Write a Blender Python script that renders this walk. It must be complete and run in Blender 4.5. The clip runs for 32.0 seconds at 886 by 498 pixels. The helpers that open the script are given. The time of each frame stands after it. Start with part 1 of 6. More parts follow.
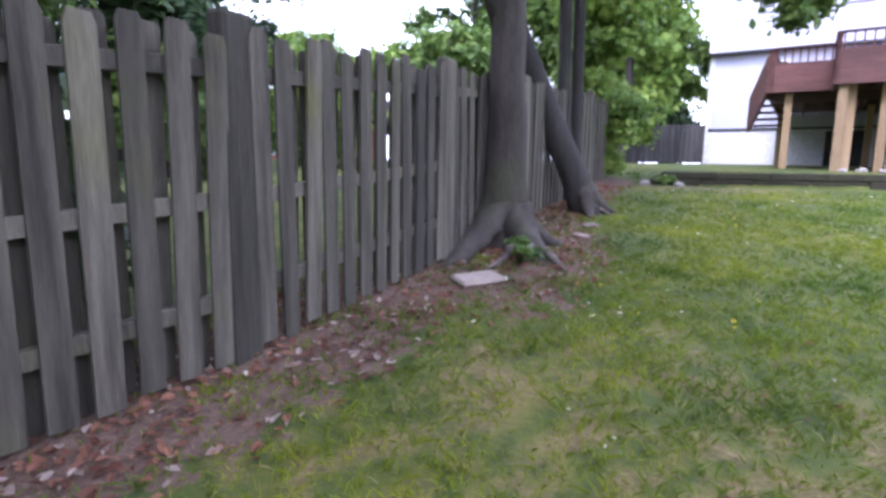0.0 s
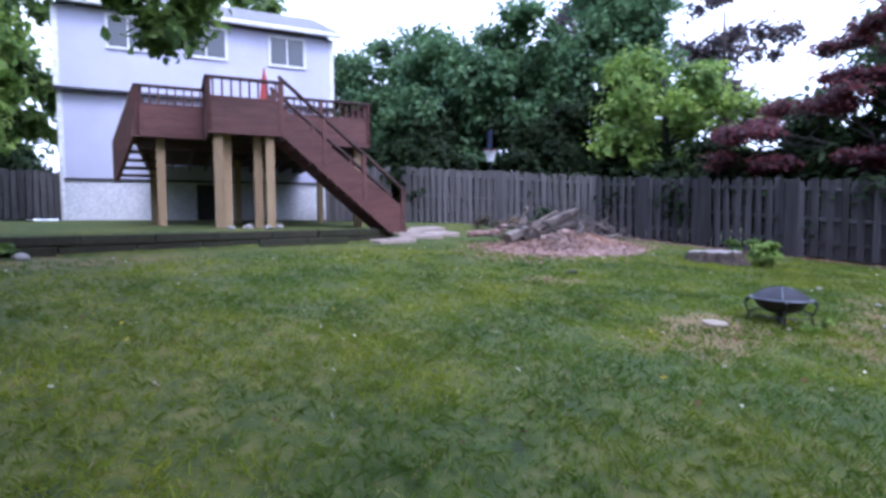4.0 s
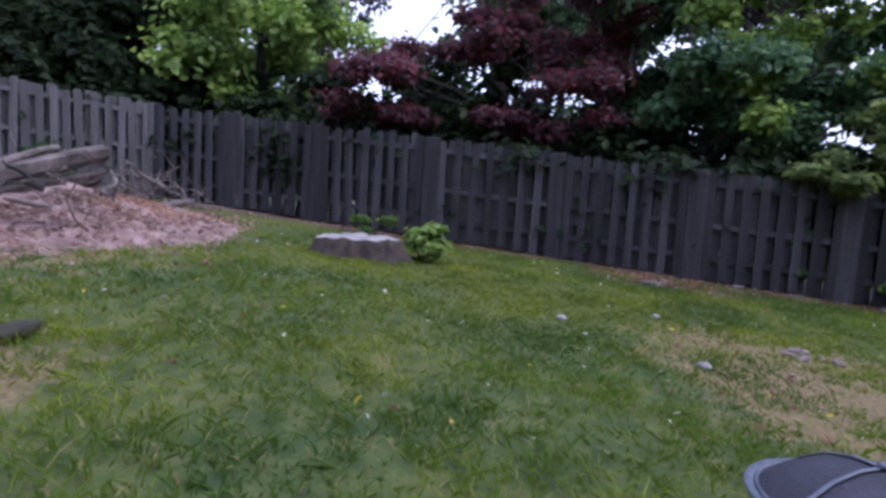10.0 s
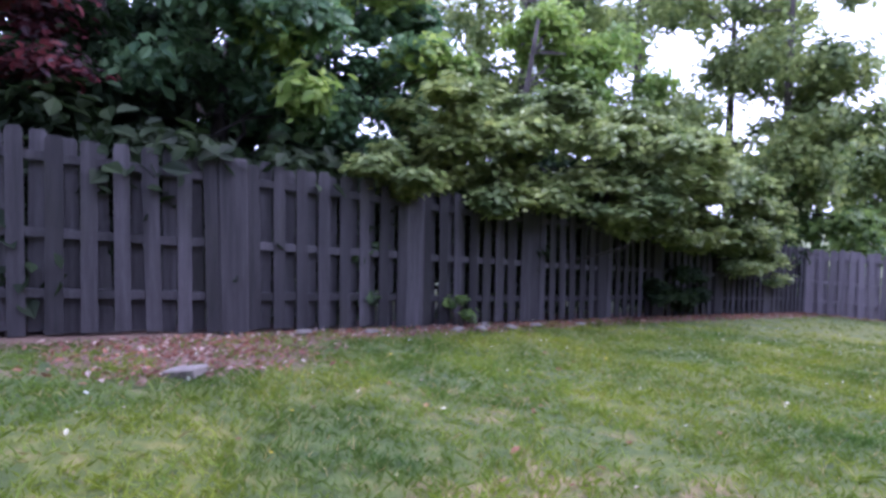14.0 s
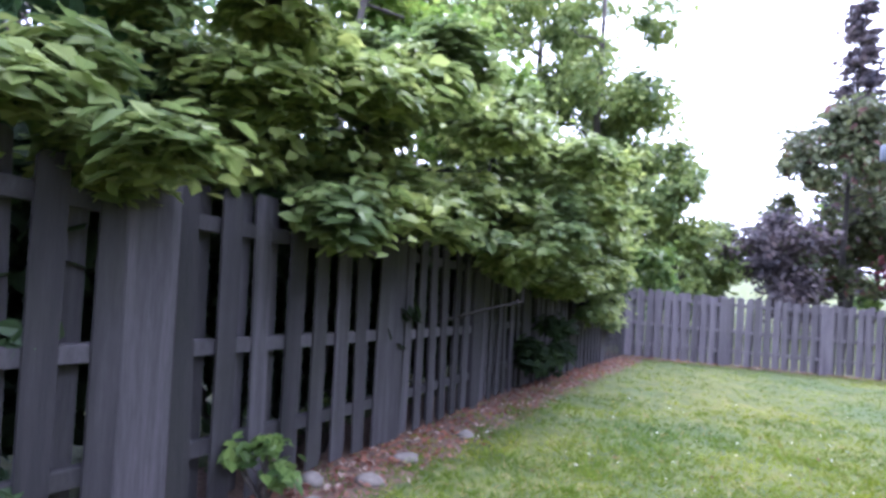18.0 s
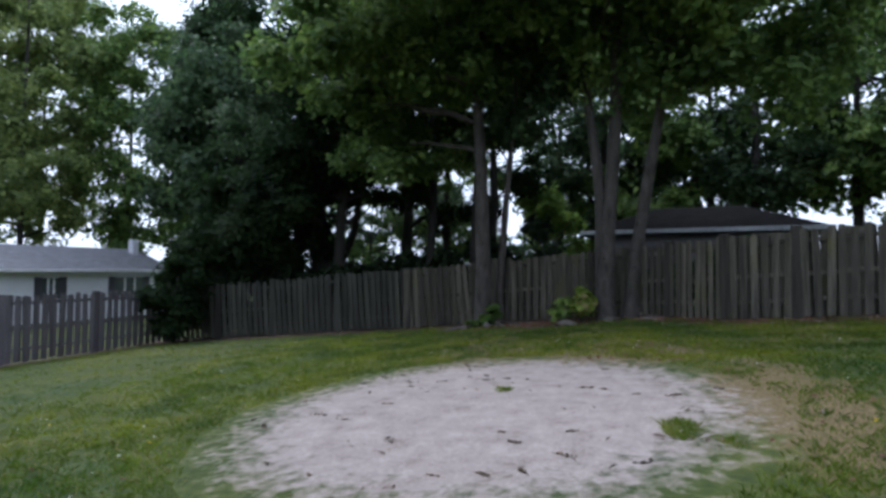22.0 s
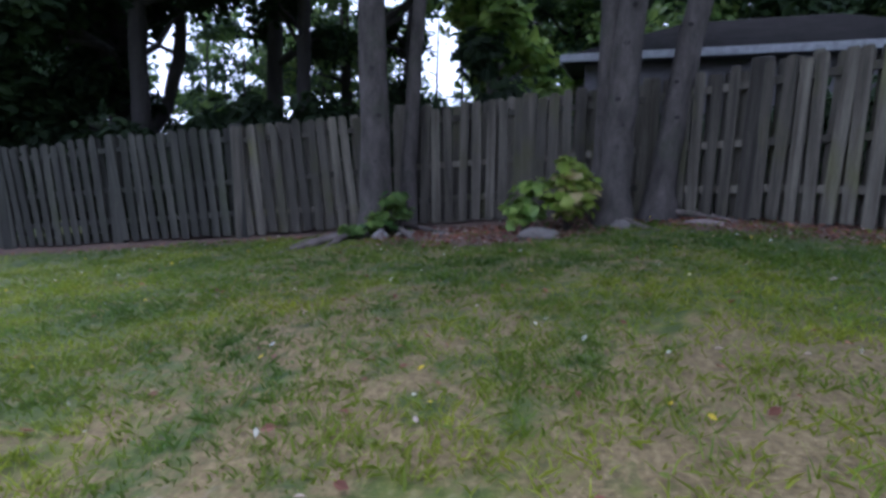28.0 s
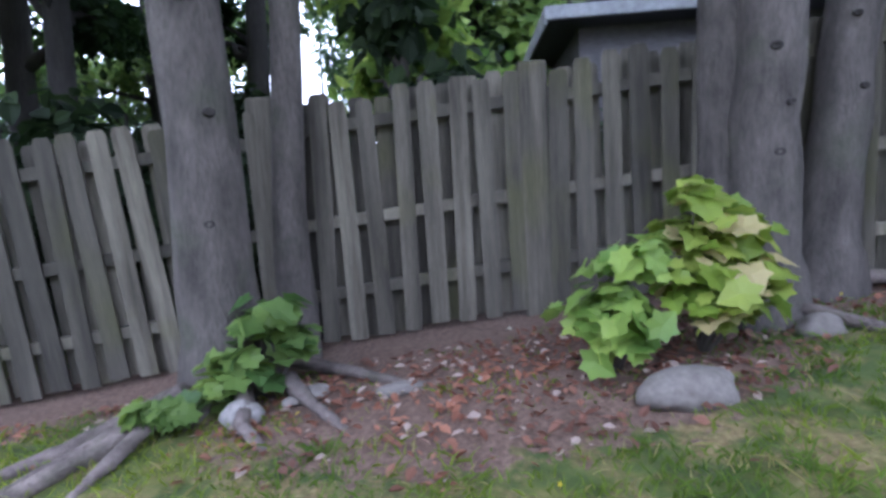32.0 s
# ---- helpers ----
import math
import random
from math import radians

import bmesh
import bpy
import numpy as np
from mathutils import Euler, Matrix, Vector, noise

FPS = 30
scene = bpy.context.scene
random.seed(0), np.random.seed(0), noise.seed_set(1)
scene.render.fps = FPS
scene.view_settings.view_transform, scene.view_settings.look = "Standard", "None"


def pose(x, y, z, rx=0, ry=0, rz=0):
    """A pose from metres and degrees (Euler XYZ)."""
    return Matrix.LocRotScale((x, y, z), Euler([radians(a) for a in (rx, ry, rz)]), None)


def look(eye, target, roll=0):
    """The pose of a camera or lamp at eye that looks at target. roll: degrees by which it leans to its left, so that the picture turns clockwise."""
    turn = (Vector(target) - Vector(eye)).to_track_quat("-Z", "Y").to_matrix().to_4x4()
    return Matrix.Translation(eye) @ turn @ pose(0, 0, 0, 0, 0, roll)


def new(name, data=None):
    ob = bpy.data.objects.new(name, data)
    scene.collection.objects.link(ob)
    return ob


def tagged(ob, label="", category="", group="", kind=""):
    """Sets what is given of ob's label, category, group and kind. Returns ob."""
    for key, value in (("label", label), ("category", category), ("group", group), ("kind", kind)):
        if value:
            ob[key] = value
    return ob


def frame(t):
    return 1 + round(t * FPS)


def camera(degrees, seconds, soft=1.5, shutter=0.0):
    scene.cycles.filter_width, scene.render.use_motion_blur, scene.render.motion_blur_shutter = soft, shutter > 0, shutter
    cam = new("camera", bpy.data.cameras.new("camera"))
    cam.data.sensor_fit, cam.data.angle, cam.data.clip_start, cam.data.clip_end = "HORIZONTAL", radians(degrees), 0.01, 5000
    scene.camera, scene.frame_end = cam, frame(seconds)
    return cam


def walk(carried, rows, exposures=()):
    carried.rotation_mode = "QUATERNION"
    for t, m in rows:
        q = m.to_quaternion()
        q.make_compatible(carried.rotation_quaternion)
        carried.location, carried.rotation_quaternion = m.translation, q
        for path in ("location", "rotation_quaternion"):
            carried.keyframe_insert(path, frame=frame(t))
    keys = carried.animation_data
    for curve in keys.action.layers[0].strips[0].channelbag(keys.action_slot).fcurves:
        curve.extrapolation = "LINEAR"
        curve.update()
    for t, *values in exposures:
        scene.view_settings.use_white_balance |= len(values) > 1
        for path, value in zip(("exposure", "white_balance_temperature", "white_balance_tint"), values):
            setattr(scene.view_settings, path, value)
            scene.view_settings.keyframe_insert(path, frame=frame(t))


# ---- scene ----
cam = camera(77.4, 32.0, soft=3.2)
PATH = [
    (0, (1.014, -0.359, 1.814), (0.628, 1.581, 1.516), 0.8),
    (0.5, (0.908, 0.117, 1.837), (0.754, 2.107, 1.715), 0.1),
    (1, (0.826, 0.622, 1.874), (0.892, 2.608, 1.65), -2.8),
    (1.5, (0.744, 1.022, 1.869), (0.928, 3.013, 1.816), -0.9),
    (2, (0.804, 1.528, 1.802), (1.191, 3.49, 1.759), -5.1),
    (2.5, (1.026, 1.847, 1.871), (1.783, 3.699, 1.886), -4.1),
    (3, (1.302, 2.287, 1.864), (2.393, 3.961, 1.788), 1.8),
    (3.5, (1.654, 2.683, 1.9), (2.897, 4.221, 1.602), -1.4),
    (4, (1.934, 2.966, 1.951), (3.412, 4.31, 1.845), -0.5),
    (4.5, (2.31, 3.407, 2.015), (3.992, 4.486, 1.935), 1.8),
    (6.5, (4.362, 4.397, 1.72), (6.24, 5.075, 1.617), -3.1),
    (7, (4.687, 4.583, 1.738), (6.59, 5.2, 1.741), -0.9),
    (7.5, (5.041, 4.781, 1.765), (6.965, 5.304, 1.607), 2.1),
    (8, (5.518, 4.934, 1.8), (7.468, 5.368, 1.7), -2.5),
    (8.5, (5.97, 5.098, 1.807), (7.963, 5.263, 1.806), -0.4),
    (9, (6.416, 5.265, 1.814), (8.414, 5.309, 1.876), -0.2),
    (9.5, (6.881, 5.333, 1.842), (8.881, 5.321, 1.849), 0.0),
    (10, (7.441, 5.451, 1.835), (9.432, 5.457, 1.638), 3.4),
    (10.5, (7.958, 5.467, 1.811), (9.955, 5.41, 1.895), -1.4),
    (11, (8.425, 5.469, 1.848), (10.405, 5.268, 2.05), -0.4),
    (11.5, (8.932, 5.465, 1.852), (10.886, 5.04, 1.898), 2.4),
    (12, (9.397, 5.333, 1.822), (11.349, 4.898, 1.787), -3.1),
    (12.5, (9.861, 5.17, 1.811), (11.76, 4.544, 1.777), -0.9),
    (13, (10.26, 4.981, 1.798), (12.053, 4.095, 1.783), -1.5),
    (13.5, (10.849, 4.671, 1.799), (12.334, 3.333, 1.807), -0.4),
    (14, (11.365, 4.24, 1.857), (12.669, 2.726, 1.762), 0.9),
    (14.5, (11.567, 3.735, 1.856), (12.741, 2.118, 1.767), -0.0),
    (15, (11.637, 3.304, 1.861), (12.625, 1.567, 1.933), 1.6),
    (15.5, (11.716, 3.014, 1.855), (12.879, 1.389, 1.938), 1.1),
    (17.5, (13.815, 1.428, 1.935), (14.828, -0.295, 1.85), -2.0),
    (18, (14.331, 1.06, 1.98), (14.911, -0.854, 1.988), 3.0),
    (18.5, (14.275, 0.561, 1.839), (14.66, -1.401, 1.891), -3.5),
    (19, (14.158, 0.208, 1.924), (14.138, -1.792, 1.891), -1.5),
    (19.5, (14.145, -0.214, 1.857), (13.567, -2.129, 1.825), -0.8),
    (20, (14.005, -0.567, 1.822), (13.091, -2.335, 1.627), -1.4),
    (20.5, (13.72, -0.852, 1.748), (12.19, -2.135, 1.648), 0.5),
    (21, (13.286, -1.222, 1.674), (11.473, -2.069, 1.693), -0.5),
    (21.5, (12.76, -1.467, 1.693), (10.9, -2.2, 1.628), -2.1),
    (22, (12.284, -1.742, 1.645), (10.35, -2.245, 1.725), 0.2),
    (22.5, (11.739, -1.886, 1.598), (9.796, -2.352, 1.519), -1.0),
    (23, (11.195, -1.99, 1.633), (9.252, -2.457, 1.56), -0.3),
    (23.5, (10.691, -2.099, 1.599), (8.747, -2.563, 1.538), -0.6),
    (24, (10.199, -2.128, 1.491), (8.263, -2.59, 1.291), -4.9),
    (24.5, (9.567, -2.138, 1.442), (7.593, -2.23, 1.134), -0.8),
    (25, (8.951, -2.279, 1.408), (6.98, -2.2, 1.072), 0.8),
    (25.5, (8.391, -2.363, 1.43), (6.418, -2.435, 1.126), -0.5),
    (27.5, (5.111, -2.432, 1.272), (3.141, -2.598, 0.969), 0.5),
    (28, (4.578, -2.414, 1.334), (2.631, -2.705, 0.981), 0.3),
    (28.5, (4.091, -2.525, 1.378), (2.143, -2.655, 0.941), 4.4),
    (29, (3.676, -2.684, 1.399), (1.723, -2.97, 1.074), 2.6),
    (29.5, (3.017, -2.721, 1.306), (1.086, -3.134, 0.985), 1.5),
    (30, (2.438, -2.905, 1.356), (0.482, -3.222, 1.085), 3.4),
    (30.5, (1.787, -3.183, 1.292), (-0.159, -3.504, 0.96), -0.4),
    (31, (1.151, -3.447, 1.393), (-0.815, -3.485, 1.026), 3.3),
    (31.5, (0.688, -3.612, 1.358), (-1.28, -3.275, 1.234), 4.5),
    (32, (0.064, -3.619, 1.322), (-1.909, -3.393, 1.086), -3.7),
]
EXPOSURES = [(0, 2.13, 5530, 29), (1, 2.03, 5670, 24), (2, 1.65, 5570, 25), (3, 1.16, 5670, 26), (4, 1.23, 5110, 26), (7, 0.67, 5050, 36), (8, 0.8, 5120, 37), (9, 0.92, 5100, 35), (10, 0.8, 5320, 31), (11, 1.2, 5140, 34), (12, 1.55, 5080, 36), (13, 1.8, 4960, 43), (14, 1.77, 5170, 42), (15, 1.73, 5450, 31), (18, 2.45, 5360, 30), (19, 1.63, 5550, 24), (20, 0.15, 5790, 16), (21, 0.5, 5690, 16), (23, 0.48, 5550, 8), (24, 0.25, 5540, 5), (24.5, 0.05, 5490, 8), (25, -0.3, 5730, 13), (25.5, -0.35, 5790, 15), (27.5, 0.87, 5190, 24), (28, 1.19, 5110, 24), (29, 1.77, 4720, 18), (30, 1.78, 4930, 23), (30.5, 2.07, 5450, 19), (31, 2.13, 5690, 20), (32, 2.57, 5330, 22)]
walk(cam, [(t, look(eye, target, roll)) for t, eye, target, roll in PATH], EXPOSURES)

# ---- world, sun, exposure ----
world = bpy.data.worlds.new("sky")
scene.world = world
world.use_nodes = True
wn, wl = world.node_tree.nodes, world.node_tree.links
wn.clear()
sky = wn.new("ShaderNodeTexSky")
sky.sky_type, sky.sun_disc = "NISHITA", False
sky.sun_elevation, sky.sun_rotation = radians(52), radians(200)
sky.air_density, sky.dust_density, sky.ozone_density = 1.0, 4.0, 1.0
veil = wn.new("ShaderNodeHueSaturation")
veil.inputs["Saturation"].default_value = 0.35
sky_bg = wn.new("ShaderNodeBackground")
sky_bg.inputs["Strength"].default_value = 0.15
sky_out = wn.new("ShaderNodeOutputWorld")
wl.new(sky.outputs[0], veil.inputs["Color"])
overcast = wn.new("ShaderNodeMix")
overcast.data_type = "RGBA"
overcast.inputs["Factor"].default_value = 0.7
overcast.inputs[7].default_value = (7.0, 7.6, 8.4, 1)
wl.new(veil.outputs[0], overcast.inputs[6])
wl.new(overcast.outputs[2], sky_bg.inputs["Color"])
wl.new(sky_bg.outputs[0], sky_out.inputs["Surface"])
sun = new("sun", bpy.data.lights.new("sun", "SUN"))
sun.data.energy, sun.data.angle, sun.data.color = 0.8, radians(20), (1.0, 0.96, 0.9)
sun.matrix_world = look((-8, -22, 30), (0, 0, 0))

# ---- helpers of this scene ----
RNG = np.random.default_rng(7)


def gz_yard(x, y):
    """Height of the lawn."""
    x, y = np.clip(x, -9, 21) / 10, np.clip(y, -20, 16) / 10
    return 0.4484 - 0.0469 * x + 0.8501 * y + 0.0478 * x * x - 0.0579 * x * y + 0.0126 * y * y


def step(a, b, v):
    k = np.clip((v - a) / (b - a), 0, 1)
    return k * k * (3 - 2 * k)


def gz(x, y):
    """Height of the ground, with the terrace by the house."""
    x, y = np.asarray(x, float), np.asarray(y, float)
    z = gz_yard(x, y) - 0.09 * step(10.1, 12.9, y) * (1 - step(9.7, 12.1, x)) * step(0.6, 2.7, x)
    terrace = 1.78 + 0.022 * np.clip(y - 13.1, 0, 12)
    k = step(13.0, 13.25, y) * step(2.7, 3.7, x) * (1 - step(10.3, 12.3, x)) + step(13.7, 16.0, y)
    k = np.clip(k, 0, 1)
    return z * (1 - k) + terrace * k


def gzf(x, y):
    return float(gz(x, y))


def link_mesh(name, verts, faces, material=None, smooth=False):
    me = bpy.data.meshes.new(name)
    me.from_pydata(np.asarray(verts).tolist(), [], np.asarray(faces).tolist() if isinstance(faces, np.ndarray) else faces)
    if material:
        me.materials.append(material)
    if smooth:
        me.polygons.foreach_set("use_smooth", np.ones(len(me.polygons), bool))
    me.update()
    return me


def finish(name, bm, material, smooth=False):
    me = bpy.data.meshes.new(name)
    bmesh.ops.recalc_face_normals(bm, faces=bm.faces[:])
    bm.to_mesh(me)
    bm.free()
    me.materials.append(material)
    if smooth:
        me.polygons.foreach_set("use_smooth", np.ones(len(me.polygons), bool))
    return me


def part(name, bm, material, parent, label="", smooth=False):
    """One mesh under a thing or a part; bm is a bmesh or a ready mesh."""
    me = bm if isinstance(bm, bpy.types.Mesh) else finish(name, bm, material, smooth)
    ob = new(name, me)
    ob.parent = parent
    return tagged(ob, label)


def thing(name, label, category, group="", kind="", at=None):
    ob = new(name)
    ob.empty_display_size = 0.2
    if at is not None:
        ob.location = at
    return tagged(ob, label, category, group, kind)


def box(bm, lo, hi, bevel=0.0, m=None):
    lo, hi = Vector(lo), Vector(hi)
    r = bmesh.ops.create_cube(bm, size=1.0)["verts"]
    for v in r:
        v.co = Vector((lo[i] + (v.co[i] + 0.5) * (hi[i] - lo[i]) for i in range(3)))
    if bevel:
        edges = list({e for v in r for e in v.link_edges})
        r = bmesh.ops.bevel(bm, geom=edges, offset=bevel, segments=1, affect="EDGES")["verts"]
    if m is not None:
        bmesh.ops.transform(bm, matrix=m, verts=list({v for v in r}))
    return r


def boxm(lo, hi, bevel=0.0, m=None):
    bm = bmesh.new()
    box(bm, lo, hi, bevel, m)
    return bm


def tube(path, radii, sides=8, jitter=0.0, flat=1.0):
    """Vertices and faces of a tube along a path."""
    path, radii = np.asarray(path, float), np.asarray(radii, float)
    tang = np.gradient(path, axis=0)
    tang /= np.linalg.norm(tang, axis=1)[:, None] + 1e-9
    ref = np.where(np.abs(tang[:, 2:3]) > 0.9, [[1.0, 0, 0]], [[0, 0, 1.0]])
    a = np.cross(tang, ref)
    a /= np.linalg.norm(a, axis=1)[:, None] + 1e-9
    b = np.cross(tang, a)
    ang = np.arange(sides) * 2 * np.pi / sides
    r = radii[:, None, None] * (1 + jitter * RNG.standard_normal((len(path), sides, 1)))
    ring = path[:, None] + r * (np.cos(ang)[None, :, None] * a[:, None] + flat * np.sin(ang)[None, :, None] * b[:, None])
    verts = np.r_[ring.reshape(-1, 3), path[:1], path[-1:]]
    n, faces = len(path), []
    for i in range(n - 1):
        for k in range(sides):
            q = (k + 1) % sides
            faces.append((i * sides + k, i * sides + q, (i + 1) * sides + q, (i + 1) * sides + k))
    for k in range(sides):
        q = (k + 1) % sides
        faces.append((n * sides, q, k))
        faces.append((n * sides + 1, (n - 1) * sides + k, (n - 1) * sides + q))
    return verts, faces


def join(pieces):
    verts, faces, n = [], [], 0
    for v, f in pieces:
        verts.append(v)
        faces += [tuple(i + n for i in q) for q in f]
        n += len(v)
    return np.concatenate(verts), faces


def lathe(profile, sides=32):
    """Vertices and faces turned round z from (r, z) pairs."""
    ang = np.arange(sides) * 2 * np.pi / sides
    verts = np.array([(r * c, r * s, z) for r, z in profile for c, s in zip(np.cos(ang), np.sin(ang))])
    faces = [(i * sides + k, i * sides + (k + 1) % sides, (i + 1) * sides + (k + 1) % sides, (i + 1) * sides + k) for i in range(len(profile) - 1) for k in range(sides)]
    return verts, faces


def rock_mesh(name, size, material, seed, level=3):
    bm = bmesh.new()
    bmesh.ops.create_icosphere(bm, subdivisions=level, radius=1.0)
    off = Vector((seed * 3.1, seed * 1.7, seed * 0.9))
    for v in bm.verts:
        k = 1 + 0.28 * noise.noise(v.co * 1.1 + off) + 0.1 * noise.noise(v.co * 3.3 + off)
        v.co = Vector((v.co.x * size[0] * k, v.co.y * size[1] * k, v.co.z * size[2] * k))
    return finish(name, bm, material, True)


# ---- materials ----
def nodes_of(name):
    m = bpy.data.materials.new(name)
    m.use_nodes = True
    return m, m.node_tree.nodes, m.node_tree.links, m.node_tree.nodes["Principled BSDF"]


def ramp_node(n, stops):
    r = n.new("ShaderNodeValToRGB")
    while len(r.color_ramp.elements) < len(stops):
        r.color_ramp.elements.new(0.5)
    for e, (at, c) in zip(r.color_ramp.elements, stops):
        e.position, e.color = at, (*c, 1)
    return r


def noise_node(n, l, vec, scale, detail=4.0, rough=0.55, w=None):
    t = n.new("ShaderNodeTexNoise")
    if w is not None:
        t.noise_dimensions = "4D"
        l.new(w, t.inputs["W"])
    t.inputs["Scale"].default_value, t.inputs["Detail"].default_value, t.inputs["Roughness"].default_value = scale, detail, rough
    l.new(vec, t.inputs["Vector"])
    return t


def mix_node(n, l, fac, a, b, blend="MIX"):
    m = n.new("ShaderNodeMix")
    m.data_type, m.blend_type = "RGBA", blend
    for socket, v in ((m.inputs["Factor"], fac), (m.inputs[6], a), (m.inputs[7], b)):
        if isinstance(v, (int, float)):
            socket.default_value = v
        elif isinstance(v, tuple):
            socket.default_value = (*v, 1)
        else:
            l.new(v, socket)
    return m.outputs[2]


def surface(name, c1, c2, scale, rough=0.85, bump=0.3, fine=8.0, stretch=(1, 1, 1), c3=None, random_tint=0.0, metal=0.0, depth=0.01):
    """A worn surface: two noise scales of colour, grain as bump, a tint for each object."""
    m, n, l, b = nodes_of(name)
    tex, mp, info = n.new("ShaderNodeTexCoord"), n.new("ShaderNodeMapping"), n.new("ShaderNodeObjectInfo")
    mp.inputs["Scale"].default_value = stretch
    mul = n.new("ShaderNodeMath")
    mul.operation = "MULTIPLY"
    mul.inputs[1].default_value = 40.0
    l.new(info.outputs["Random"], mul.inputs[0])
    l.new(tex.outputs["Object"], mp.inputs["Vector"])
    big = noise_node(n, l, mp.outputs[0], scale, 5, 0.6, mul.outputs[0])
    small = noise_node(n, l, mp.outputs[0], scale * fine, 4, 0.65, mul.outputs[0])
    r = ramp_node(n, [(0.32, c1), (0.68, c2)])
    l.new(big.outputs["Fac"], r.inputs["Fac"])
    col = r.outputs["Color"]
    if c3:
        r3 = ramp_node(n, [(0.55, (0, 0, 0)), (0.75, (1, 1, 1))])
        l.new(noise_node(n, l, tex.outputs["Object"], scale * 0.6, 3, 0.6, mul.outputs[0]).outputs["Fac"], r3.inputs["Fac"])
        col = mix_node(n, l, r3.outputs["Color"], col, c3)
    g = ramp_node(n, [(0.25, (0.55, 0.55, 0.55)), (0.75, (1.25, 1.25, 1.25))])
    l.new(small.outputs["Fac"], g.inputs["Fac"])
    col = mix_node(n, l, 0.8, col, g.outputs["Color"], "MULTIPLY")
    if random_tint:
        t = ramp_node(n, [(0.0, (1 - random_tint,) * 3), (1.0, (1 + random_tint,) * 3)])
        l.new(info.outputs["Random"], t.inputs["Fac"])
        col = mix_node(n, l, 1.0, col, t.outputs["Color"], "MULTIPLY")
    l.new(col, b.inputs["Base Color"])
    b.inputs["Roughness"].default_value, b.inputs["Metallic"].default_value = rough, metal
    bp = n.new("ShaderNodeBump")
    bp.inputs["Strength"].default_value, bp.inputs["Distance"].default_value = bump, depth
    l.new(small.outputs["Fac"], bp.inputs["Height"])
    l.new(bp.outputs[0], b.inputs["Normal"])
    return m


def leaf_material(name, dark, light, odd=None, odd_share=0.0, gloss=0.45, through_share=0.48, patch=None):
    """Leaves: each its own tint, light coming through."""
    m, n, l, b = nodes_of(name)
    geo, tex = n.new("ShaderNodeNewGeometry"), n.new("ShaderNodeTexCoord")
    r = ramp_node(n, [(0.0, dark), (1.0, light)])
    l.new(geo.outputs["Random Per Island"], r.inputs["Fac"])
    col = r.outputs["Color"]
    drift = ramp_node(n, [(0.32, (0.6, 0.68, 0.7)), (0.68, (1.4, 1.3, 1.05))])
    l.new(noise_node(n, l, tex.outputs["Object"], 0.9, 3).outputs["Fac"], drift.inputs["Fac"])
    col = mix_node(n, l, 1.0, col, drift.outputs["Color"], "MULTIPLY")
    if patch:
        wide = ramp_node(n, [(0.36, patch[0]), (0.64, patch[1])])
        l.new(noise_node(n, l, tex.outputs["Object"], 0.45, 4).outputs["Fac"], wide.inputs["Fac"])
        col = mix_node(n, l, 1.0, col, wide.outputs["Color"], "MULTIPLY")
    if odd:
        pick = ramp_node(n, [(1 - odd_share - 0.02, (0, 0, 0)), (1 - odd_share, (1, 1, 1))])
        l.new(geo.outputs["Random Per Island"], pick.inputs["Fac"])
        col = mix_node(n, l, pick.outputs["Color"], col, odd)
    l.new(col, b.inputs["Base Color"])
    b.inputs["Roughness"].default_value = gloss
    b.inputs["Specular IOR Level"].default_value = 0.35
    tr, add, out = n.new("ShaderNodeBsdfTranslucent"), n.new("ShaderNodeMixShader"), n["Material Output"]
    l.new(col, tr.inputs["Color"])
    add.inputs["Fac"].default_value = through_share
    l.new(b.outputs[0], add.inputs[1])
    l.new(tr.outputs[0], add.inputs[2])
    l.new(add.outputs[0], out.inputs["Surface"])
    return m


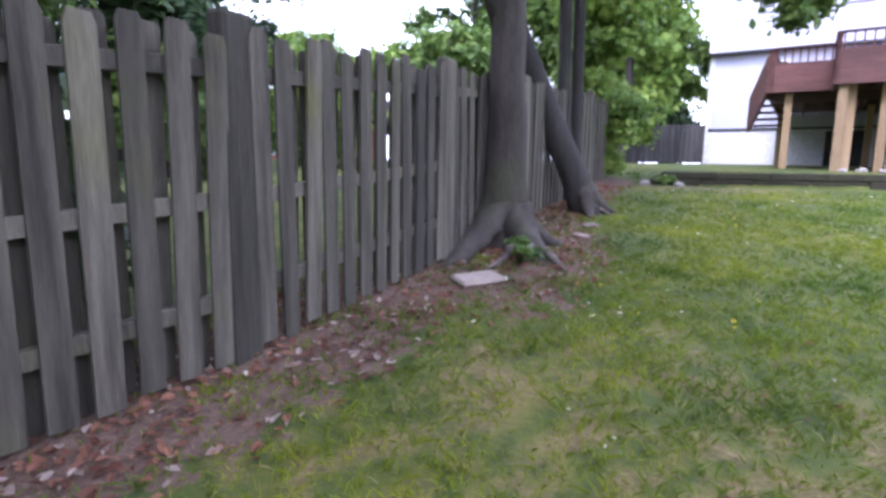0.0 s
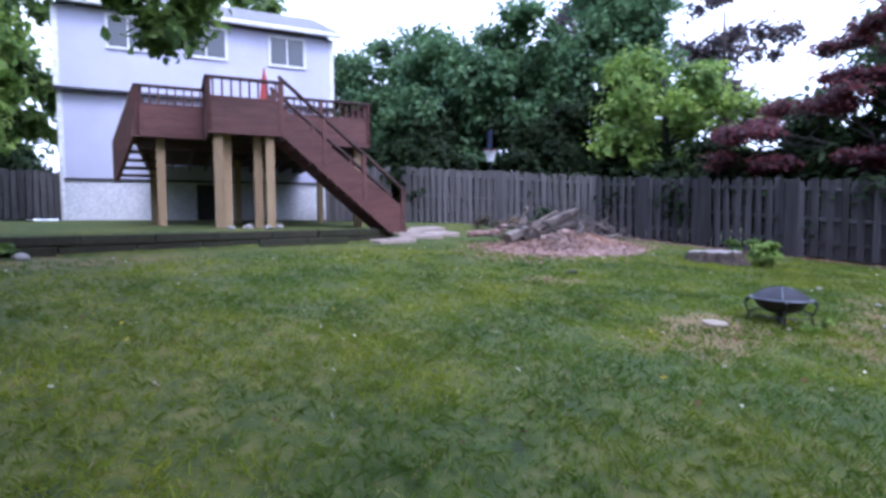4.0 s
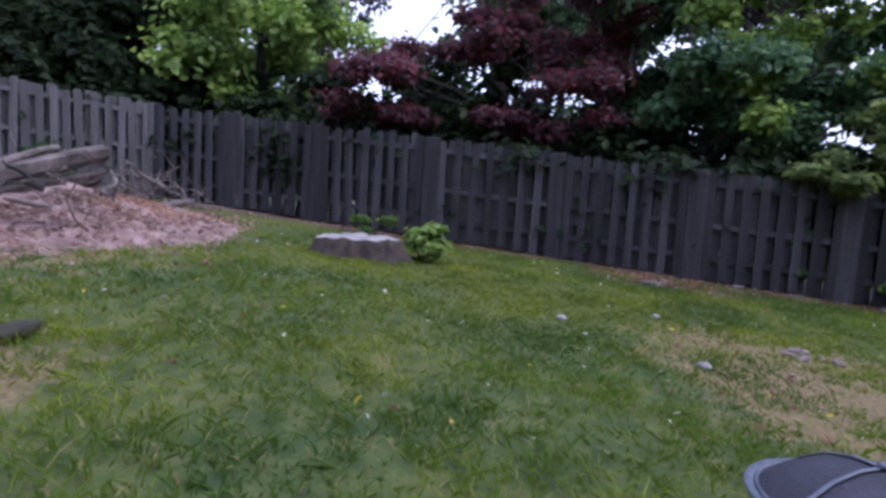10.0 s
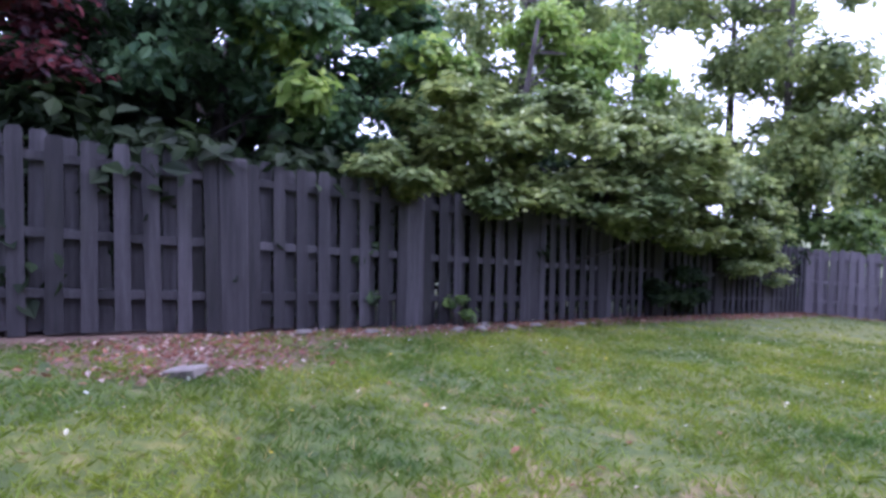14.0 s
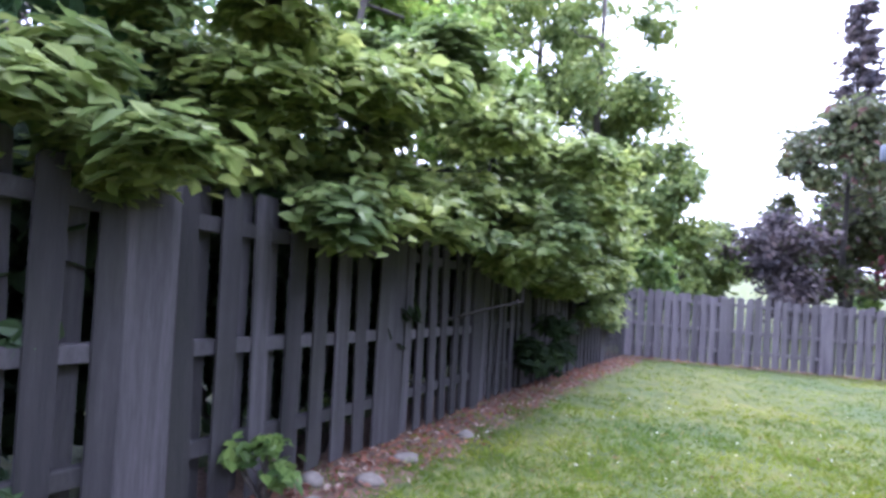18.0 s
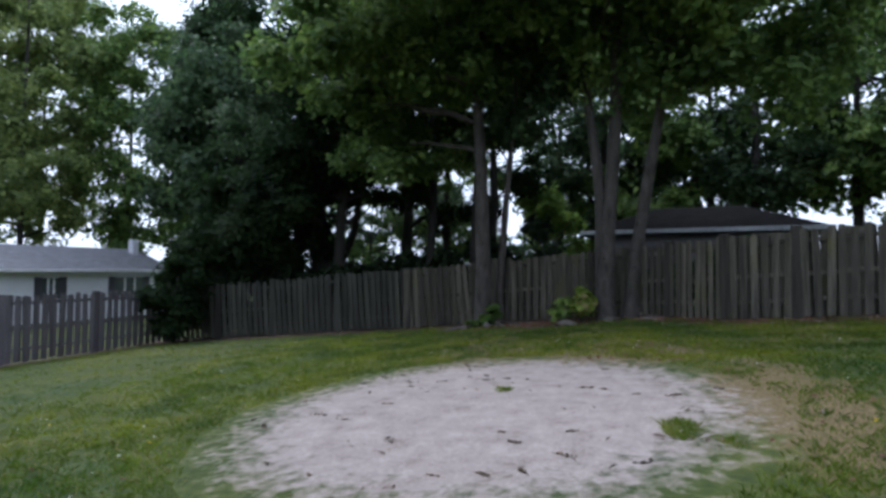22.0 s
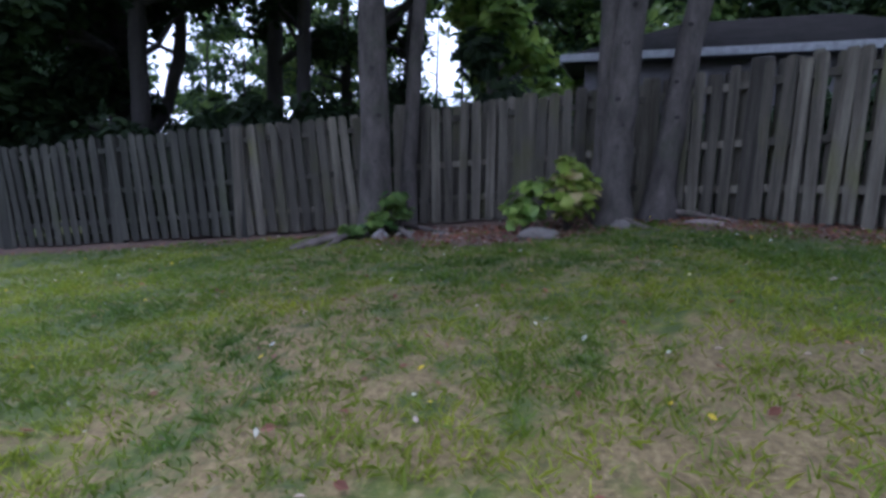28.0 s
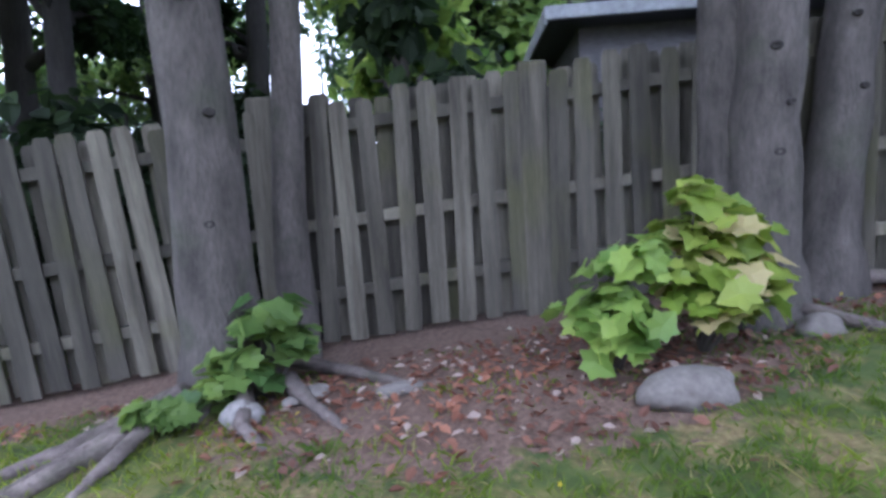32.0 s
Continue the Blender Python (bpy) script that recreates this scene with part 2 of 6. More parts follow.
def ground_material():
    m, n, l, b = nodes_of("lawn_soil")
    tex = n.new("ShaderNodeTexCoord")
    pos = tex.outputs["Object"]
    patch = noise_node(n, l, pos, 0.45, 4, 0.55)
    mid = noise_node(n, l, pos, 2.4, 5, 0.65)
    clump = noise_node(n, l, pos, 7.0, 4, 0.6)
    fine = noise_node(n, l, pos, 30.0, 5, 0.7)
    green = ramp_node(n, [(0.34, (0.024, 0.038, 0.006)), (0.44, (0.044, 0.066, 0.008)), (0.53, (0.068, 0.088, 0.012)), (0.62, (0.102, 0.108, 0.02)), (0.74, (0.16, 0.135, 0.055))])
    blend = n.new("ShaderNodeMath")
    blend.operation = "MULTIPLY_ADD"
    blend.inputs[1].default_value = 0.75
    l.new(clump.outputs["Fac"], blend.inputs[0])
    half = n.new("ShaderNodeMath")
    half.operation = "MULTIPLY"
    half.inputs[1].default_value = 0.3
    l.new(mid.outputs["Fac"], half.inputs[0])
    l.new(half.outputs[0], blend.inputs[2])
    l.new(blend.outputs[0], green.inputs["Fac"])
    hue = ramp_node(n, [(0.36, (0.68, 0.84, 0.95)), (0.64, (1.22, 1.1, 0.9))])
    l.new(patch.outputs["Fac"], hue.inputs["Fac"])
    lawn = mix_node(n, l, 1.0, green.outputs["Color"], hue.outputs["Color"], "MULTIPLY")
    bare = ramp_node(n, [(0.3, (0.085, 0.062, 0.024)), (0.5, (0.16, 0.116, 0.047)), (0.7, (0.24, 0.182, 0.088))])
    l.new(fine.outputs["Fac"], bare.inputs["Fac"])
    mixed = n.new("ShaderNodeTexNoise")
    mixed.inputs["Scale"].default_value, mixed.inputs["Detail"].default_value, mixed.inputs["Roughness"].default_value = 3.6, 6.0, 0.72
    l.new(pos, mixed.inputs["Vector"])
    sandc = ramp_node(n, [(0.36, (0.22, 0.172, 0.148)), (0.45, (0.315, 0.26, 0.232)), (0.54, (0.365, 0.305, 0.276)), (0.64, (0.415, 0.352, 0.322))])
    stain = n.new("ShaderNodeMath")
    stain.operation = "MULTIPLY_ADD"
    stain.inputs[1].default_value = 0.28
    l.new(fine.outputs["Fac"], stain.inputs[0])
    half2 = n.new("ShaderNodeMath")
    half2.operation = "MULTIPLY"
    half2.inputs[1].default_value = 0.75
    l.new(mixed.outputs["Fac"], half2.inputs[0])
    l.new(half2.outputs[0], stain.inputs[2])
    l.new(stain.outputs[0], sandc.inputs["Fac"])
    litter = ramp_node(n, [(0.25, (0.055, 0.032, 0.022)), (0.5, (0.125, 0.077, 0.055)), (0.75, (0.21, 0.14, 0.105))])
    l.new(fine.outputs["Fac"], litter.inputs["Fac"])

    def masked(attr, lo, hi, wobble, source):
        a = n.new("ShaderNodeAttribute")
        a.attribute_name = attr
        k = n.new("ShaderNodeMath")
        k.operation = "MULTIPLY_ADD"
        k.inputs[1].default_value = wobble
        l.new(source.outputs["Fac"], k.inputs[0])
        l.new(a.outputs["Fac"], k.inputs[2])
        r = ramp_node(n, [(lo, (0, 0, 0)), (hi, (1, 1, 1))])
        l.new(k.outputs[0], r.inputs["Fac"])
        return r.outputs["Color"]

    col = mix_node(n, l, masked("worn", 0.82, 1.18, 1.25, mixed), lawn, bare.outputs["Color"])
    col = mix_node(n, l, masked("litter", 0.95, 1.2, 1.2, clump), col, litter.outputs["Color"])
    col = mix_node(n, l, masked("sand", 0.72, 0.86, 0.45, clump), col, sandc.outputs["Color"])
    sp = ramp_node(n, [(0.3, (0.7, 0.7, 0.7)), (0.7, (1.28, 1.28, 1.28))])
    l.new(fine.outputs["Fac"], sp.inputs["Fac"])
    col = mix_node(n, l, 0.45, col, sp.outputs["Color"], "MULTIPLY")
    l.new(col, b.inputs["Base Color"])
    b.inputs["Roughness"].default_value = 0.95
    bp = n.new("ShaderNodeBump")
    bp.inputs["Strength"].default_value, bp.inputs["Distance"].default_value = 0.6, 0.03
    l.new(fine.outputs["Fac"], bp.inputs["Height"])
    l.new(bp.outputs[0], b.inputs["Normal"])
    return m


def siding_material(name, color, pitch=0.11):
    m, n, l, b = nodes_of(name)
    tex, wave = n.new("ShaderNodeTexCoord"), n.new("ShaderNodeTexWave")
    wave.wave_type, wave.bands_direction, wave.wave_profile = "BANDS", "Z", "SAW"
    wave.inputs["Scale"].default_value = 0.314 / pitch
    l.new(tex.outputs["Object"], wave.inputs["Vector"])
    stain = ramp_node(n, [(0.3, tuple(0.88 * v for v in color)), (0.7, color)])
    l.new(noise_node(n, l, tex.outputs["Object"], 0.8, 4).outputs["Fac"], stain.inputs["Fac"])
    l.new(stain.outputs["Color"], b.inputs["Base Color"])
    b.inputs["Roughness"].default_value = 0.6
    bp = n.new("ShaderNodeBump")
    bp.inputs["Strength"].default_value, bp.inputs["Distance"].default_value = 0.6, 0.02
    l.new(wave.outputs["Fac"], bp.inputs["Height"])
    l.new(bp.outputs[0], b.inputs["Normal"])
    return m


def glass_material():
    m, n, l, b = nodes_of("window_glass")
    b.inputs["Base Color"].default_value = (0.05, 0.06, 0.07, 1)
    b.inputs["Roughness"].default_value = 0.08
    b.inputs["Specular IOR Level"].default_value = 0.8
    return m


LAWN = ground_material()
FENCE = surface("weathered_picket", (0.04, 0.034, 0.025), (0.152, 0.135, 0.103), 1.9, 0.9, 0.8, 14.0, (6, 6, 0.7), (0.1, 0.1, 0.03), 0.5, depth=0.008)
# Darker copy of the west pickets, with the wood's shade in the colour.
FENCE_D = surface("shaded_mossy_picket", (0.023, 0.022, 0.017), (0.072, 0.069, 0.054), 1.6, 0.9, 0.6, 14.0, (6, 6, 0.7), (0.036, 0.042, 0.018), 0.4, depth=0.006)
# Darker than bare wood: backlight and overhang shade are in the colour.
FENCE_E = surface("weathered_shaded_picket_east", (0.019, 0.018, 0.02), (0.068, 0.062, 0.068), 1.6, 0.9, 0.5, 14.0, (6, 6, 0.7), (0.036, 0.036, 0.027), 0.55, depth=0.006)
# Lighter copy of the picket colour for the sunlit run.
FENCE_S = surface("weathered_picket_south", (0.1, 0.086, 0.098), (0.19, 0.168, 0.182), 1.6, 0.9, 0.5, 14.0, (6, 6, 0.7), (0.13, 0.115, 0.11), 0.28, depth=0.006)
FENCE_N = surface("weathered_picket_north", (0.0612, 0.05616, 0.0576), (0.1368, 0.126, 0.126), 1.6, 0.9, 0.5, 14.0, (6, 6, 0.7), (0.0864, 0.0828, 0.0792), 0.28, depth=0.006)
BARK = surface("grey_bark", (0.046, 0.039, 0.034), (0.128, 0.11, 0.097), 3.4, 0.95, 0.9, 7.0, (2.0, 2.0, 0.7), (0.066, 0.069, 0.046), depth=0.025)
BARK_SCAR = surface("dark_branch_scar", (0.018, 0.015, 0.013), (0.045, 0.038, 0.034), 14.0, 0.95, 0.8, 4.0, depth=0.01)
BARK_NW = surface("mossy_dark_bark", (0.04, 0.033, 0.027), (0.095, 0.08, 0.066), 2.2, 0.95, 0.9, 9.0, (2.2, 2.2, 0.5), (0.06, 0.066, 0.03), depth=0.03)
BARK_DARK = surface("dark_bark", (0.027, 0.024, 0.0216), (0.06, 0.0528, 0.048), 2.2, 0.95, 0.9, 9.0, (2.2, 2.2, 0.5), depth=0.03)
DECK = surface("stained_deck_wood", (0.075, 0.027, 0.024), (0.135, 0.0525, 0.0435), 1.4, 0.7, 0.3, 12.0, (1, 1, 5), None, 0.18, depth=0.004)
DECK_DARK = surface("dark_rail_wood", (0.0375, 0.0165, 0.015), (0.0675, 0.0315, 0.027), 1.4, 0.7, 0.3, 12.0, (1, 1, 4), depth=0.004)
LUMBER = surface("treated_lumber", (0.272, 0.184, 0.1), (0.384, 0.276, 0.16), 1.2, 0.8, 0.3, 10.0, (5, 5, 0.6), None, 0.12, depth=0.004)
SIDING = siding_material("lavender_siding", (0.60, 0.60, 0.76))
SIDING_W = siding_material("white_siding", (0.78, 0.78, 0.82), 0.15)
FOUND = surface("painted_foundation", (0.66, 0.66, 0.72), (0.78, 0.78, 0.82), 0.9, 0.85, 0.2, 14.0)
TRIM = surface("white_trim", (0.76, 0.76, 0.78), (0.83, 0.83, 0.84), 1.2, 0.5, 0.05, 6.0)
DARK_TRIM = surface("dark_trim", (0.03, 0.03, 0.04), (0.05, 0.05, 0.06), 2.0, 0.6, 0.1)
ROOF = surface("asphalt_shingle", (0.16, 0.16, 0.17), (0.25, 0.25, 0.27), 3.0, 0.95, 0.6, 12.0, depth=0.02)
ROOF_DARK = surface("dark_shingle", (0.012, 0.011, 0.011), (0.026, 0.024, 0.024), 3.0, 0.95, 0.6, 12.0, depth=0.02)
ROOF_DARK.node_tree.nodes["Principled BSDF"].inputs["Specular IOR Level"].default_value = 0.1
BRICK = surface("red_brick", (0.25, 0.10, 0.07), (0.36, 0.17, 0.12), 1.5, 0.9, 0.4, 9.0)
GLASS = glass_material()
STONE = surface("grey_stone", (0.119, 0.1015, 0.0875), (0.217, 0.1925, 0.1715), 2.5, 0.9, 0.6, 8.0, random_tint=0.15)
STONE_W = surface("pale_stone", (0.216, 0.1944, 0.1836), (0.36, 0.3348, 0.3168), 3.5, 0.9, 0.5, 8.0, random_tint=0.12)
PALE = surface("bleached_paver", (0.31, 0.26, 0.2), (0.44, 0.385, 0.31), 5.0, 0.9, 0.4, 8.0)
ROOTWOOD = surface("bare_root", (0.07, 0.055, 0.048), (0.23, 0.185, 0.165), 5.0, 0.95, 1.0, 6.0, (1, 1, 1), (0.1, 0.1, 0.06), depth=0.04)
RUBBLE = surface("weathered_brick_rubble", (0.16, 0.115, 0.10), (0.31, 0.25, 0.225), 4.0, 0.9, 0.6, 8.0, random_tint=0.15)
STEEL = surface("black_steel", (0.018, 0.019, 0.024), (0.04, 0.042, 0.05), 3.0, 0.45, 0.15, 10.0, metal=0.3)
STEEL_RIM = surface("grey_steel", (0.1, 0.115, 0.145), (0.19, 0.205, 0.25), 3.0, 0.5, 0.1, 10.0, metal=0.4)
# Soot colour shifted to blue for the sky reflected in the dome.
MESHSCREEN = surface("sooty_sky_tinted_screen", (0.016, 0.016, 0.024), (0.045, 0.043, 0.06), 4.0, 0.75, 0.3, 16.0, metal=0.1)
LOGWOOD = surface("bleached_log", (0.055, 0.04, 0.034), (0.25, 0.205, 0.18), 3.0, 0.9, 0.8, 8.0, (1, 1, 1), (0.1, 0.08, 0.07), depth=0.03)
CHIPS = surface("wood_chips", (0.16, 0.088, 0.072), (0.44, 0.30, 0.265), 6.0, 0.95, 0.9, 7.0, depth=0.03)
CHIP = leaf_material("loose_chip", (0.20, 0.115, 0.095), (0.48, 0.34, 0.30), gloss=0.85)
STUMP = surface("stump_bark", (0.026, 0.018, 0.014), (0.115, 0.084, 0.066), 4.0, 0.95, 1.0, 7.0, (2, 2, 0.5), depth=0.05)
CUTWOOD = surface("cut_wood", (0.2, 0.175, 0.165), (0.42, 0.385, 0.365), 6.0, 0.9, 0.6, 8.0, (1, 1, 1), (0.12, 0.1, 0.09))
TIMBER = surface("rotten_timber", (0.018, 0.016, 0.011), (0.046, 0.044, 0.022), 1.5, 0.95, 0.7, 9.0, (1, 1, 1), (0.03, 0.04, 0.012), depth=0.02)
PAVER = surface("paver_stone", (0.26, 0.205, 0.175), (0.40, 0.33, 0.285), 1.6, 0.9, 0.4, 10.0, random_tint=0.12)
POLE = surface("grey_pole_wood", (0.26, 0.24, 0.22), (0.38, 0.35, 0.33), 1.5, 0.9, 0.4, 9.0, (4, 4, 0.5))
RED = surface("red_fabric", (0.32, 0.03, 0.03), (0.42, 0.06, 0.05), 2.0, 0.8, 0.2)
NAVY = surface("navy_board", (0.02, 0.025, 0.07), (0.03, 0.04, 0.1), 2.0, 0.5, 0.1)
NET = surface("white_net", (0.5, 0.5, 0.52), (0.68, 0.68, 0.7), 4.0, 0.8, 0.2)
SHED_WALL = surface("grey_shed_board", (0.10, 0.092, 0.096), (0.17, 0.158, 0.16), 1.4, 0.9, 0.4, 10.0, (1, 1, 4))
SHED_TRIM = surface("shed_fascia", (0.34, 0.35, 0.36), (0.44, 0.45, 0.47), 1.5, 0.7, 0.2)
GRASS = leaf_material("grass_blade", (0.118, 0.175, 0.016), (0.23, 0.285, 0.036), (0.33, 0.29, 0.12), 0.06, 0.7, 0.5, patch=((0.68, 0.84, 0.95), (1.18, 1.1, 0.9)))
LEAF_MID = leaf_material("leaf_mid", (0.078, 0.15, 0.045), (0.215, 0.31, 0.085))
LEAF_DARK = leaf_material("leaf_dark", (0.036, 0.072, 0.036), (0.095, 0.155, 0.07))
# Much darker copy of LEAF_DARK, with deep shade put into the leaf colour.
LEAF_SHADED_DEEP = leaf_material("leaf_shaded_green", (0.009, 0.022, 0.008), (0.03, 0.056, 0.019), gloss=0.85)
# Shaded copy of the leaf colours: the gloom behind the fences is in it.
LEAF_SHADE = leaf_material("leaf_shaded_undergrowth", (0.012, 0.024, 0.01), (0.035, 0.06, 0.022), gloss=0.7)
LEAF_LIGHT = leaf_material("leaf_light", (0.14, 0.25, 0.05), (0.32, 0.43, 0.11))
LEAF_GREY = leaf_material("leaf_greyish", (0.13, 0.19, 0.062), (0.31, 0.375, 0.14))
LEAF_RED = leaf_material("leaf_red", (0.07, 0.03, 0.045), (0.32, 0.075, 0.095), (0.15, 0.1, 0.115), 0.25, through_share=0.55)
LEAF_COOL = leaf_material("leaf_cool_green", (0.055, 0.125, 0.062), (0.15, 0.26, 0.125))
LEAF_RUST = leaf_material("leaf_rusty_green", (0.065, 0.08, 0.042), (0.15, 0.17, 0.085), (0.15, 0.075, 0.06), 0.06)
# Purple leaves paled so that the colour carries the haze of distance.
LEAF_HAZY_PURPLE = leaf_material("leaf_hazy_purple", (0.065, 0.052, 0.07), (0.16, 0.13, 0.15))
LEAF_LIME = leaf_material("leaf_lime", (0.17, 0.26, 0.035), (0.38, 0.44, 0.1), (0.5, 0.42, 0.2), 0.12)
LEAF_DEAD = leaf_material("leaf_dead", (0.14, 0.06, 0.045), (0.36, 0.18, 0.14), (0.46, 0.36, 0.31), 0.12, 0.8)
GRASS_TALL = leaf_material("tall_grass", (0.09, 0.165, 0.02), (0.19, 0.27, 0.042), (0.28, 0.25, 0.09), 0.05, 0.7, 0.5, patch=((0.68, 0.84, 0.95), (1.18, 1.1, 0.9)))
CLOVER = leaf_material("clover_leaf", (0.075, 0.115, 0.014), (0.13, 0.17, 0.025))
TWIG = leaf_material("dry_twig", (0.12, 0.092, 0.075), (0.25, 0.2, 0.165), gloss=0.8)
FLOWER = leaf_material("clover_flower", (0.55, 0.55, 0.5), (0.8, 0.8, 0.75), (0.7, 0.55, 0.05), 0.25, 0.8)

# ---- the ground ----
WEST = [(-4.6, -16.4), (-4.37, -12.0), (-4.12, -7.15), (-4.2, -4.4), (-4.1, -2.4), (-3.75, -0.75), (-2.65, 0.25), (-1.25, 1.25), (-0.75, 2.5), (-0.05, 5.0), (1.2, 9.7), (2.1, 13.5)]
SOUTH = [(13.9, -15.1), (3.6, -17.3), (-4.6, -16.4)]
EAST = [(19.3, 11.75), (18.6, 8.1), (17.85, 5.8), (17.75, 3.45), (17.05, 1.15), (16.6, -1.2), (16.2, -3.6), (15.6, -7.6), (13.9, -15.1)]
NORTH_EAST = [(15.6, 17.2), (17.6, 14.5), (19.3, 11.75)]
GATE_SIDE = [(13.6, 19.0), (14.4, 18.34), (15.2, 17.6)]
FAR_NORTH = [(1.5, 25.1), (7.2, 25.4)]


def near_line(x, y, line):
    """Distance to a broken line."""
    best = np.full(np.shape(x), 1e9)
    for (ax, ay), (bx, by) in zip(line, line[1:]):
        dx, dy = bx - ax, by - ay
        k = np.clip(((x - ax) * dx + (y - ay) * dy) / (dx * dx + dy * dy), 0, 1)
        best = np.minimum(best, np.hypot(x - ax - k * dx, y - ay - k * dy))
    return best


def blob(x, y, cx, cy, rx, ry):
    return np.clip(1.5 - np.hypot((x - cx) / rx, (y - cy) / ry), 0, 1)


def cover(x, y):
    """How worn, littered and sandy the ground is."""
    sand = np.clip(0.5 + 0.6 * (1 - np.hypot((x - 6.25) / 3.15, (y + 2.8) / 2.65)), 0, 1)
    worn = -0.06 + 0.0 * x
    for cx, cy, rx, ry, k in ((10.9, 2.6, 1.9, 1.3, 0.6), (7.7, 4.65, 1.15, 0.5, 0.6), (8.9, 3.3, 1.3, 0.8, 0.42), (9.2, 7.3, 0.75, 0.35, 0.62), (1.5, 1.2, 2.4, 2.6, 0.24), (2.6, -1.2, 1.6, 1.4, 0.45), (1.6, -3.4, 2.8, 1.8, 0.33),
                               (12.4, 3.2, 1.4, 1.0, 0.15), (10.1, -2.5, 0.7, 0.5, 0.5), (13.2, 9.6, 3.0, 1.6, 0.5), (6.4, 0.2, 2.4, 0.8, 0.5), (-1.0, -3.4, 2.6, 3.4, 0.27), (4.1, 12.1, 2.5, 0.9, 0.3), (13.6, 1.0, 1.2, 0.7, 0.2)):
        worn = np.maximum(worn, k * blob(x, y, cx, cy, rx, ry))
    lit = np.zeros_like(x)
    for line, reach, k in ((WEST, 0.9, 0.8), (EAST, 0.75, 0.85), (SOUTH, 0.5, 0.5)):
        lit = np.maximum(lit, k * np.clip(1.3 - near_line(x, y, line) / reach, 0, 1))
    for cx, cy, rx, ry, k in ((0.7, 6.1, 0.85, 2.4, 0.75), (-3.1, -2.9, 1.0, 1.5, 1.0), (16.3, 1.9, 1.0, 1.3, 0.65)):
        lit = np.maximum(lit, k * blob(x, y, cx, cy, rx, ry))
    return worn, lit, sand


def spaced(lo, hi, fine):
    mid = np.arange(lo, hi + 1e-6, fine)
    out = np.array([0.5, 1.2, 2.2, 3.6, 5.5, 8, 12, 18, 26, 40, 65, 110, 190, 330, 600, 1200])
    return np.r_[lo - out[::-1], mid, hi + out]


gx, gy = spaced(-5.6, 20.4, 0.2), spaced(-18.2, 17.0, 0.2)
X, Y = np.meshgrid(gx, gy, indexing="ij")
Z = gz(X, Y)
inside = (X > -6) & (X < 21) & (Y > -19) & (Y < 17.5)
lumps = np.array([noise.noise(Vector((a * 1.3, b * 1.3, 0))) * 0.028 + noise.noise(Vector((a * 4.1, b * 4.1, 3))) * 0.012 if k else 0.0 for a, b, k in zip(X.ravel(), Y.ravel(), inside.ravel())]).reshape(X.shape)
worn, lit, sandy = cover(X, Y)
Z = Z + lumps * (1 - 0.5 * np.clip(sandy * 2 - 0.8, 0, 1))
nx, ny = len(gx), len(gy)
idx = np.arange(nx * ny).reshape(nx, ny)
quads = np.stack([idx[:-1, :-1], idx[1:, :-1], idx[1:, 1:], idx[:-1, 1:]], -1).reshape(-1, 4)
ground_mesh = link_mesh("ground", np.stack([X, Y, Z], -1).reshape(-1, 3), quads, LAWN, True)
for key, field in (("worn", worn), ("litter", lit), ("sand", sandy)):
    ground_mesh.attributes.new(key, "FLOAT", "POINT").data.foreach_set("value", field.ravel().astype(np.float32))
tagged(new("ground", ground_mesh), "sloping back lawn with worn, sandy and leaf-strewn patches", "lawn", kind="structure")

# ---- fences ----
def picket_mesh(name, material, width, seed):
    """A flat board one metre high with clipped corners and a slight warp; its top is scaled to length."""
    r = random.Random(seed)
    w, t, c = width / 2, 0.009, 0.018 + 0.012 * r.random()
    bow, tip = r.uniform(-0.006, 0.006), r.uniform(-0.012, 0.012)
    rows = [(0.0, w, 0.0), (0.5, w * r.uniform(0.96, 1.02), bow), (1 - c, w, 0.0), (1.0 + tip * 0.4, w * 0.7, 0.0)]
    verts, faces = [], []
    for z, half, off in rows:
        verts += [(-half, off - t, z), (half, off - t, z), (half, off + t, z), (-half, off + t, z)]
    for i in range(3):
        for k in range(4):
            q = (k + 1) % 4
            faces.append((i * 4 + k, i * 4 + q, i * 4 + 4 + q, i * 4 + 4 + k))
    faces += [(3, 2, 1, 0), (12, 13, 14, 15)]
    return link_mesh(name, verts, faces, material)


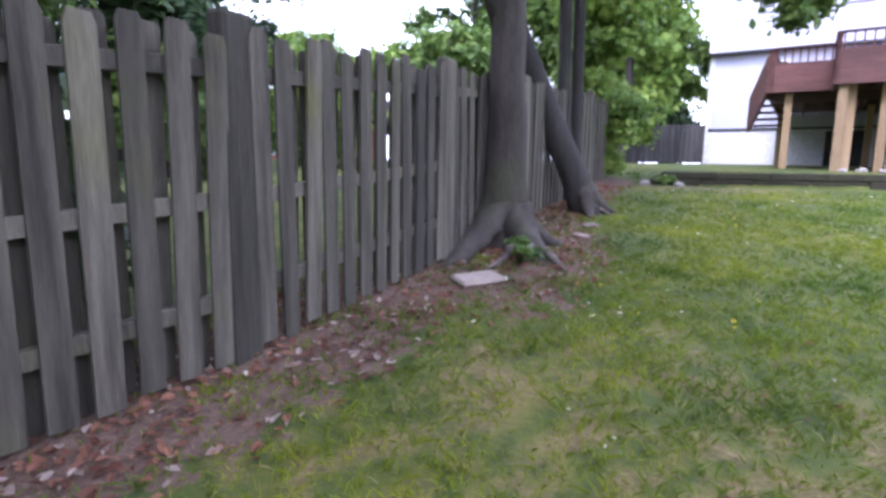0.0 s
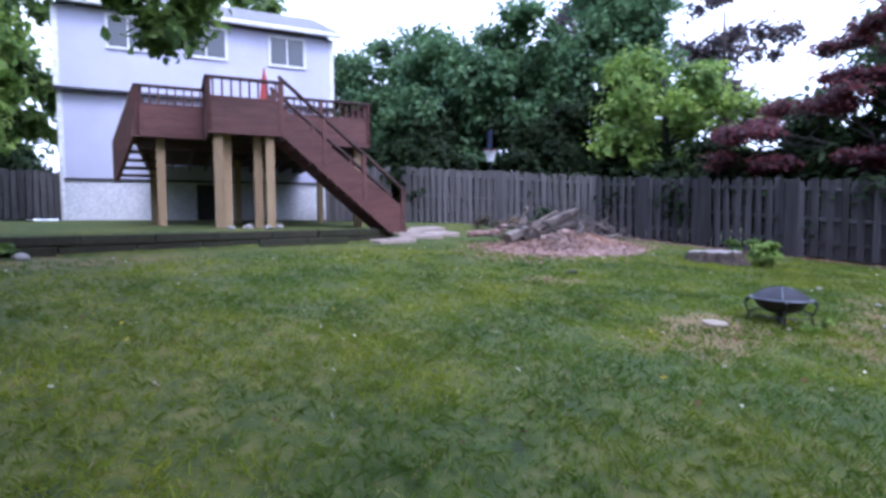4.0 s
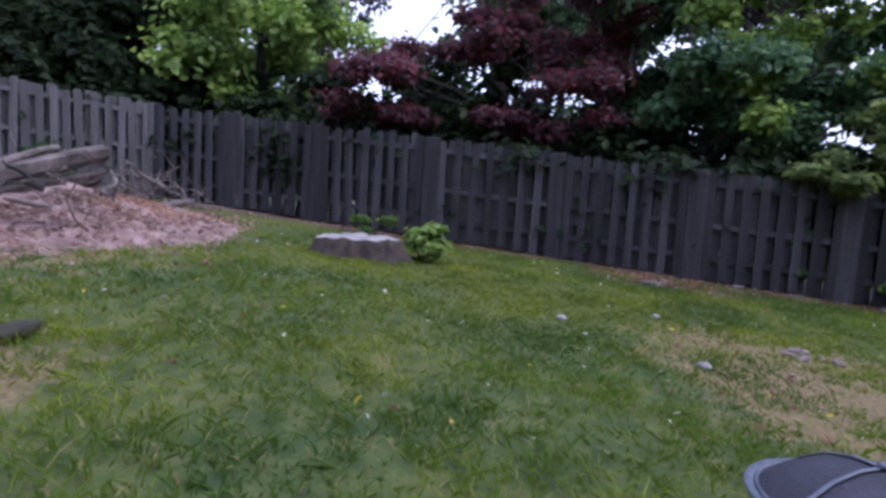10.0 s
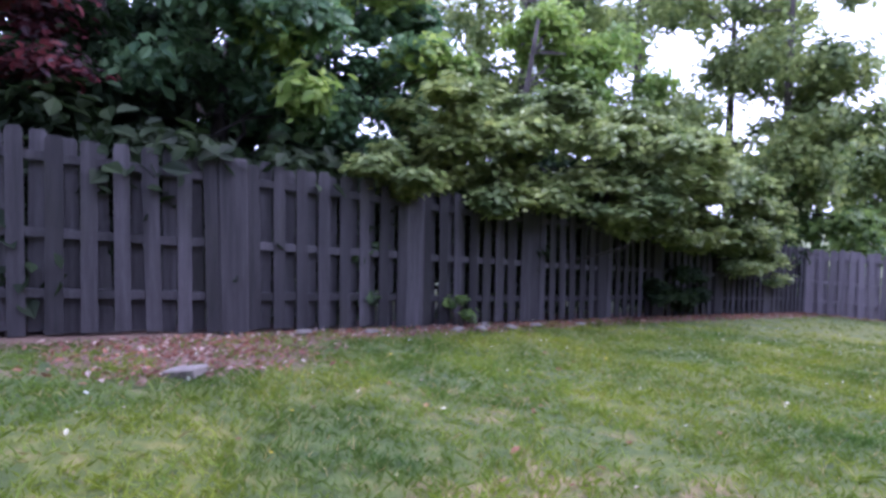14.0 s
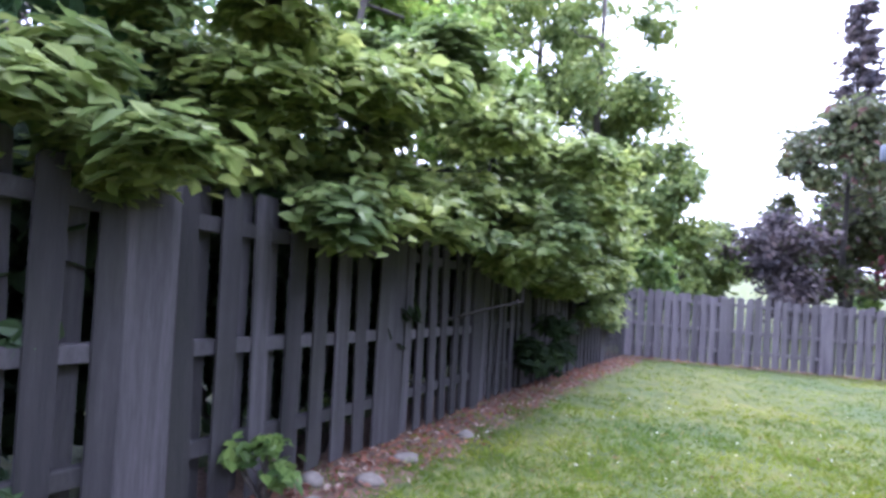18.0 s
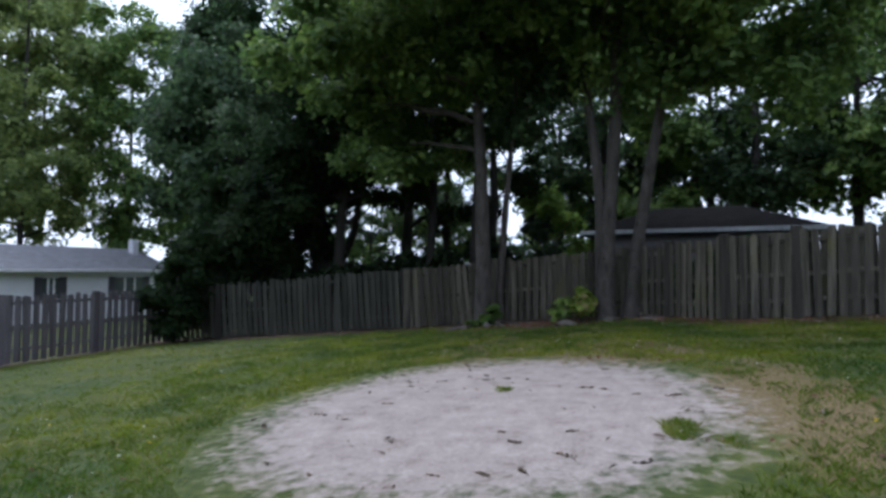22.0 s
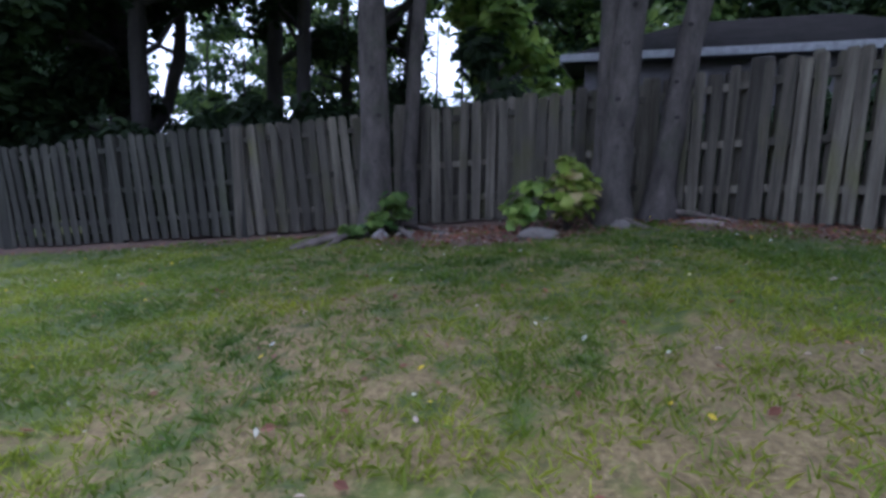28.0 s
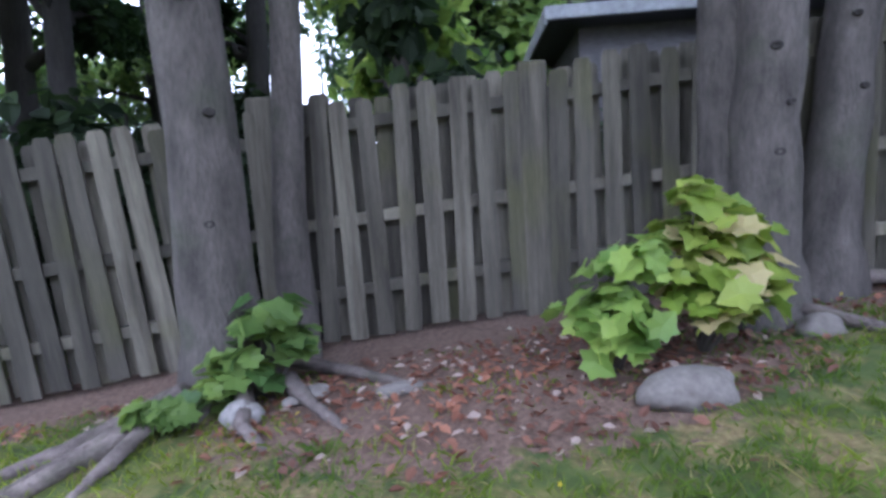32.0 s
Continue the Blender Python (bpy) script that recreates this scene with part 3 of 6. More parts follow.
def fence_run(name, line, height, pitch, width, material, label, post_width=0.24, section=2.44, side=1, base=gzf, post_lift=0.06, seed=1, lean=0.0):
    """Posts, three rails a section and boards fixed by turns to both faces."""
    r = random.Random(seed)
    fence = thing(name, label, "fence")
    boards = [picket_mesh("picket", material, width, seed * 10 + k) for k in range(6)]
    bm = boxm((-post_width / 2, -0.06, -0.1), (post_width / 2, 0.06, 1.0), 0.012)
    post = finish("post", bm, material)
    rail = finish("rail", boxm((0, -0.034, -0.045), (1, 0.034, 0.045), 0.004), material)
    marks = []
    for (ax, ay), (bx, by) in zip(line, line[1:]):
        n = max(1, round(math.hypot(bx - ax, by - ay) / section))
        marks += [(ax + (bx - ax) * k / n, ay + (by - ay) * k / n) for k in range(n)]
    marks.append(line[-1])
    for x, y in marks:
        ob = part("post", post, None, fence)
        k = min(range(len(marks)), key=lambda q: abs(marks[q][0] - x) + abs(marks[q][1] - y))
        a, b = marks[max(k - 1, 0)], marks[min(k + 1, len(marks) - 1)]
        ob.matrix_basis = Matrix.Translation((x, y, base(x, y) - 0.03)) @ Euler((r.uniform(-0.01, 0.01), r.uniform(-0.012, 0.012), math.atan2(b[1] - a[1], b[0] - a[0]))).to_matrix().to_4x4() @ Matrix.Diagonal((1, 1, height + post_lift + r.uniform(0, 0.05), 1))
    for (ax, ay), (bx, by) in zip(marks, marks[1:]):
        length, turn = math.hypot(bx - ax, by - ay), math.atan2(by - ay, bx - ax)
        za, zb = base(ax, ay), base(bx, by)
        tilt = -math.atan2(zb - za, length)
        for h in (0.22, 0.52, 0.9):
            ob = part("rail", rail, None, fence)
            ob.matrix_basis = Matrix.Translation((ax, ay, za + h * height + r.uniform(-0.012, 0.012))) @ Euler((0, tilt, turn)).to_matrix().to_4x4() @ Matrix.Diagonal((math.hypot(length, zb - za), 1, 1, 1))
        clear = length - post_width
        count = max(2, round(clear / (pitch / 2)))
        for k in range(count):
            f = (post_width / 2 + clear * (k + 0.5) / count) / length
            x, y = ax + (bx - ax) * f, ay + (by - ay) * f
            off = 0.046 * (side if k % 2 else -side)
            ob = part("picket", r.choice(boards), None, fence)
            ob.matrix_basis = (Matrix.Translation((x - math.sin(turn) * off, y + math.cos(turn) * off, za + (zb - za) * f + 0.04 + r.uniform(-0.02, 0.02)))
                               @ Euler((r.uniform(-0.012, 0.012), r.gauss(lean, 0.012), turn + r.uniform(-0.03, 0.03))).to_matrix().to_4x4()
                               @ Matrix.Diagonal((r.uniform(0.93, 1.05), 1, height * r.uniform(0.975, 1.02), 1)))
    return fence


fence_run("fence", WEST[3:], 1.82, 0.204, 0.134, FENCE, "weathered grey picket fence with mossy boards under the trees", 0.22, 2.3, 1, seed=3, post_lift=0.12)
fence_run("fence", WEST[2:4], 1.78, 0.204, 0.134, FENCE, "leaning grey picket fence with mossy boards beside the forked roots", 0.22, 2.8, 1, seed=12, post_lift=0.06, lean=-0.08)
fence_run("fence", WEST[:3], 1.82, 0.204, 0.134, FENCE_D, "mossy dark picket fence with the wood's shade in its colour", 0.22, 2.4, 1, seed=4, post_lift=0.08, lean=-0.07)
fence_run("fence", EAST, 1.88, 0.285, 0.145, FENCE_E, "weathered grey-purple picket fence toned down for the shade of overhanging leaves", 0.3, 2.44, 1, seed=5)
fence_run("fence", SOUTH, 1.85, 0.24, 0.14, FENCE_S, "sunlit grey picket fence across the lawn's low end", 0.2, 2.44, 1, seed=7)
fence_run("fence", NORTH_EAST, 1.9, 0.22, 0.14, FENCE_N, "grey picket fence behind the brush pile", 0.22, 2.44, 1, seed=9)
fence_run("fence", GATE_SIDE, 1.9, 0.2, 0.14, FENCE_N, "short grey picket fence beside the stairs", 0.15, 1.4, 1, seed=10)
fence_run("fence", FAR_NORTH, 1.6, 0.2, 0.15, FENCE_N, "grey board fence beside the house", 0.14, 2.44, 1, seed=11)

gate = thing("gate", "grey wooden picket gate standing open beside the stairs", "gate")
gate.matrix_world = Matrix.Translation((15.3, 17.62, gzf(15.3, 17.62))) @ Matrix.Rotation(radians(48), 4, "Z")
for k in range(6):
    part("board", boxm((k * 0.143, -0.012, 0.06), (k * 0.143 + 0.138, 0.012, 1.8 - 0.02 * (k % 3)), 0.004), FENCE_N, gate)
for z in (0.35, 1.5):
    part("rail", boxm((0.02, 0.014, z), (0.84, 0.05, z + 0.09), 0.004), FENCE_N, gate)

# ---- trees ----
def leaf_mesh(name, points, size, material, up=0.35, seed=0, out=None, lobed=False):
    """One small folded leaf at each point, turned up and outwards from its bough."""
    r = np.random.default_rng(seed + 100)
    n = len(points)
    normal = r.standard_normal((n, 3)) * (1.0 if out is None else 0.6) + [0, 0, up * 2]
    if out is not None:
        normal += np.asarray(out) * 1.0
    normal /= np.linalg.norm(normal, axis=1)[:, None]
    a = np.cross(normal, r.standard_normal((n, 3)))
    a /= np.linalg.norm(a, axis=1)[:, None] + 1e-9
    b = np.cross(normal, a)
    s = size * r.uniform(0.6, 1.35, (n, 1))
    p = np.asarray(points)
    if lobed:
        m, rim = 14, []
        for q in range(m):
            w, k = 2 * np.pi * q / m, (1.0, 0.66, 0.9, 0.62, 0.84, 0.6, 0.72)[min(q, m - q) % 7]
            rim.append(p + (a * math.cos(w) + b * math.sin(w)) * s * 0.62 * k + normal * s * (0.1 * abs(math.sin(w)) - 0.12 * max(math.cos(w), 0)))
        verts = np.stack([p] + rim, 1).reshape(-1, 3)
        k = np.arange(n)[:, None] * (m + 1)
        faces = np.stack([k + [0, q + 1, (q + 1) % m + 1] for q in range(m)], 1).reshape(-1, 3)
        return link_mesh(name, verts, faces, material)
    verts = np.stack([p - a * s * 0.6, p - a * s * 0.1 + b * s * 0.36 + normal * s * 0.1, p + a * s * 0.3 + b * s * 0.26 + normal * s * 0.06, p + a * s * 0.62 - normal * s * 0.1,
                      p + a * s * 0.3 - b * s * 0.26 + normal * s * 0.06, p - a * s * 0.1 - b * s * 0.36 + normal * s * 0.1], 1).reshape(-1, 3)
    k = np.arange(n)[:, None] * 6
    faces = np.stack([k + [0, 1, 2, 3], k + [0, 3, 4, 5]], 1).reshape(-1, 4)
    return link_mesh(name, verts, faces, material)


def clumps(masses, seed, flat=0.75):
    """Leaf points in clumps on the upper shells of boughs. masses: (centre, radii, clumps, leaves a clump, clump radius)."""
    r = np.random.default_rng(seed)
    points, centres, outs = [], [], []
    for c, rad, n, each, cr in masses:
        c, rad = np.asarray(c, float), np.asarray(rad, float)
        count = max(3, n // 6)
        d = r.standard_normal((count, 3))
        d /= np.linalg.norm(d, axis=1)[:, None]
        bough = c + d * rad * 0.92 * r.uniform(0.35, 1.0, (count, 1)) ** 0.6
        size_b = np.clip(rad.min() * 0.42, cr * 0.7, 1.5) * r.uniform(0.7, 1.25, (count, 1))
        pick = np.arange(n) % count
        e = r.standard_normal((n, 3)) + [0, 0, 0.5]
        e /= np.linalg.norm(e, axis=1)[:, None]
        q = bough[pick] + e * size_b[pick] * [1, 1, flat] * r.uniform(0.6, 1.0, (n, 1))
        centres.append(q)
        size = cr * r.uniform(0.5, 1.2, (n, 1, 1))
        p = q[:, None] + r.standard_normal((n, each, 3)) * size * [1, 1, flat] * 0.5
        o = p - bough[pick][:, None]
        o /= np.linalg.norm(o, axis=2)[:, :, None] + 1e-9
        points.append(p.reshape(-1, 3))
        outs.append(o.reshape(-1, 3))
    return np.concatenate(points), np.concatenate(centres), np.concatenate(outs)


def bend(a, b, sag=0.0, n=7, wild=0.04, r=None):
    a, b = np.asarray(a, float), np.asarray(b, float)
    k = np.linspace(0, 1, n)[:, None]
    p = a + (b - a) * k
    p[:, 2] += sag * np.sin(np.pi * k[:, 0])
    p[1:-1] += (r or RNG).standard_normal((n - 2, 3)) * wild * np.linalg.norm(b - a) * [1, 1, 0.3]
    return p


def tree(name, base, trunks, masses, leaf, size, bark, label, seed, limbs=10, sides=10, up=0.35, category="tree", flat=0.75, group=""):
    """trunks: lists of (x, y, z, radius) from the ground up. Limbs run from the trunks to the leaf clumps."""
    r = np.random.default_rng(seed)
    t = thing(name, label, category, group, at=base)
    base = np.asarray(base, float)
    tips = []
    for k, line in enumerate(trunks):
        line = np.asarray(line, float)
        steps = np.linspace(0, len(line) - 1, max(9, 3 * len(line)))
        p = np.stack([np.interp(steps, range(len(line)), line[:, i]) for i in range(4)], 1)
        p[1:-1, :2] += r.standard_normal((len(p) - 2, 2)) * 0.05 * p[1:-1, 3:4]
        if k == 0:
            p = np.r_[[[p[0, 0], p[0, 1], p[0, 2] - 0.12, p[0, 3] * 1.3]], p]
        v, f = tube(p[:, :3] - base, p[:, 3], sides + 4, 0.02)
        part("trunk", link_mesh("trunk", v, f, bark, True), None, t)
        tips.append(p)
    pts, centres, outs = clumps(masses, seed, flat)
    for c in centres[r.permutation(len(centres))[:limbs]]:
        p = tips[r.integers(len(tips))]
        high = p[np.clip(np.searchsorted(p[:, 2], c[2] - 1.2), 0, len(p) - 1)]
        if np.linalg.norm(high[:3] - c) > 4.6:
            continue
        q = bend(high[:3], c, 0.1, 6, 0.05, r)
        v, f = tube(q - base, np.linspace(max(high[3] * 0.45, 0.015), 0.012, 6), 5)
        part("branch", link_mesh("branch", v, f, bark, True), None, t)
    part("crown", leaf_mesh("crown", pts - base, size, leaf, up, seed, outs), None, t)
    return t


def at(x, y, dz=0.0):
    return (x, y, gzf(x, y) + dz)


g = gzf
NORTH_WEST = Vector((1.1, 0.5, 0.04))


def moved(*things):
    """Carry things laid out round the house's own corner of the plan over to their place."""
    for ob in things:
        ob.location += NORTH_WEST


# by the west fence, north end
moved(tree("tree", at(-0.6, 5.4), [[(-0.6, 5.4, g(-0.6, 5.4), 0.36), (-0.62, 5.4, g(-0.6, 5.4) + 0.5, 0.25), (-0.62, 5.4, 2.6, 0.2), (-0.72, 5.42, 4.2, 0.19), (-1.0, 5.6, 6.5, 0.15), (-1.1, 5.8, 9.0, 0.08)],
                           [(-0.66, 5.4, 3.2, 0.13), (-1.1, 5.3, 4.4, 0.11), (-1.8, 5.1, 6.2, 0.08)], [(-0.95, 5.55, 6.2, 0.07), (1.0, 7.4, 7.5, 0.05), (2.6, 9.2, 7.0, 0.035), (4.0, 10.9, 5.3, 0.015)]],
     [((-0.6, 6.0, 8.2), (3.2, 3.4, 2.6), 90, 90, 0.75), ((4.0, 10.9, 4.95), (1.2, 1.0, 0.55), 26, 70, 0.36), ((2.4, 9.0, 6.0), (1.0, 1.2, 0.6), 22, 70, 0.4)], LEAF_MID, 0.15, BARK_NW, "large dark mossy tree with spreading roots beside the picket fence", 21, 26))
moved(tree("tree", at(0.4, 7.8), [[(0.42, 7.8, g(0.4, 7.8), 0.24), (0.2, 7.8, g(0.4, 7.8) + 0.5, 0.21), (-0.5, 7.7, 3.2, 0.17), (-1.4, 7.6, 5.3, 0.13), (-2.2, 7.5, 7.5, 0.08)]],
     [((-2.0, 7.6, 8.0), (2.2, 2.2, 1.8), 40, 80, 0.7)], LEAF_MID, 0.15, BARK_DARK, "leaning dark tree trunk with broken roots", 22, 10))
moved(tree("tree", at(0.05, 9.0), [[(0.1, 9.0, g(0.05, 9.0), 0.14), (0.0, 9.0, 3.0, 0.11), (-0.05, 9.0, 5.4, 0.1), (-0.1, 9.2, 9.0, 0.06)], [(0.25, 9.2, g(0.2, 9.0), 0.13), (0.22, 9.2, 3.0, 0.1), (0.2, 9.1, 5.4, 0.09), (0.6, 9.4, 9.0, 0.05)]],
     [((0.3, 9.4, 8.0), (2.2, 2.0, 2.2), 50, 90, 0.7)], LEAF_MID, 0.15, BARK_DARK, "pair of slim dark trunks behind the leaning tree", 23, 12))
moved(tree("tree", at(0.4, 13.6), [[(0.4, 13.6, g(0.4, 13.6), 0.09), (0.5, 13.6, 3.0, 0.07), (0.7, 13.4, 6.0, 0.03)]],
     [((0.9, 13.2, 4.4), (1.1, 1.1, 2.4), 75, 90, 0.5), ((1.0, 13.2, 2.2), (0.6, 0.6, 0.7), 14, 80, 0.35), ((0.2, 13.4, 6.6), (1.5, 1.4, 1.3), 40, 80, 0.5)], LEAF_LIGHT, 0.15, BARK, "young yellow-green maple at the end of the fence", 24, 12))

# behind the house and to its sides
def wood(x, y, height, radius, leaf, size, label, seed, low=0.25, n=90, each=80, name="tree", bark=BARK_DARK, r0=0.2, clump=0.8, limbs=8):
    z = gzf(x, y)
    c = z + height * (low + (1 - low) / 2)
    return tree(name, (x, y, z), [[(x, y, z, r0), (x + 0.1, y, z + height * 0.35, r0 * 0.75), (x, y + 0.1, z + height * 0.85, r0 * 0.3)]],
                [((x, y, c), (radius, radius, height * (1 - low) / 2), n, each, clump)], leaf, size * 1.45, bark, label, seed, limbs)


moved(wood(1.5, 29.0, 13.0, 4.2, LEAF_MID, 0.2, "tall green tree behind the far fence", 31, 0.05, 190, 90))
moved(wood(2.4, 21.5, 8.6, 2.0, LEAF_LIGHT, 0.15, "green tree behind the end of the timber wall", 131, 0.06, 130, 90, clump=0.55))
moved(wood(4.5, 34.0, 15.0, 4.5, LEAF_MID, 0.22, "tall green tree behind the house", 32, 0.05, 190, 90))
moved(wood(3.4, 28.5, 11.0, 2.4, LEAF_MID, 0.18, "green tree behind the far fence", 132, 0.05, 130, 90, clump=0.6))
moved(wood(-4.0, 25.0, 13.0, 4.0, LEAF_MID, 0.2, "leafy tree beyond the west fence", 33, 0.05, 180, 90))
for k, (x, y, h, rad) in enumerate(((-6.4, 14.0, 3.4, 1.7), (-3.6, 17.6, 4.6, 1.8), (-9.5, 18.6, 4.6, 2.2), (-8.5, 10.2, 2.6, 1.5))):
    moved(wood(x, y, h, rad, LEAF_MID if k % 2 else LEAF_LIGHT, 0.15, "leafy young tree beyond the west fence", 133 + k, 0.05, 90, 80, clump=0.5))
moved(wood(17.5, 33.0, 13.5, 3.6, LEAF_MID, 0.28, "leafy tree rising behind the house", 34, 0.15, 90, 80))
for k, (x, y, h, rad) in enumerate(((18.6, 24.0, 8.6, 2.8), (20.6, 19.6, 8.4, 2.9), (22.6, 17.0, 9.6, 2.8), (24.0, 13.6, 10.2, 2.6), (22.2, 22.5, 9.2, 3.2))):
    wood(x, y, h, rad, LEAF_COOL, 0.15, "dense dark-green tree behind the north-east fence", 40 + k, 0.04, 190, 100, clump=0.75)
wood(21.9, 10.4, 6.6, 2.3, LEAF_LIGHT, 0.13, "bushy light-green tree behind the fence", 46, 0.06, 150, 100, clump=0.5)
wood(40.0, 22.0, 18.0, 4.2, LEAF_HAZY_PURPLE, 0.2, "sparse tall pine far behind", 47, 0.3, 90, 70, clump=0.8)
wood(40.0, 13.5, 15.5, 4.0, LEAF_HAZY_PURPLE, 0.2, "sparse tall pine far behind", 48, 0.3, 80, 70, clump=0.8)
# red maple and the trees along the east fence
tree("tree", at(19.7, 4.6), [[(19.7, 4.6, g(19.7, 4.6), 0.16), (19.6, 4.5, 2.0, 0.12), (19.3, 4.2, 3.6, 0.06)], [(19.7, 4.6, 1.6, 0.1), (19.9, 5.6, 3.2, 0.06), (19.6, 6.6, 4.4, 0.03)], [(19.7, 4.5, 1.6, 0.1), (19.6, 3.4, 3.4, 0.06)]],
     [((19.4, 5.2, 3.3), (1.4, 2.6, 0.5), 54, 80, 0.36), ((19.3, 6.6, 4.1), (1.4, 1.5, 0.5), 40, 80, 0.36), ((19.3, 3.2, 4.2), (1.5, 1.7, 0.55), 50, 80, 0.38), ((19.5, 5.2, 5.0), (1.6, 2.0, 0.55), 56, 80, 0.38), ((19.4, 3.0, 5.6), (1.5, 1.6, 0.55), 50, 80, 0.38),
      ((19.5, 4.4, 6.4), (1.5, 1.8, 0.32), 46, 80, 0.38), ((19.5, 3.4, 7.2), (1.4, 1.4, 0.35), 40, 80, 0.36), ((18.9, 3.6, 3.4), (0.8, 1.4, 0.3), 24, 80, 0.34), ((19.2, 7.6, 3.5), (0.8, 0.8, 0.25), 14, 70, 0.3)], LEAF_RED, 0.1, BARK_DARK, "dark red Japanese maple leaning over the fence", 51, 34, up=0.8, flat=0.5)
tree("tree", at(19.4, 0.2), [[(19.4, 0.2, g(19.4, 0.2), 0.15), (19.4, 0.1, 3.2, 0.12), (19.2, -0.4, 6.5, 0.06)], [(19.2, -0.6, g(19.2, -0.6), 0.13), (19.1, -0.9, 3.2, 0.1), (19.5, -1.8, 6.2, 0.05)], [(19.5, 1.0, g(19.4, 0.2), 0.09), (19.5, 1.3, 3.2, 0.07), (19.4, 1.8, 5.2, 0.04)]],
     [((19.4, 0.2, 6.9), (2.2, 2.8, 2.0), 105, 100, 0.48), ((18.6, -0.2, 4.2), (1.2, 2.2, 1.2), 48, 90, 0.42), ((18.2, -2.6, 4.4), (1.2, 1.5, 1.1), 40, 90, 0.4), ((17.8, -1.6, 3.3), (0.7, 1.3, 0.7), 36, 90, 0.34), ((20.6, 0.4, 5.2), (1.6, 3.0, 1.4), 40, 80, 0.45)], LEAF_COOL, 0.15, BARK_DARK, "many-stemmed green tree close behind the east fence", 52, 26)
tree("tree", at(18.9, -1.4), [[(18.9, -1.4, g(18.9, -1.4), 0.08), (18.6, -1.5, 3.5, 0.05), (18.4, -1.2, 5.6, 0.03)]],
     [((18.3, -1.0, 5.6), (1.3, 2.0, 1.4), 60, 90, 0.4), ((17.3, -2.2, 4.2), (0.6, 0.8, 0.5), 12, 80, 0.3), ((18.6, 1.2, 7.4), (1.4, 1.6, 1.2), 44, 90, 0.42), ((17.6, 0.2, 3.9), (0.5, 0.9, 0.5), 16, 80, 0.3)], LEAF_LIGHT, 0.15, BARK, "light-green maple sapling by the east fence", 53, 10)
wood(28.0, -5.0, 13.0, 3.4, LEAF_HAZY_PURPLE, 0.2, "dark purple-leaved tree beyond the fence", 54, 0.2, 110, 80)
wood(25.5, 2.0, 10.0, 3.4, LEAF_DARK, 0.2, "dark tree behind the red maple", 55, 0.1, 100, 80)
# Near-black leaves carry the shade behind the fence.
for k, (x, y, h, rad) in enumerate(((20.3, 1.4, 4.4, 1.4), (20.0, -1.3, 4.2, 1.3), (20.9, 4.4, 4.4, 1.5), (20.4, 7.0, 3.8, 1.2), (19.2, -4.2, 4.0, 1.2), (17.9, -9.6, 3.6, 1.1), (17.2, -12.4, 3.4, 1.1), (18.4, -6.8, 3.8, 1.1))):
    wood(x, y, h, rad, LEAF_SHADED_DEEP, 0.13, "dark leafy bush in the shade behind the fence", 255 + k, 0.1, 70, 80, clump=0.45, r0=0.06)
wood(22.6, 6.2, 5.6, 2.0, LEAF_DARK, 0.16, "low dark tree behind the red maple", 155, 0.1, 70, 80, clump=0.55)
# the overgrown bush along the fence and what stands behind it
tree("bush", at(16.4, -6.4), [[(16.5, -6.0, g(16.5, -6.0), 0.06), (16.3, -6.2, 2.0, 0.05), (15.9, -6.6, 3.2, 0.03)], [(16.4, -9.0, g(16.4, -9.0), 0.06), (16.0, -9.2, 2.0, 0.05), (15.4, -9.6, 3.2, 0.03)], [(16.9, -3.6, g(16.9, -3.6), 0.06), (16.8, -3.6, 2.2, 0.05), (16.4, -3.6, 3.6, 0.03)]],
     [((16.2, -4.4, 3.1), (1.0, 1.9, 1.05), 130, 110, 0.3), ((15.75, -7.2, 3.0), (1.3, 2.2, 1.3), 170, 110, 0.3), ((15.2, -10.2, 2.5), (1.3, 1.9, 1.3), 130, 110, 0.32), ((16.7, -2.4, 3.2), (0.9, 1.4, 0.8), 80, 100, 0.3), ((14.7, -12.8, 1.6), (0.9, 1.4, 1.4), 80, 100, 0.34),
      ((15.95, -3.3, 2.15), (0.35, 1.5, 0.4), 60, 90, 0.24), ((15.5, -5.8, 2.0), (0.5, 1.6, 0.5), 90, 90, 0.26), ((15.0, -8.2, 1.75), (0.55, 1.6, 0.6), 100, 90, 0.28), ((14.6, -10.6, 1.4), (0.5, 1.4, 0.7), 80, 90, 0.28), ((16.55, -0.9, 2.55), (0.4, 1.0, 0.4), 40, 80, 0.24), ((15.1, -6.6, 2.9), (0.9, 2.4, 0.8), 120, 90, 0.3)], LEAF_GREY, 0.115, BARK_DARK, "overgrown bush spilling over the fence with layered leaves", 56, 24, up=1.1, category="bush", flat=0.45)
tree("tree", at(18.6, -6.4), [[(18.6, -6.4, g(18.6, -6.4), 0.12), (18.4, -6.4, 3.5, 0.09), (18.0, -6.6, 6.4, 0.04)]],
     [((17.3, -9.0, 5.0), (1.4, 1.6, 1.2), 40, 100, 0.38), ((18.2, -8.4, 6.6), (1.3, 1.5, 1.2), 44, 90, 0.45)], LEAF_LIGHT, 0.15, BARK, "light-green tree behind the overgrown bush", 57, 14)
for k, (x, y, h, rad) in enumerate(((21.0, -10.8, 15.0, 3.0), (19.0, -15.0, 17.0, 3.4), (14.9, -17.8, 13.5, 2.5), (24.5, -13.0, 18.0, 3.8), (17.2, -20.0, 17.5, 3.2))):
    wood(x, y, h, rad, LEAF_GREY, 0.13, "tall airy grey-green tree behind the fence corner", 58 + 100 * k, 0.12, 135, 90, bark=BARK, clump=0.7, limbs=16)
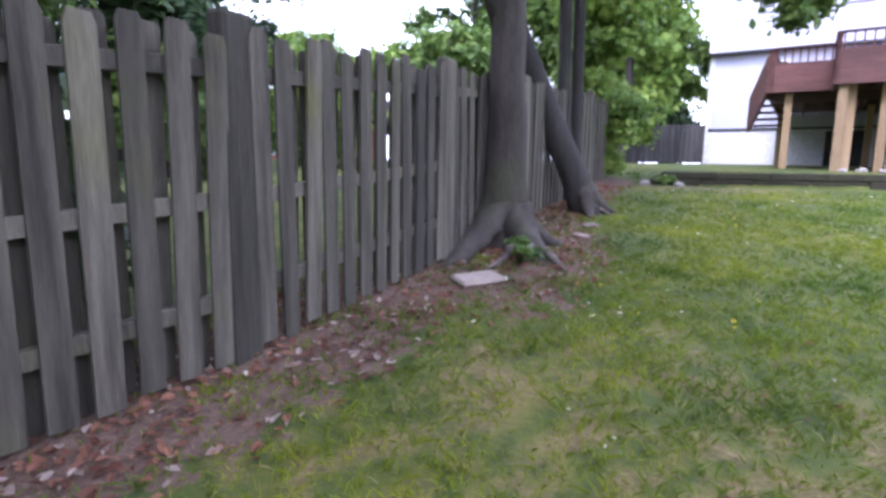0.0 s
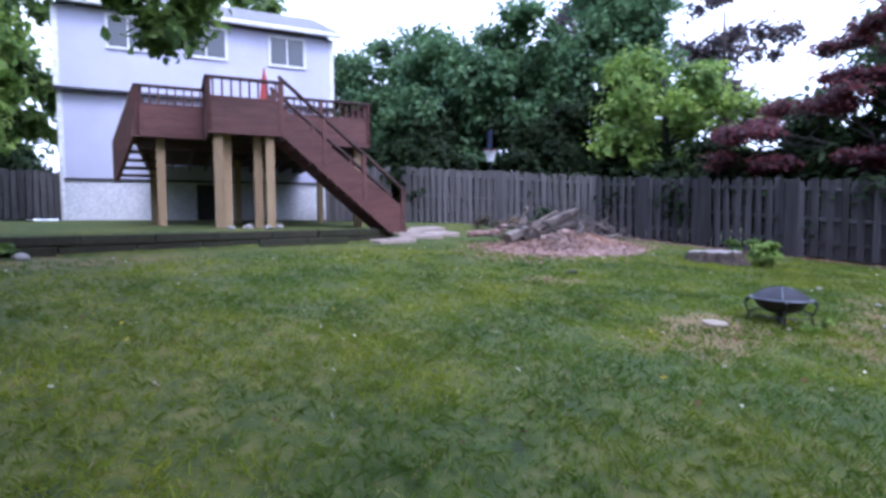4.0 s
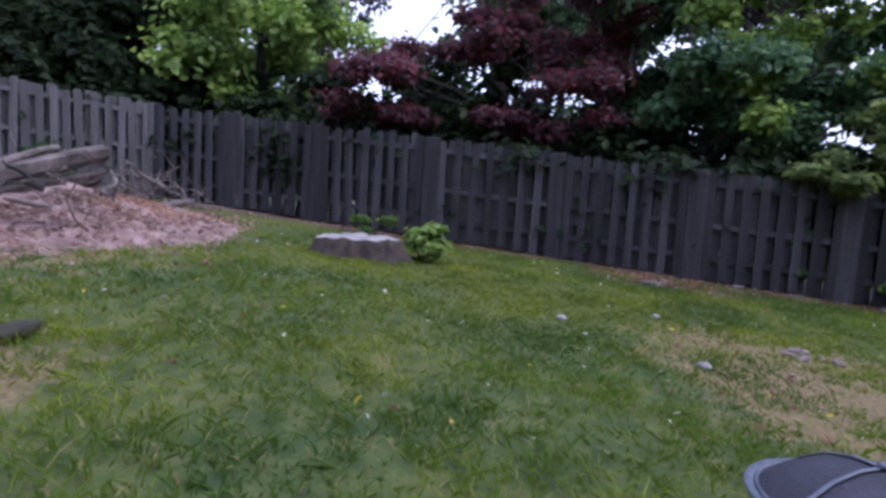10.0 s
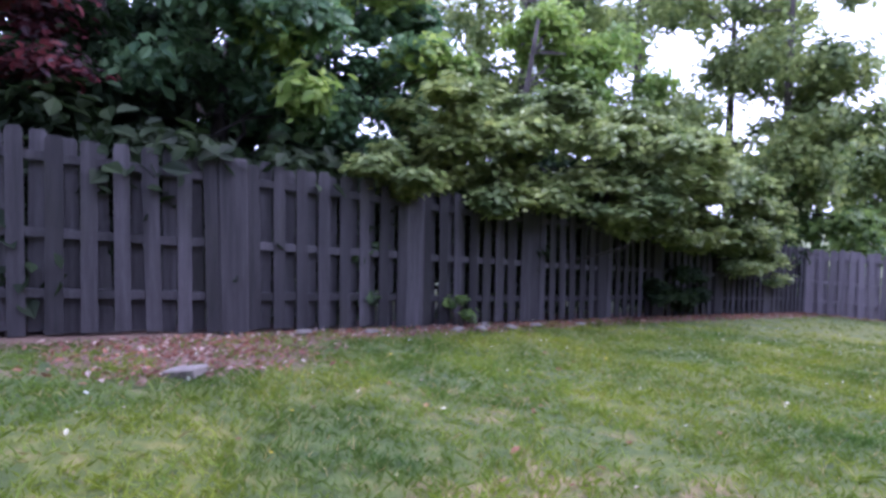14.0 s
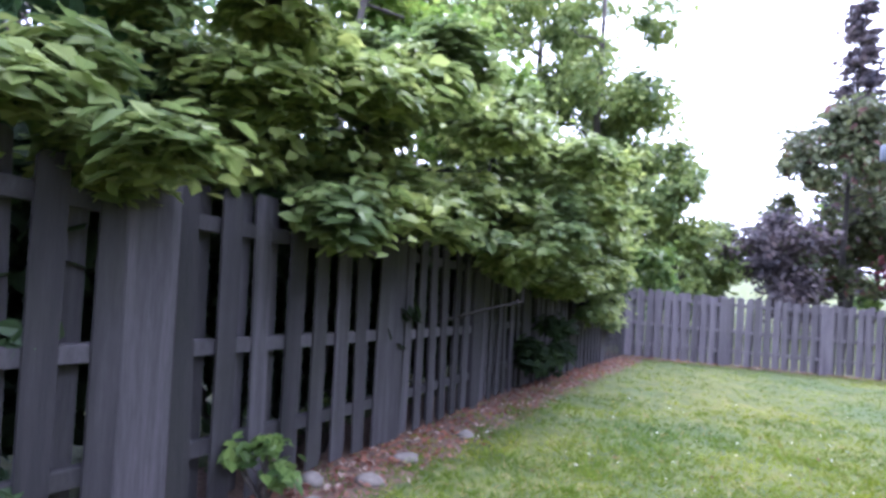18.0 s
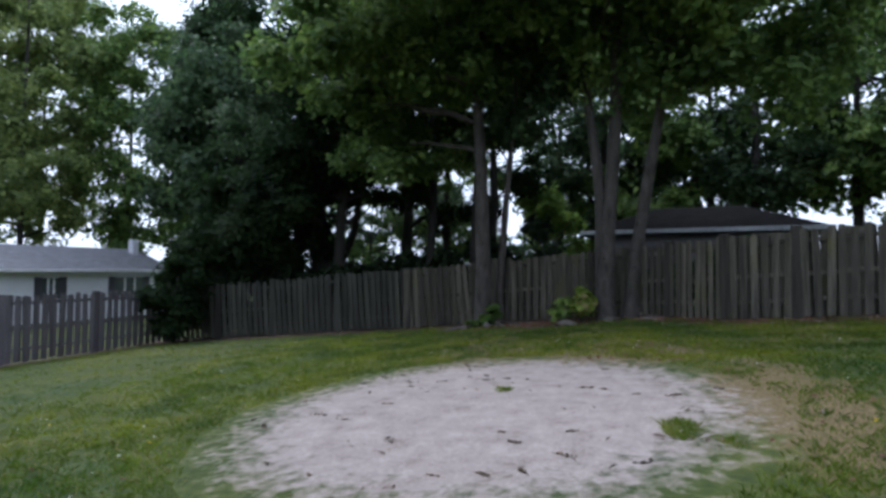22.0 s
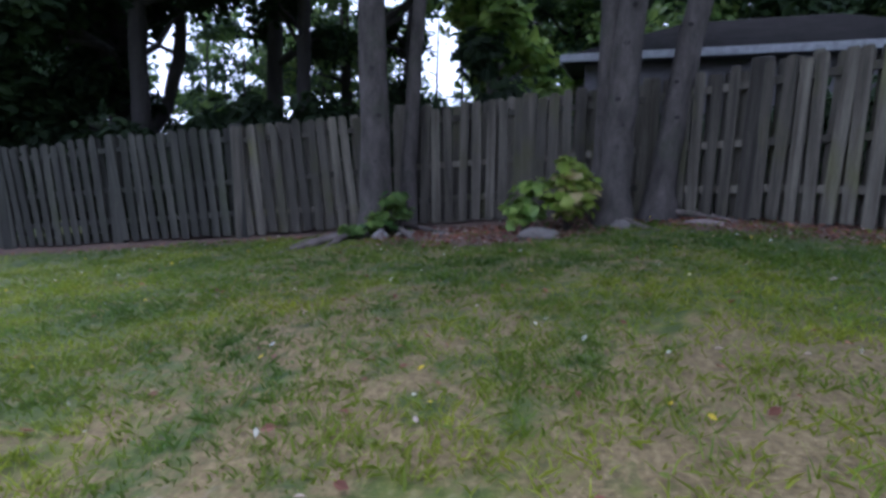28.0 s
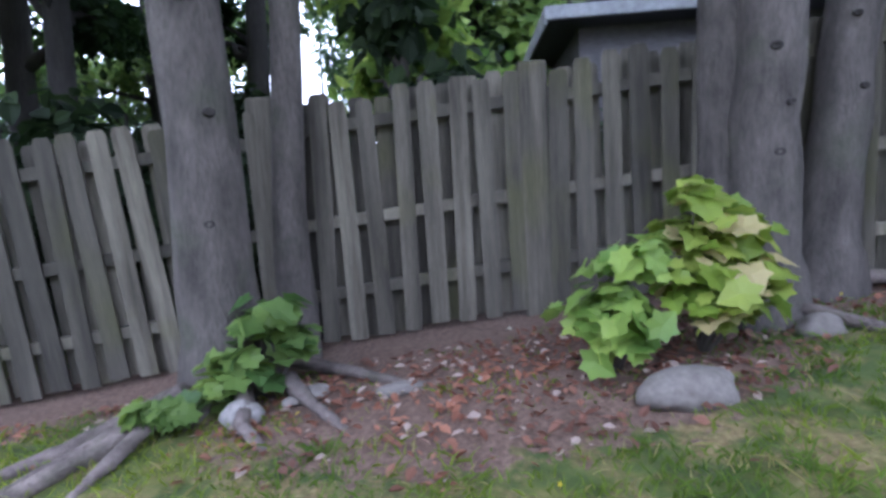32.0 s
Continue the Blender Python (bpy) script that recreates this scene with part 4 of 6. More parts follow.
wood(14.0, -19.0, 6.4, 1.7, LEAF_MID, 0.15, "green tree behind the fence corner", 160, 0.08, 70, 80, clump=0.55)
wood(17.0, -34.0, 9.5, 4.0, LEAF_MID, 0.24, "round green tree in the distance", 61, 0.08, 110, 80)
wood(11.4, -26.5, 8.2, 2.6, LEAF_GREY, 0.16, "pale round tree behind the south fence", 161, 0.05, 130, 90, clump=0.6)
# beyond the south fence
wood(3.2, -31.0, 11.4, 4.0, LEAF_RUST, 0.2, "broad dark tree behind the pole", 62, 0.03, 170, 90)
wood(6.6, -27.0, 5.2, 2.6, LEAF_HAZY_PURPLE, 0.16, "reddish maple low behind the fence", 63, 0.05, 60, 70)
wood(1.2, -27.6, 4.2, 1.6, LEAF_RED, 0.18, "red-leaved shrub beside the pole", 64, 0.05, 50, 60)
wood(-4.5, -47.0, 13.5, 5.2, LEAF_MID, 0.26, "green tree behind the white house", 65, 0.05, 140, 80)
wood(-15.0, -52.0, 15.0, 4.6, LEAF_MID, 0.26, "round green tree far behind the white house", 266, 0.05, 140, 80)
wood(-11.5, -48.0, 13.0, 4.0, LEAF_MID, 0.26, "green tree behind the white house", 66, 0.05, 120, 80)
for k, (x, y, h, rad) in enumerate(((-18.4, -41.0, 28, 5.0), (-24.0, -46.0, 30, 5.5), (-25.0, -38.0, 27, 5.0), (-16.5, -22.0, 20, 3.6), (-21.0, -27.0, 24, 4.2), (-30.0, -34.0, 22, 5.0))):
    wood(x, y, h, rad, LEAF_GREY if k < 2 else LEAF_DARK if k in (3, 4) else LEAF_MID, 0.2, "tall airy green tree beside the white house", 167 + 10 * k, 0.08, 300, 90, clump=1.1, limbs=14)
wood(9.6, -40.0, 6.0, 3.0, LEAF_GREY, 0.28, "pale green tree in the distance", 68, 0.05, 60, 60)


def spruce(x, y, height, label, seed):
    z = gzf(x, y)
    t = thing("spruce", label, "tree", at=(x, y, z))
    v, f = tube([(0, 0, -0.1), (0, 0, height * 0.5), (0.1, 0, height)], [0.3, 0.2, 0.03], 8)
    part("trunk", link_mesh("trunk", v, f, BARK_DARK, True), None, t)
    r = np.random.default_rng(seed)
    pts = []
    for h in np.arange(2.0, height, 0.5):
        reach = 0.7 + 2.6 * (1 - h / height) ** 0.8
        for a in r.uniform(0, 6.28, 6):
            k = r.uniform(0.1, 1, (40, 1)) ** 0.7
            d = np.array([[math.cos(a), math.sin(a), -0.15]])
            pts.append(d * k * reach * r.uniform(0.6, 1.1) + [0, 0, h] + r.standard_normal((40, 3)) * [0.16, 0.16, 0.1])
    part("crown", leaf_mesh("crown", np.concatenate(pts), 0.3, LEAF_HAZY_PURPLE, 0.2, seed), None, t)
    return t


spruce(-1.3, -43.0, 22.0, "tall thin dark spruce against the sky", 69)

# the trees at the west fence
W1, W2, W3, W4 = (-3.55, -4.65), (-4.0, -4.25), (-3.1, -1.25), (-3.35, -0.62)
# The wide flat crown masses are an added, unseen canopy shading the fence.
trunk_w1 = tree("tree", at(*W1), [[(*W1, g(*W1), 0.34), (W1[0], W1[1], g(*W1) + 0.45, 0.25), (W1[0], W1[1], 1.6, 0.215), (W1[0] - 0.05, W1[1] - 0.05, 3.6, 0.2), (W1[0] - 0.2, W1[1] - 0.2, 6.5, 0.15), (W1[0], W1[1], 10.0, 0.06)]],
     [((-3.6, -5.6, 8.8), (3.4, 3.6, 3.2), 170, 100, 0.7), ((-1.2, -6.2, 9.2), (3.4, 4.4, 1.0), 190, 100, 0.75), ((-4.8, -7.6, 5.4), (1.6, 2.4, 1.0), 60, 90, 0.55), ((-3.0, -8.6, 7.6), (3.0, 3.0, 1.0), 120, 90, 0.7)], LEAF_MID, 0.18, BARK, "grey tree trunk with bare roots at the west fence", 71, 22)
tree("tree", at(*W2), [[(*W2, g(*W2), 0.15), (W2[0], W2[1] + 0.02, 1.4, 0.115), (W2[0], W2[1] + 0.16, 3.2, 0.1), (W2[0] - 0.2, W2[1] + 0.4, 6.0, 0.07), (W2[0] - 0.2, W2[1] + 0.5, 8.0, 0.04)]],
     [((-5.0, -3.6, 7.2), (2.2, 2.2, 2.0), 60, 90, 0.6)], LEAF_DARK, 0.19, BARK, "slim tree trunk leaning beside the larger one", 72, 10)
# Second flat crown mass: unseen overhang added to shade lawn and fence.
trunk_w3 = tree("tree", at(*W3), [[(*W3, g(*W3), 0.29), (W3[0], W3[1], g(*W3) + 0.45, 0.215), (W3[0], W3[1] + 0.02, 1.8, 0.195), (W3[0], W3[1] + 0.1, 3.2, 0.18), (W3[0], W3[1] + 0.3, 6.0, 0.16), (W3[0] - 0.2, W3[1] + 0.3, 10.0, 0.06)],
                      [(W3[0] - 0.25, W3[1] - 0.1, g(*W3), 0.2), (W3[0] - 0.22, W3[1] - 0.1, 1.6, 0.17), (W3[0] - 0.2, W3[1] - 0.14, 4.0, 0.15), (W3[0] - 0.6, W3[1] - 0.6, 8.0, 0.07)]],
     [((-3.4, -0.6, 9.0), (3.4, 3.4, 3.0), 170, 100, 0.7), ((-1.0, -1.6, 9.0), (3.2, 3.6, 1.0), 180, 100, 0.75)], LEAF_MID, 0.18, BARK, "smooth grey twin tree trunk at the west fence", 73, 22)
trunk_w4 = tree("tree", at(*W4), [[(*W4, g(*W4), 0.28), (W4[0], W4[1] + 0.02, g(*W4) + 0.45, 0.19), (W4[0], W4[1] + 0.12, 1.8, 0.17), (W4[0], W4[1] + 0.34, 3.3, 0.16), (W4[0] + 0.1, W4[1] + 0.8, 6.0, 0.12), (W4[0], W4[1] + 1.2, 9.0, 0.05)]],
     [((-3.2, 2.4, 8.2), (3.0, 3.0, 2.8), 120, 100, 0.8)], LEAF_MID, 0.19, BARK, "grey tree trunk leaning away from its neighbour", 74, 16)


def knots(owner, foot, lean, radius, spots):
    """Dark branch scars: a sunken eye with a swollen rim on the trunk's face. spots: height over the foot, angle, size."""
    base = at(*foot)
    for h, turn, size in spots:
        a = math.radians(turn)
        d, side = np.array((math.cos(a), math.sin(a), 0.0)), np.array((-math.sin(a), math.cos(a), 0.0))
        c = np.array((0.0, lean * h, h)) + d * (radius - 0.012)
        v, f, m = [], [], 12
        for out, rad in ((0.0, 1.35), (0.016, 1.1), (0.02, 0.85), (0.008, 0.4)):
            for k in range(m):
                b = 2 * math.pi * k / m
                v.append(tuple(c + d * out + (side * math.cos(b) * 1.25 + np.array((0, 0, 1.0)) * math.sin(b) * 0.9) * rad * size * 0.7))
        f = [(i * m + k, i * m + (k + 1) % m, (i + 1) * m + (k + 1) % m, (i + 1) * m + k) for i in range(3) for k in range(m)] + [tuple(range(3 * m, 4 * m))]
        part("knot", link_mesh("knot", v, f, BARK_SCAR, True), None, owner, "dark branch scar")


knots(trunk_w3, W3, 0.035, 0.2, ((1.02, -20, 0.03), (1.3, -5, 0.025), (1.62, -32, 0.034), (2.3, -18, 0.036), (2.75, -2, 0.032)))
knots(trunk_w4, W4, 0.09, 0.18, ((1.35, 0, 0.03), (1.8, -28, 0.028), (2.5, -10, 0.032)))
knots(trunk_w1, W1, 0.0, 0.22, ((1.1, 12, 0.03), (1.75, 30, 0.034), (2.4, 5, 0.03)))
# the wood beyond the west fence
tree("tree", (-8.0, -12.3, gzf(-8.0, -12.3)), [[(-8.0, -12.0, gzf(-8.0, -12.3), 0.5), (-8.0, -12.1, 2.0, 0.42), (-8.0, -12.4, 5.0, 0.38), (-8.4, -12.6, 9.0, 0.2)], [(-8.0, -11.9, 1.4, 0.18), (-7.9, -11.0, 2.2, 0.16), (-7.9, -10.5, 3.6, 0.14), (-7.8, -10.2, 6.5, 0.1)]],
     [((-8.0, -12.0, 8.6), (4.2, 4.4, 4.2), 190, 110, 0.7), ((-6.4, -13.0, 3.8), (2.0, 2.6, 2.6), 170, 100, 0.6), ((-5.4, -15.6, 1.6), (1.1, 1.4, 1.7), 80, 90, 0.45), ((-5.6, -10.6, 5.4), (1.8, 2.0, 1.2), 70, 90, 0.5)], LEAF_SHADED_DEEP, 0.2, BARK_DARK, "huge dark forked tree beyond the west fence", 75, 26)
for k, (x, y, h, rad) in enumerate(((-12.5, -8.0, 11, 2.6), (-15.0, -3.0, 12, 2.8), (-11.0, -16.0, 11, 2.8), (-18.0, -12.0, 13, 3.4), (-14.0, 3.5, 11, 2.8), (-22.0, -2.0, 12, 3.4), (-10.5, 9.0, 10, 2.8), (-20.0, 7.0, 12, 3.4), (-16.0, -20.0, 13, 3.2), (-25.0, -20.0, 13, 4.0), (-9.0, 14.0, 9, 2.8))):
    wood(x, y, h + 2, rad * 1.1, LEAF_DARK if k % 3 else LEAF_MID, 0.11, "dark leafy tree beyond the west fence", 80 + k, 0.1, 110, 80, clump=0.55)
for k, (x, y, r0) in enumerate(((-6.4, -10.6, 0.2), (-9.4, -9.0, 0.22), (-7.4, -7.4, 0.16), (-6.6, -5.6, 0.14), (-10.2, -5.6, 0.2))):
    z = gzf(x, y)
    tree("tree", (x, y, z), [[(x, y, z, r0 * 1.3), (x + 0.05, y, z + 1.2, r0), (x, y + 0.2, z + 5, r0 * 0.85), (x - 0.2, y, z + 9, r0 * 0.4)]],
         [((x, y, 8.2), (1.9, 2.0, 2.6), 40, 100, 0.6), ((x, y + 0.5, 4.4), (1.5, 1.8, 1.0), 14, 90, 0.45)], LEAF_SHADED_DEEP, 0.15, BARK_DARK, "slim dark trunk with high leaves beyond the west fence", 180 + k, 12)
for k, (x, y, h) in enumerate(((-13.0, -6.2, 6.5), (-13.6, -3.6, 6.0), (-13.0, -0.8, 6.5), (-14.5, -9.5, 7.0), (-17.5, -5.0, 8.0), (-17.0, -8.4, 7.5), (-18.0, -1.5, 8.0), (-17.0, -14.6, 8.0), (-19.5, -16.8, 9.0), (-20.0, -6.4, 9.5), (-15.5, -13.0, 6.5), (-19.0, -13.8, 8.5), (-21.0, -9.4, 9.5))):
    wood(x, y, h, 2.0, LEAF_DARK if k % 2 else LEAF_MID, 0.1, "lacy young tree in the wood beyond the west fence", 285 + k, 0.12, 36, 80, clump=0.45, r0=0.08)
wood(-9.2, 11.4, 7.2, 2.3, LEAF_DARK, 0.15, "leafy tree beyond the shed", 695, 0.08, 110, 80, clump=0.55)
wood(-7.6, -3.2, 4.4, 1.8, LEAF_LIGHT, 0.16, "light-green young tree behind the west fence", 95, 0.3, 40, 70, clump=0.5, bark=BARK)
for k, (x, y, h) in enumerate(((-11.6, 0.6, 11.0), (-11.4, 4.6, 11.5), (-10.4, 7.6, 11.0), (-13.5, -1.0, 12.0))):
    wood(x, y, h, 2.6, LEAF_DARK if k % 2 else LEAF_MID, 0.15, "green tree behind the shed", 96 + 90 * k, 0.15, 130, 90, clump=0.65)



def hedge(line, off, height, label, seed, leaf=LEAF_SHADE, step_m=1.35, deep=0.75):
    """Separate undergrowth bushes in a row behind a fence, added to darken its gaps."""
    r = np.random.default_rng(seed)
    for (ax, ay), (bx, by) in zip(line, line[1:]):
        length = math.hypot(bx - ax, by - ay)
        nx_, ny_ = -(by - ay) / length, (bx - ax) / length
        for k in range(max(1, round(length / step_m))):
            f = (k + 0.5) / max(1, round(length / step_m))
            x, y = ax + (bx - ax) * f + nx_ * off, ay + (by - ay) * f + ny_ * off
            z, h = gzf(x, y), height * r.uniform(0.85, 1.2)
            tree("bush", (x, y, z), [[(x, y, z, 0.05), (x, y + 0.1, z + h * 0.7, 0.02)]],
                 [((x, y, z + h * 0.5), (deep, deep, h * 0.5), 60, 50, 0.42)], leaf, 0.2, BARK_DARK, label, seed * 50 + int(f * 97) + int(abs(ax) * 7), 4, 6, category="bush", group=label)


# Rows of near-black leaves that stop bright slits between the pickets.
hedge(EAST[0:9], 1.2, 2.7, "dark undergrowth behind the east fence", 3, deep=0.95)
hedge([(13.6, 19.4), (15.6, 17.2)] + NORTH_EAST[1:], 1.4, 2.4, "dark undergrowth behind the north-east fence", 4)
wood(-3.7, -15.3, 2.9, 0.8, LEAF_SHADED_DEEP, 0.12, "dark leafy bush filling the fence corner", 295, 0.02, 70, 80, name="bush", clump=0.35, r0=0.05, limbs=5)
# Added bushes that keep the open gateway dark.
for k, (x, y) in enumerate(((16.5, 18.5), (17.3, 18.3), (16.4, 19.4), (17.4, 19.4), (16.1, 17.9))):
    wood(x, y, 2.9, 0.85, LEAF_SHADED_DEEP, 0.12, "dark bush added to blacken the gap behind the open gate", 495 + k, 0.01, 80, 80, name="bush", clump=0.35, r0=0.05, limbs=5)
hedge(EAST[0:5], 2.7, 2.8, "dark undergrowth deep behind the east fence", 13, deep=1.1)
# Fill bushes added to close the light gap at the fence corner.
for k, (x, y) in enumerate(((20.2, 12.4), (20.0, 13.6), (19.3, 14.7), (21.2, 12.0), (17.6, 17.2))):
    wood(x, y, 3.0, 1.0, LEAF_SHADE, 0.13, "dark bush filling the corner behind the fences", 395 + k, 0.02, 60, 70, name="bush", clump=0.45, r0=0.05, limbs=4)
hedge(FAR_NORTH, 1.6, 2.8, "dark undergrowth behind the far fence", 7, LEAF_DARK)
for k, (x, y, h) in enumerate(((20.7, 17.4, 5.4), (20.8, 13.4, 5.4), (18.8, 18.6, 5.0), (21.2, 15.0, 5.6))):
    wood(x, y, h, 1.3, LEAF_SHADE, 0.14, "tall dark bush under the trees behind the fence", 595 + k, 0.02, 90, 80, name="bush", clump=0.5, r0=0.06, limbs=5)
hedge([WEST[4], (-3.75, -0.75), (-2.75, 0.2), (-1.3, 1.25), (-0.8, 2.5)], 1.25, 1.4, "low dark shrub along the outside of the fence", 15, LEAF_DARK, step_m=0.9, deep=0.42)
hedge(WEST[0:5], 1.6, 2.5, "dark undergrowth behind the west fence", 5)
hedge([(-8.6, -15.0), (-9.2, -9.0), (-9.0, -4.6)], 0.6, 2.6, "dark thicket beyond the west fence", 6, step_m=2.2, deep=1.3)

# ---- the house and its deck ----
def pane_window(parent, x0, x1, z0, z1, y, split=1, name="window", trim=0.09):
    w = part(name, boxm((x0, y - 0.02, z0), (x1, y + 0.02, z1)), GLASS, parent)
    for lo, hi in (((x0 - trim, y - 0.05, z0 - trim), (x0, y + 0.03, z1 + trim)), ((x1, y - 0.05, z0 - trim), (x1 + trim, y + 0.03, z1 + trim)), ((x0, y - 0.05, z1), (x1, y + 0.03, z1 + trim)), ((x0, y - 0.06, z0 - trim), (x1, y + 0.03, z0))):
        part("window_frame", boxm(lo, hi, 0.006), TRIM, w, "white trim")
    for k in range(1, split + 1):
        x = x0 + (x1 - x0) * k / (split + 1)
        part("mullion", boxm((x - 0.025, y - 0.035, z0), (x + 0.025, y + 0.02, z1)), TRIM, w)
    return w


HOUSE = pose(7.25, 25.36, 0.04, 0, 0, -21.7)
house = thing("house", "two-storey lavender-sided house with white trim above a pale foundation", "house")
house.matrix_world = HOUSE
part("foundation", boxm((0.03, 0.03, 1.2), (9.33, 8.0, 3.45)), FOUND, house)
part("wall", boxm((0.0, 0.0, 3.45), (9.36, 8.0, 6.5)), SIDING, house)
part("wall", boxm((-0.02, -0.32, 6.5), (9.38, 8.02, 9.2)), SIDING, house)
for x in (-0.06, 9.26):
    part("corner_board", boxm((x, -0.05, 3.45), (x + 0.16, 0.12, 6.5), 0.01), TRIM, house)
    part("corner_board", boxm((x - 0.02, -0.37, 6.5), (x + 0.16, -0.2, 9.2), 0.01), TRIM, house)
    part("downspout", boxm((x, -0.06, 1.9), (x + 0.12, 0.02, 3.45), 0.02), TRIM, house)
# Dark strip standing for the shadow line under the overhanging storey.
part("soffit", boxm((-0.1, -0.34, 6.42), (9.46, 0.0, 6.496)), DARK_TRIM, house)
part("sill_board", boxm((-0.02, -0.03, 3.38), (9.38, 0.03, 3.46)), DARK_TRIM, house)
part("gutter", boxm((-0.3, -0.8, 9.2), (9.66, -0.62, 9.36), 0.02), TRIM, house)
bm = bmesh.new()
roof_pts = [(-0.3, -0.75, 9.22), (9.66, -0.75, 9.22), (9.66, 4.0, 11.3), (-0.3, 4.0, 11.3), (9.66, 8.7, 9.22), (-0.3, 8.7, 9.22)]
vs = [bm.verts.new(p) for p in roof_pts] + [bm.verts.new((p[0], p[1], p[2] + 0.16)) for p in roof_pts]
for q in ((0, 1, 2, 3), (3, 2, 4, 5), (6, 7, 8, 9), (9, 8, 10, 11), (0, 1, 7, 6), (4, 5, 11, 10), (0, 3, 9, 6), (3, 5, 11, 9), (1, 2, 8, 7), (2, 4, 10, 8)):
    bm.faces.new([vs[i] for i in q])
part("roof", bm, ROOF, house)
for x in (0.0, 9.34):
    bm = bmesh.new()
    a = [bm.verts.new((x + d, y, z)) for d in (0, 0.02) for y, z in ((-0.3, 9.2), (4.0, 11.25), (8.0, 9.2))]
    bm.faces.new(a[:3]), bm.faces.new(a[3:])
    part("gable", bm, SIDING, house)
pane_window(house, 1.55, 2.75, 7.98, 9.0, -0.34)
pane_window(house, 4.0, 5.3, 7.98, 9.0, -0.34)
pane_window(house, 6.95, 8.2, 7.98, 9.0, -0.34)
pane_window(house, 2.0, 2.7, 4.7, 6.0, -0.02, 0)
pane_window(house, 4.3, 5.9, 4.1, 6.1, -0.02, 1, "patio_door")
pane_window(house, 7.0, 8.0, 4.9, 6.0, -0.02, 1)
part("basement_door", boxm((4.2, -0.02, 1.9), (5.4, 0.03, 3.3)), DARK_TRIM, house)

deck = thing("deck", "red-brown stained wooden deck on tall posts with a stair", "deck")
deck.matrix_world = HOUSE
DZ, RT = 4.05, 4.92
for k in range(60):
    y = -8.9 + k * 0.148
    part("deck_board", boxm((2.65, y, DZ - 0.04), (7.95, y + 0.14, DZ)), DECK, deck)
for k in range(9):
    y = -10.3 + k * 0.155
    part("deck_board", boxm((4.1, y, DZ - 0.04), (5.5, y + 0.148, DZ)), DECK, deck)
for k in range(10):
    x = 2.85 + k * 0.54
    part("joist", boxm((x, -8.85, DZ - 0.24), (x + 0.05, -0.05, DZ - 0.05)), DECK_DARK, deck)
for lo, hi in (((2.6, -8.95, 3.78), (4.1, -8.9, 4.06)), ((5.5, -8.95, 3.78), (8.0, -8.9, 4.06)), ((2.6, -8.9, 3.78), (2.65, -0.02, 4.06)), ((7.95, -8.9, 3.78), (8.0, -0.02, 4.06)), ((4.05, -10.3, 3.74), (4.1, -8.9, 4.06)), ((5.5, -10.3, 3.74), (5.55, -8.9, 4.06)), ((4.05, -10.35, 3.74), (5.55, -10.3, 4.06))):
    part("fascia", boxm(lo, hi, 0.006), DECK, deck)
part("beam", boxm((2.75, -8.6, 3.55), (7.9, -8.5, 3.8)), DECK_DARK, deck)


def railing(a, b, n):
    (ax, ay), (bx, by) = a, b
    m = Matrix.Translation((ax, ay, 0)) @ Matrix.Rotation(math.atan2(by - ay, bx - ax), 4, "Z")
    length = math.hypot(bx - ax, by - ay)
    part("top_rail", boxm((-0.05, -0.07, RT - 0.05), (length + 0.05, 0.07, RT), 0.008, m), DECK_DARK, deck, "dark cap rail")
    part("side_panel", boxm((0, -0.02, DZ - 0.02), (length, 0.02, DZ + 0.42), 0, m), DECK, deck)
    part("mid_rail", boxm((0, -0.03, DZ + 0.42), (length, 0.03, DZ + 0.47), 0, m), DECK, deck)
    for k in range(n + 1):
        x = length * k / n
        part("rail_post", boxm((x - 0.045, -0.045, DZ - 0.2), (x + 0.045, 0.045, RT - 0.05), 0.006, m), DECK, deck)
    count = int(length / 0.16)
    for k in range(count):
        x = (k + 0.5) * length / count
        part("baluster", boxm((x - 0.018, -0.018, DZ + 0.47), (x + 0.018, 0.018, RT - 0.05), 0, m), DECK, deck)


railing((2.72, -0.1), (2.72, -8.92), 5)
railing((2.72, -8.92), (4.08, -8.92), 1)
railing((4.08, -8.92), (4.08, -10.32), 1)
railing((4.08, -10.32), (5.52, -10.32), 1)
railing((5.52, -8.92), (7.97, -8.92), 2)
railing((7.97, -8.92), (7.97, -0.1), 5)
for x, y in ((4.25, -10.15), (4.44, -9.9), (5.3, -10.15), (5.08, -9.9), (3.15, -8.6), (2.95, -6.6), (7.75, -8.6), (2.9, -4.5), (5.2, -4.5), (7.75, -4.5)):
    part("support_post", boxm((x - 0.09, y - 0.09, 1.6), (x + 0.09, y + 0.09, 3.8), 0.008), LUMBER, deck, "pale treated post")
# stair along the front, falling to the right
S0, S1, ZT, ZB = 5.55, 8.35, DZ, 1.72
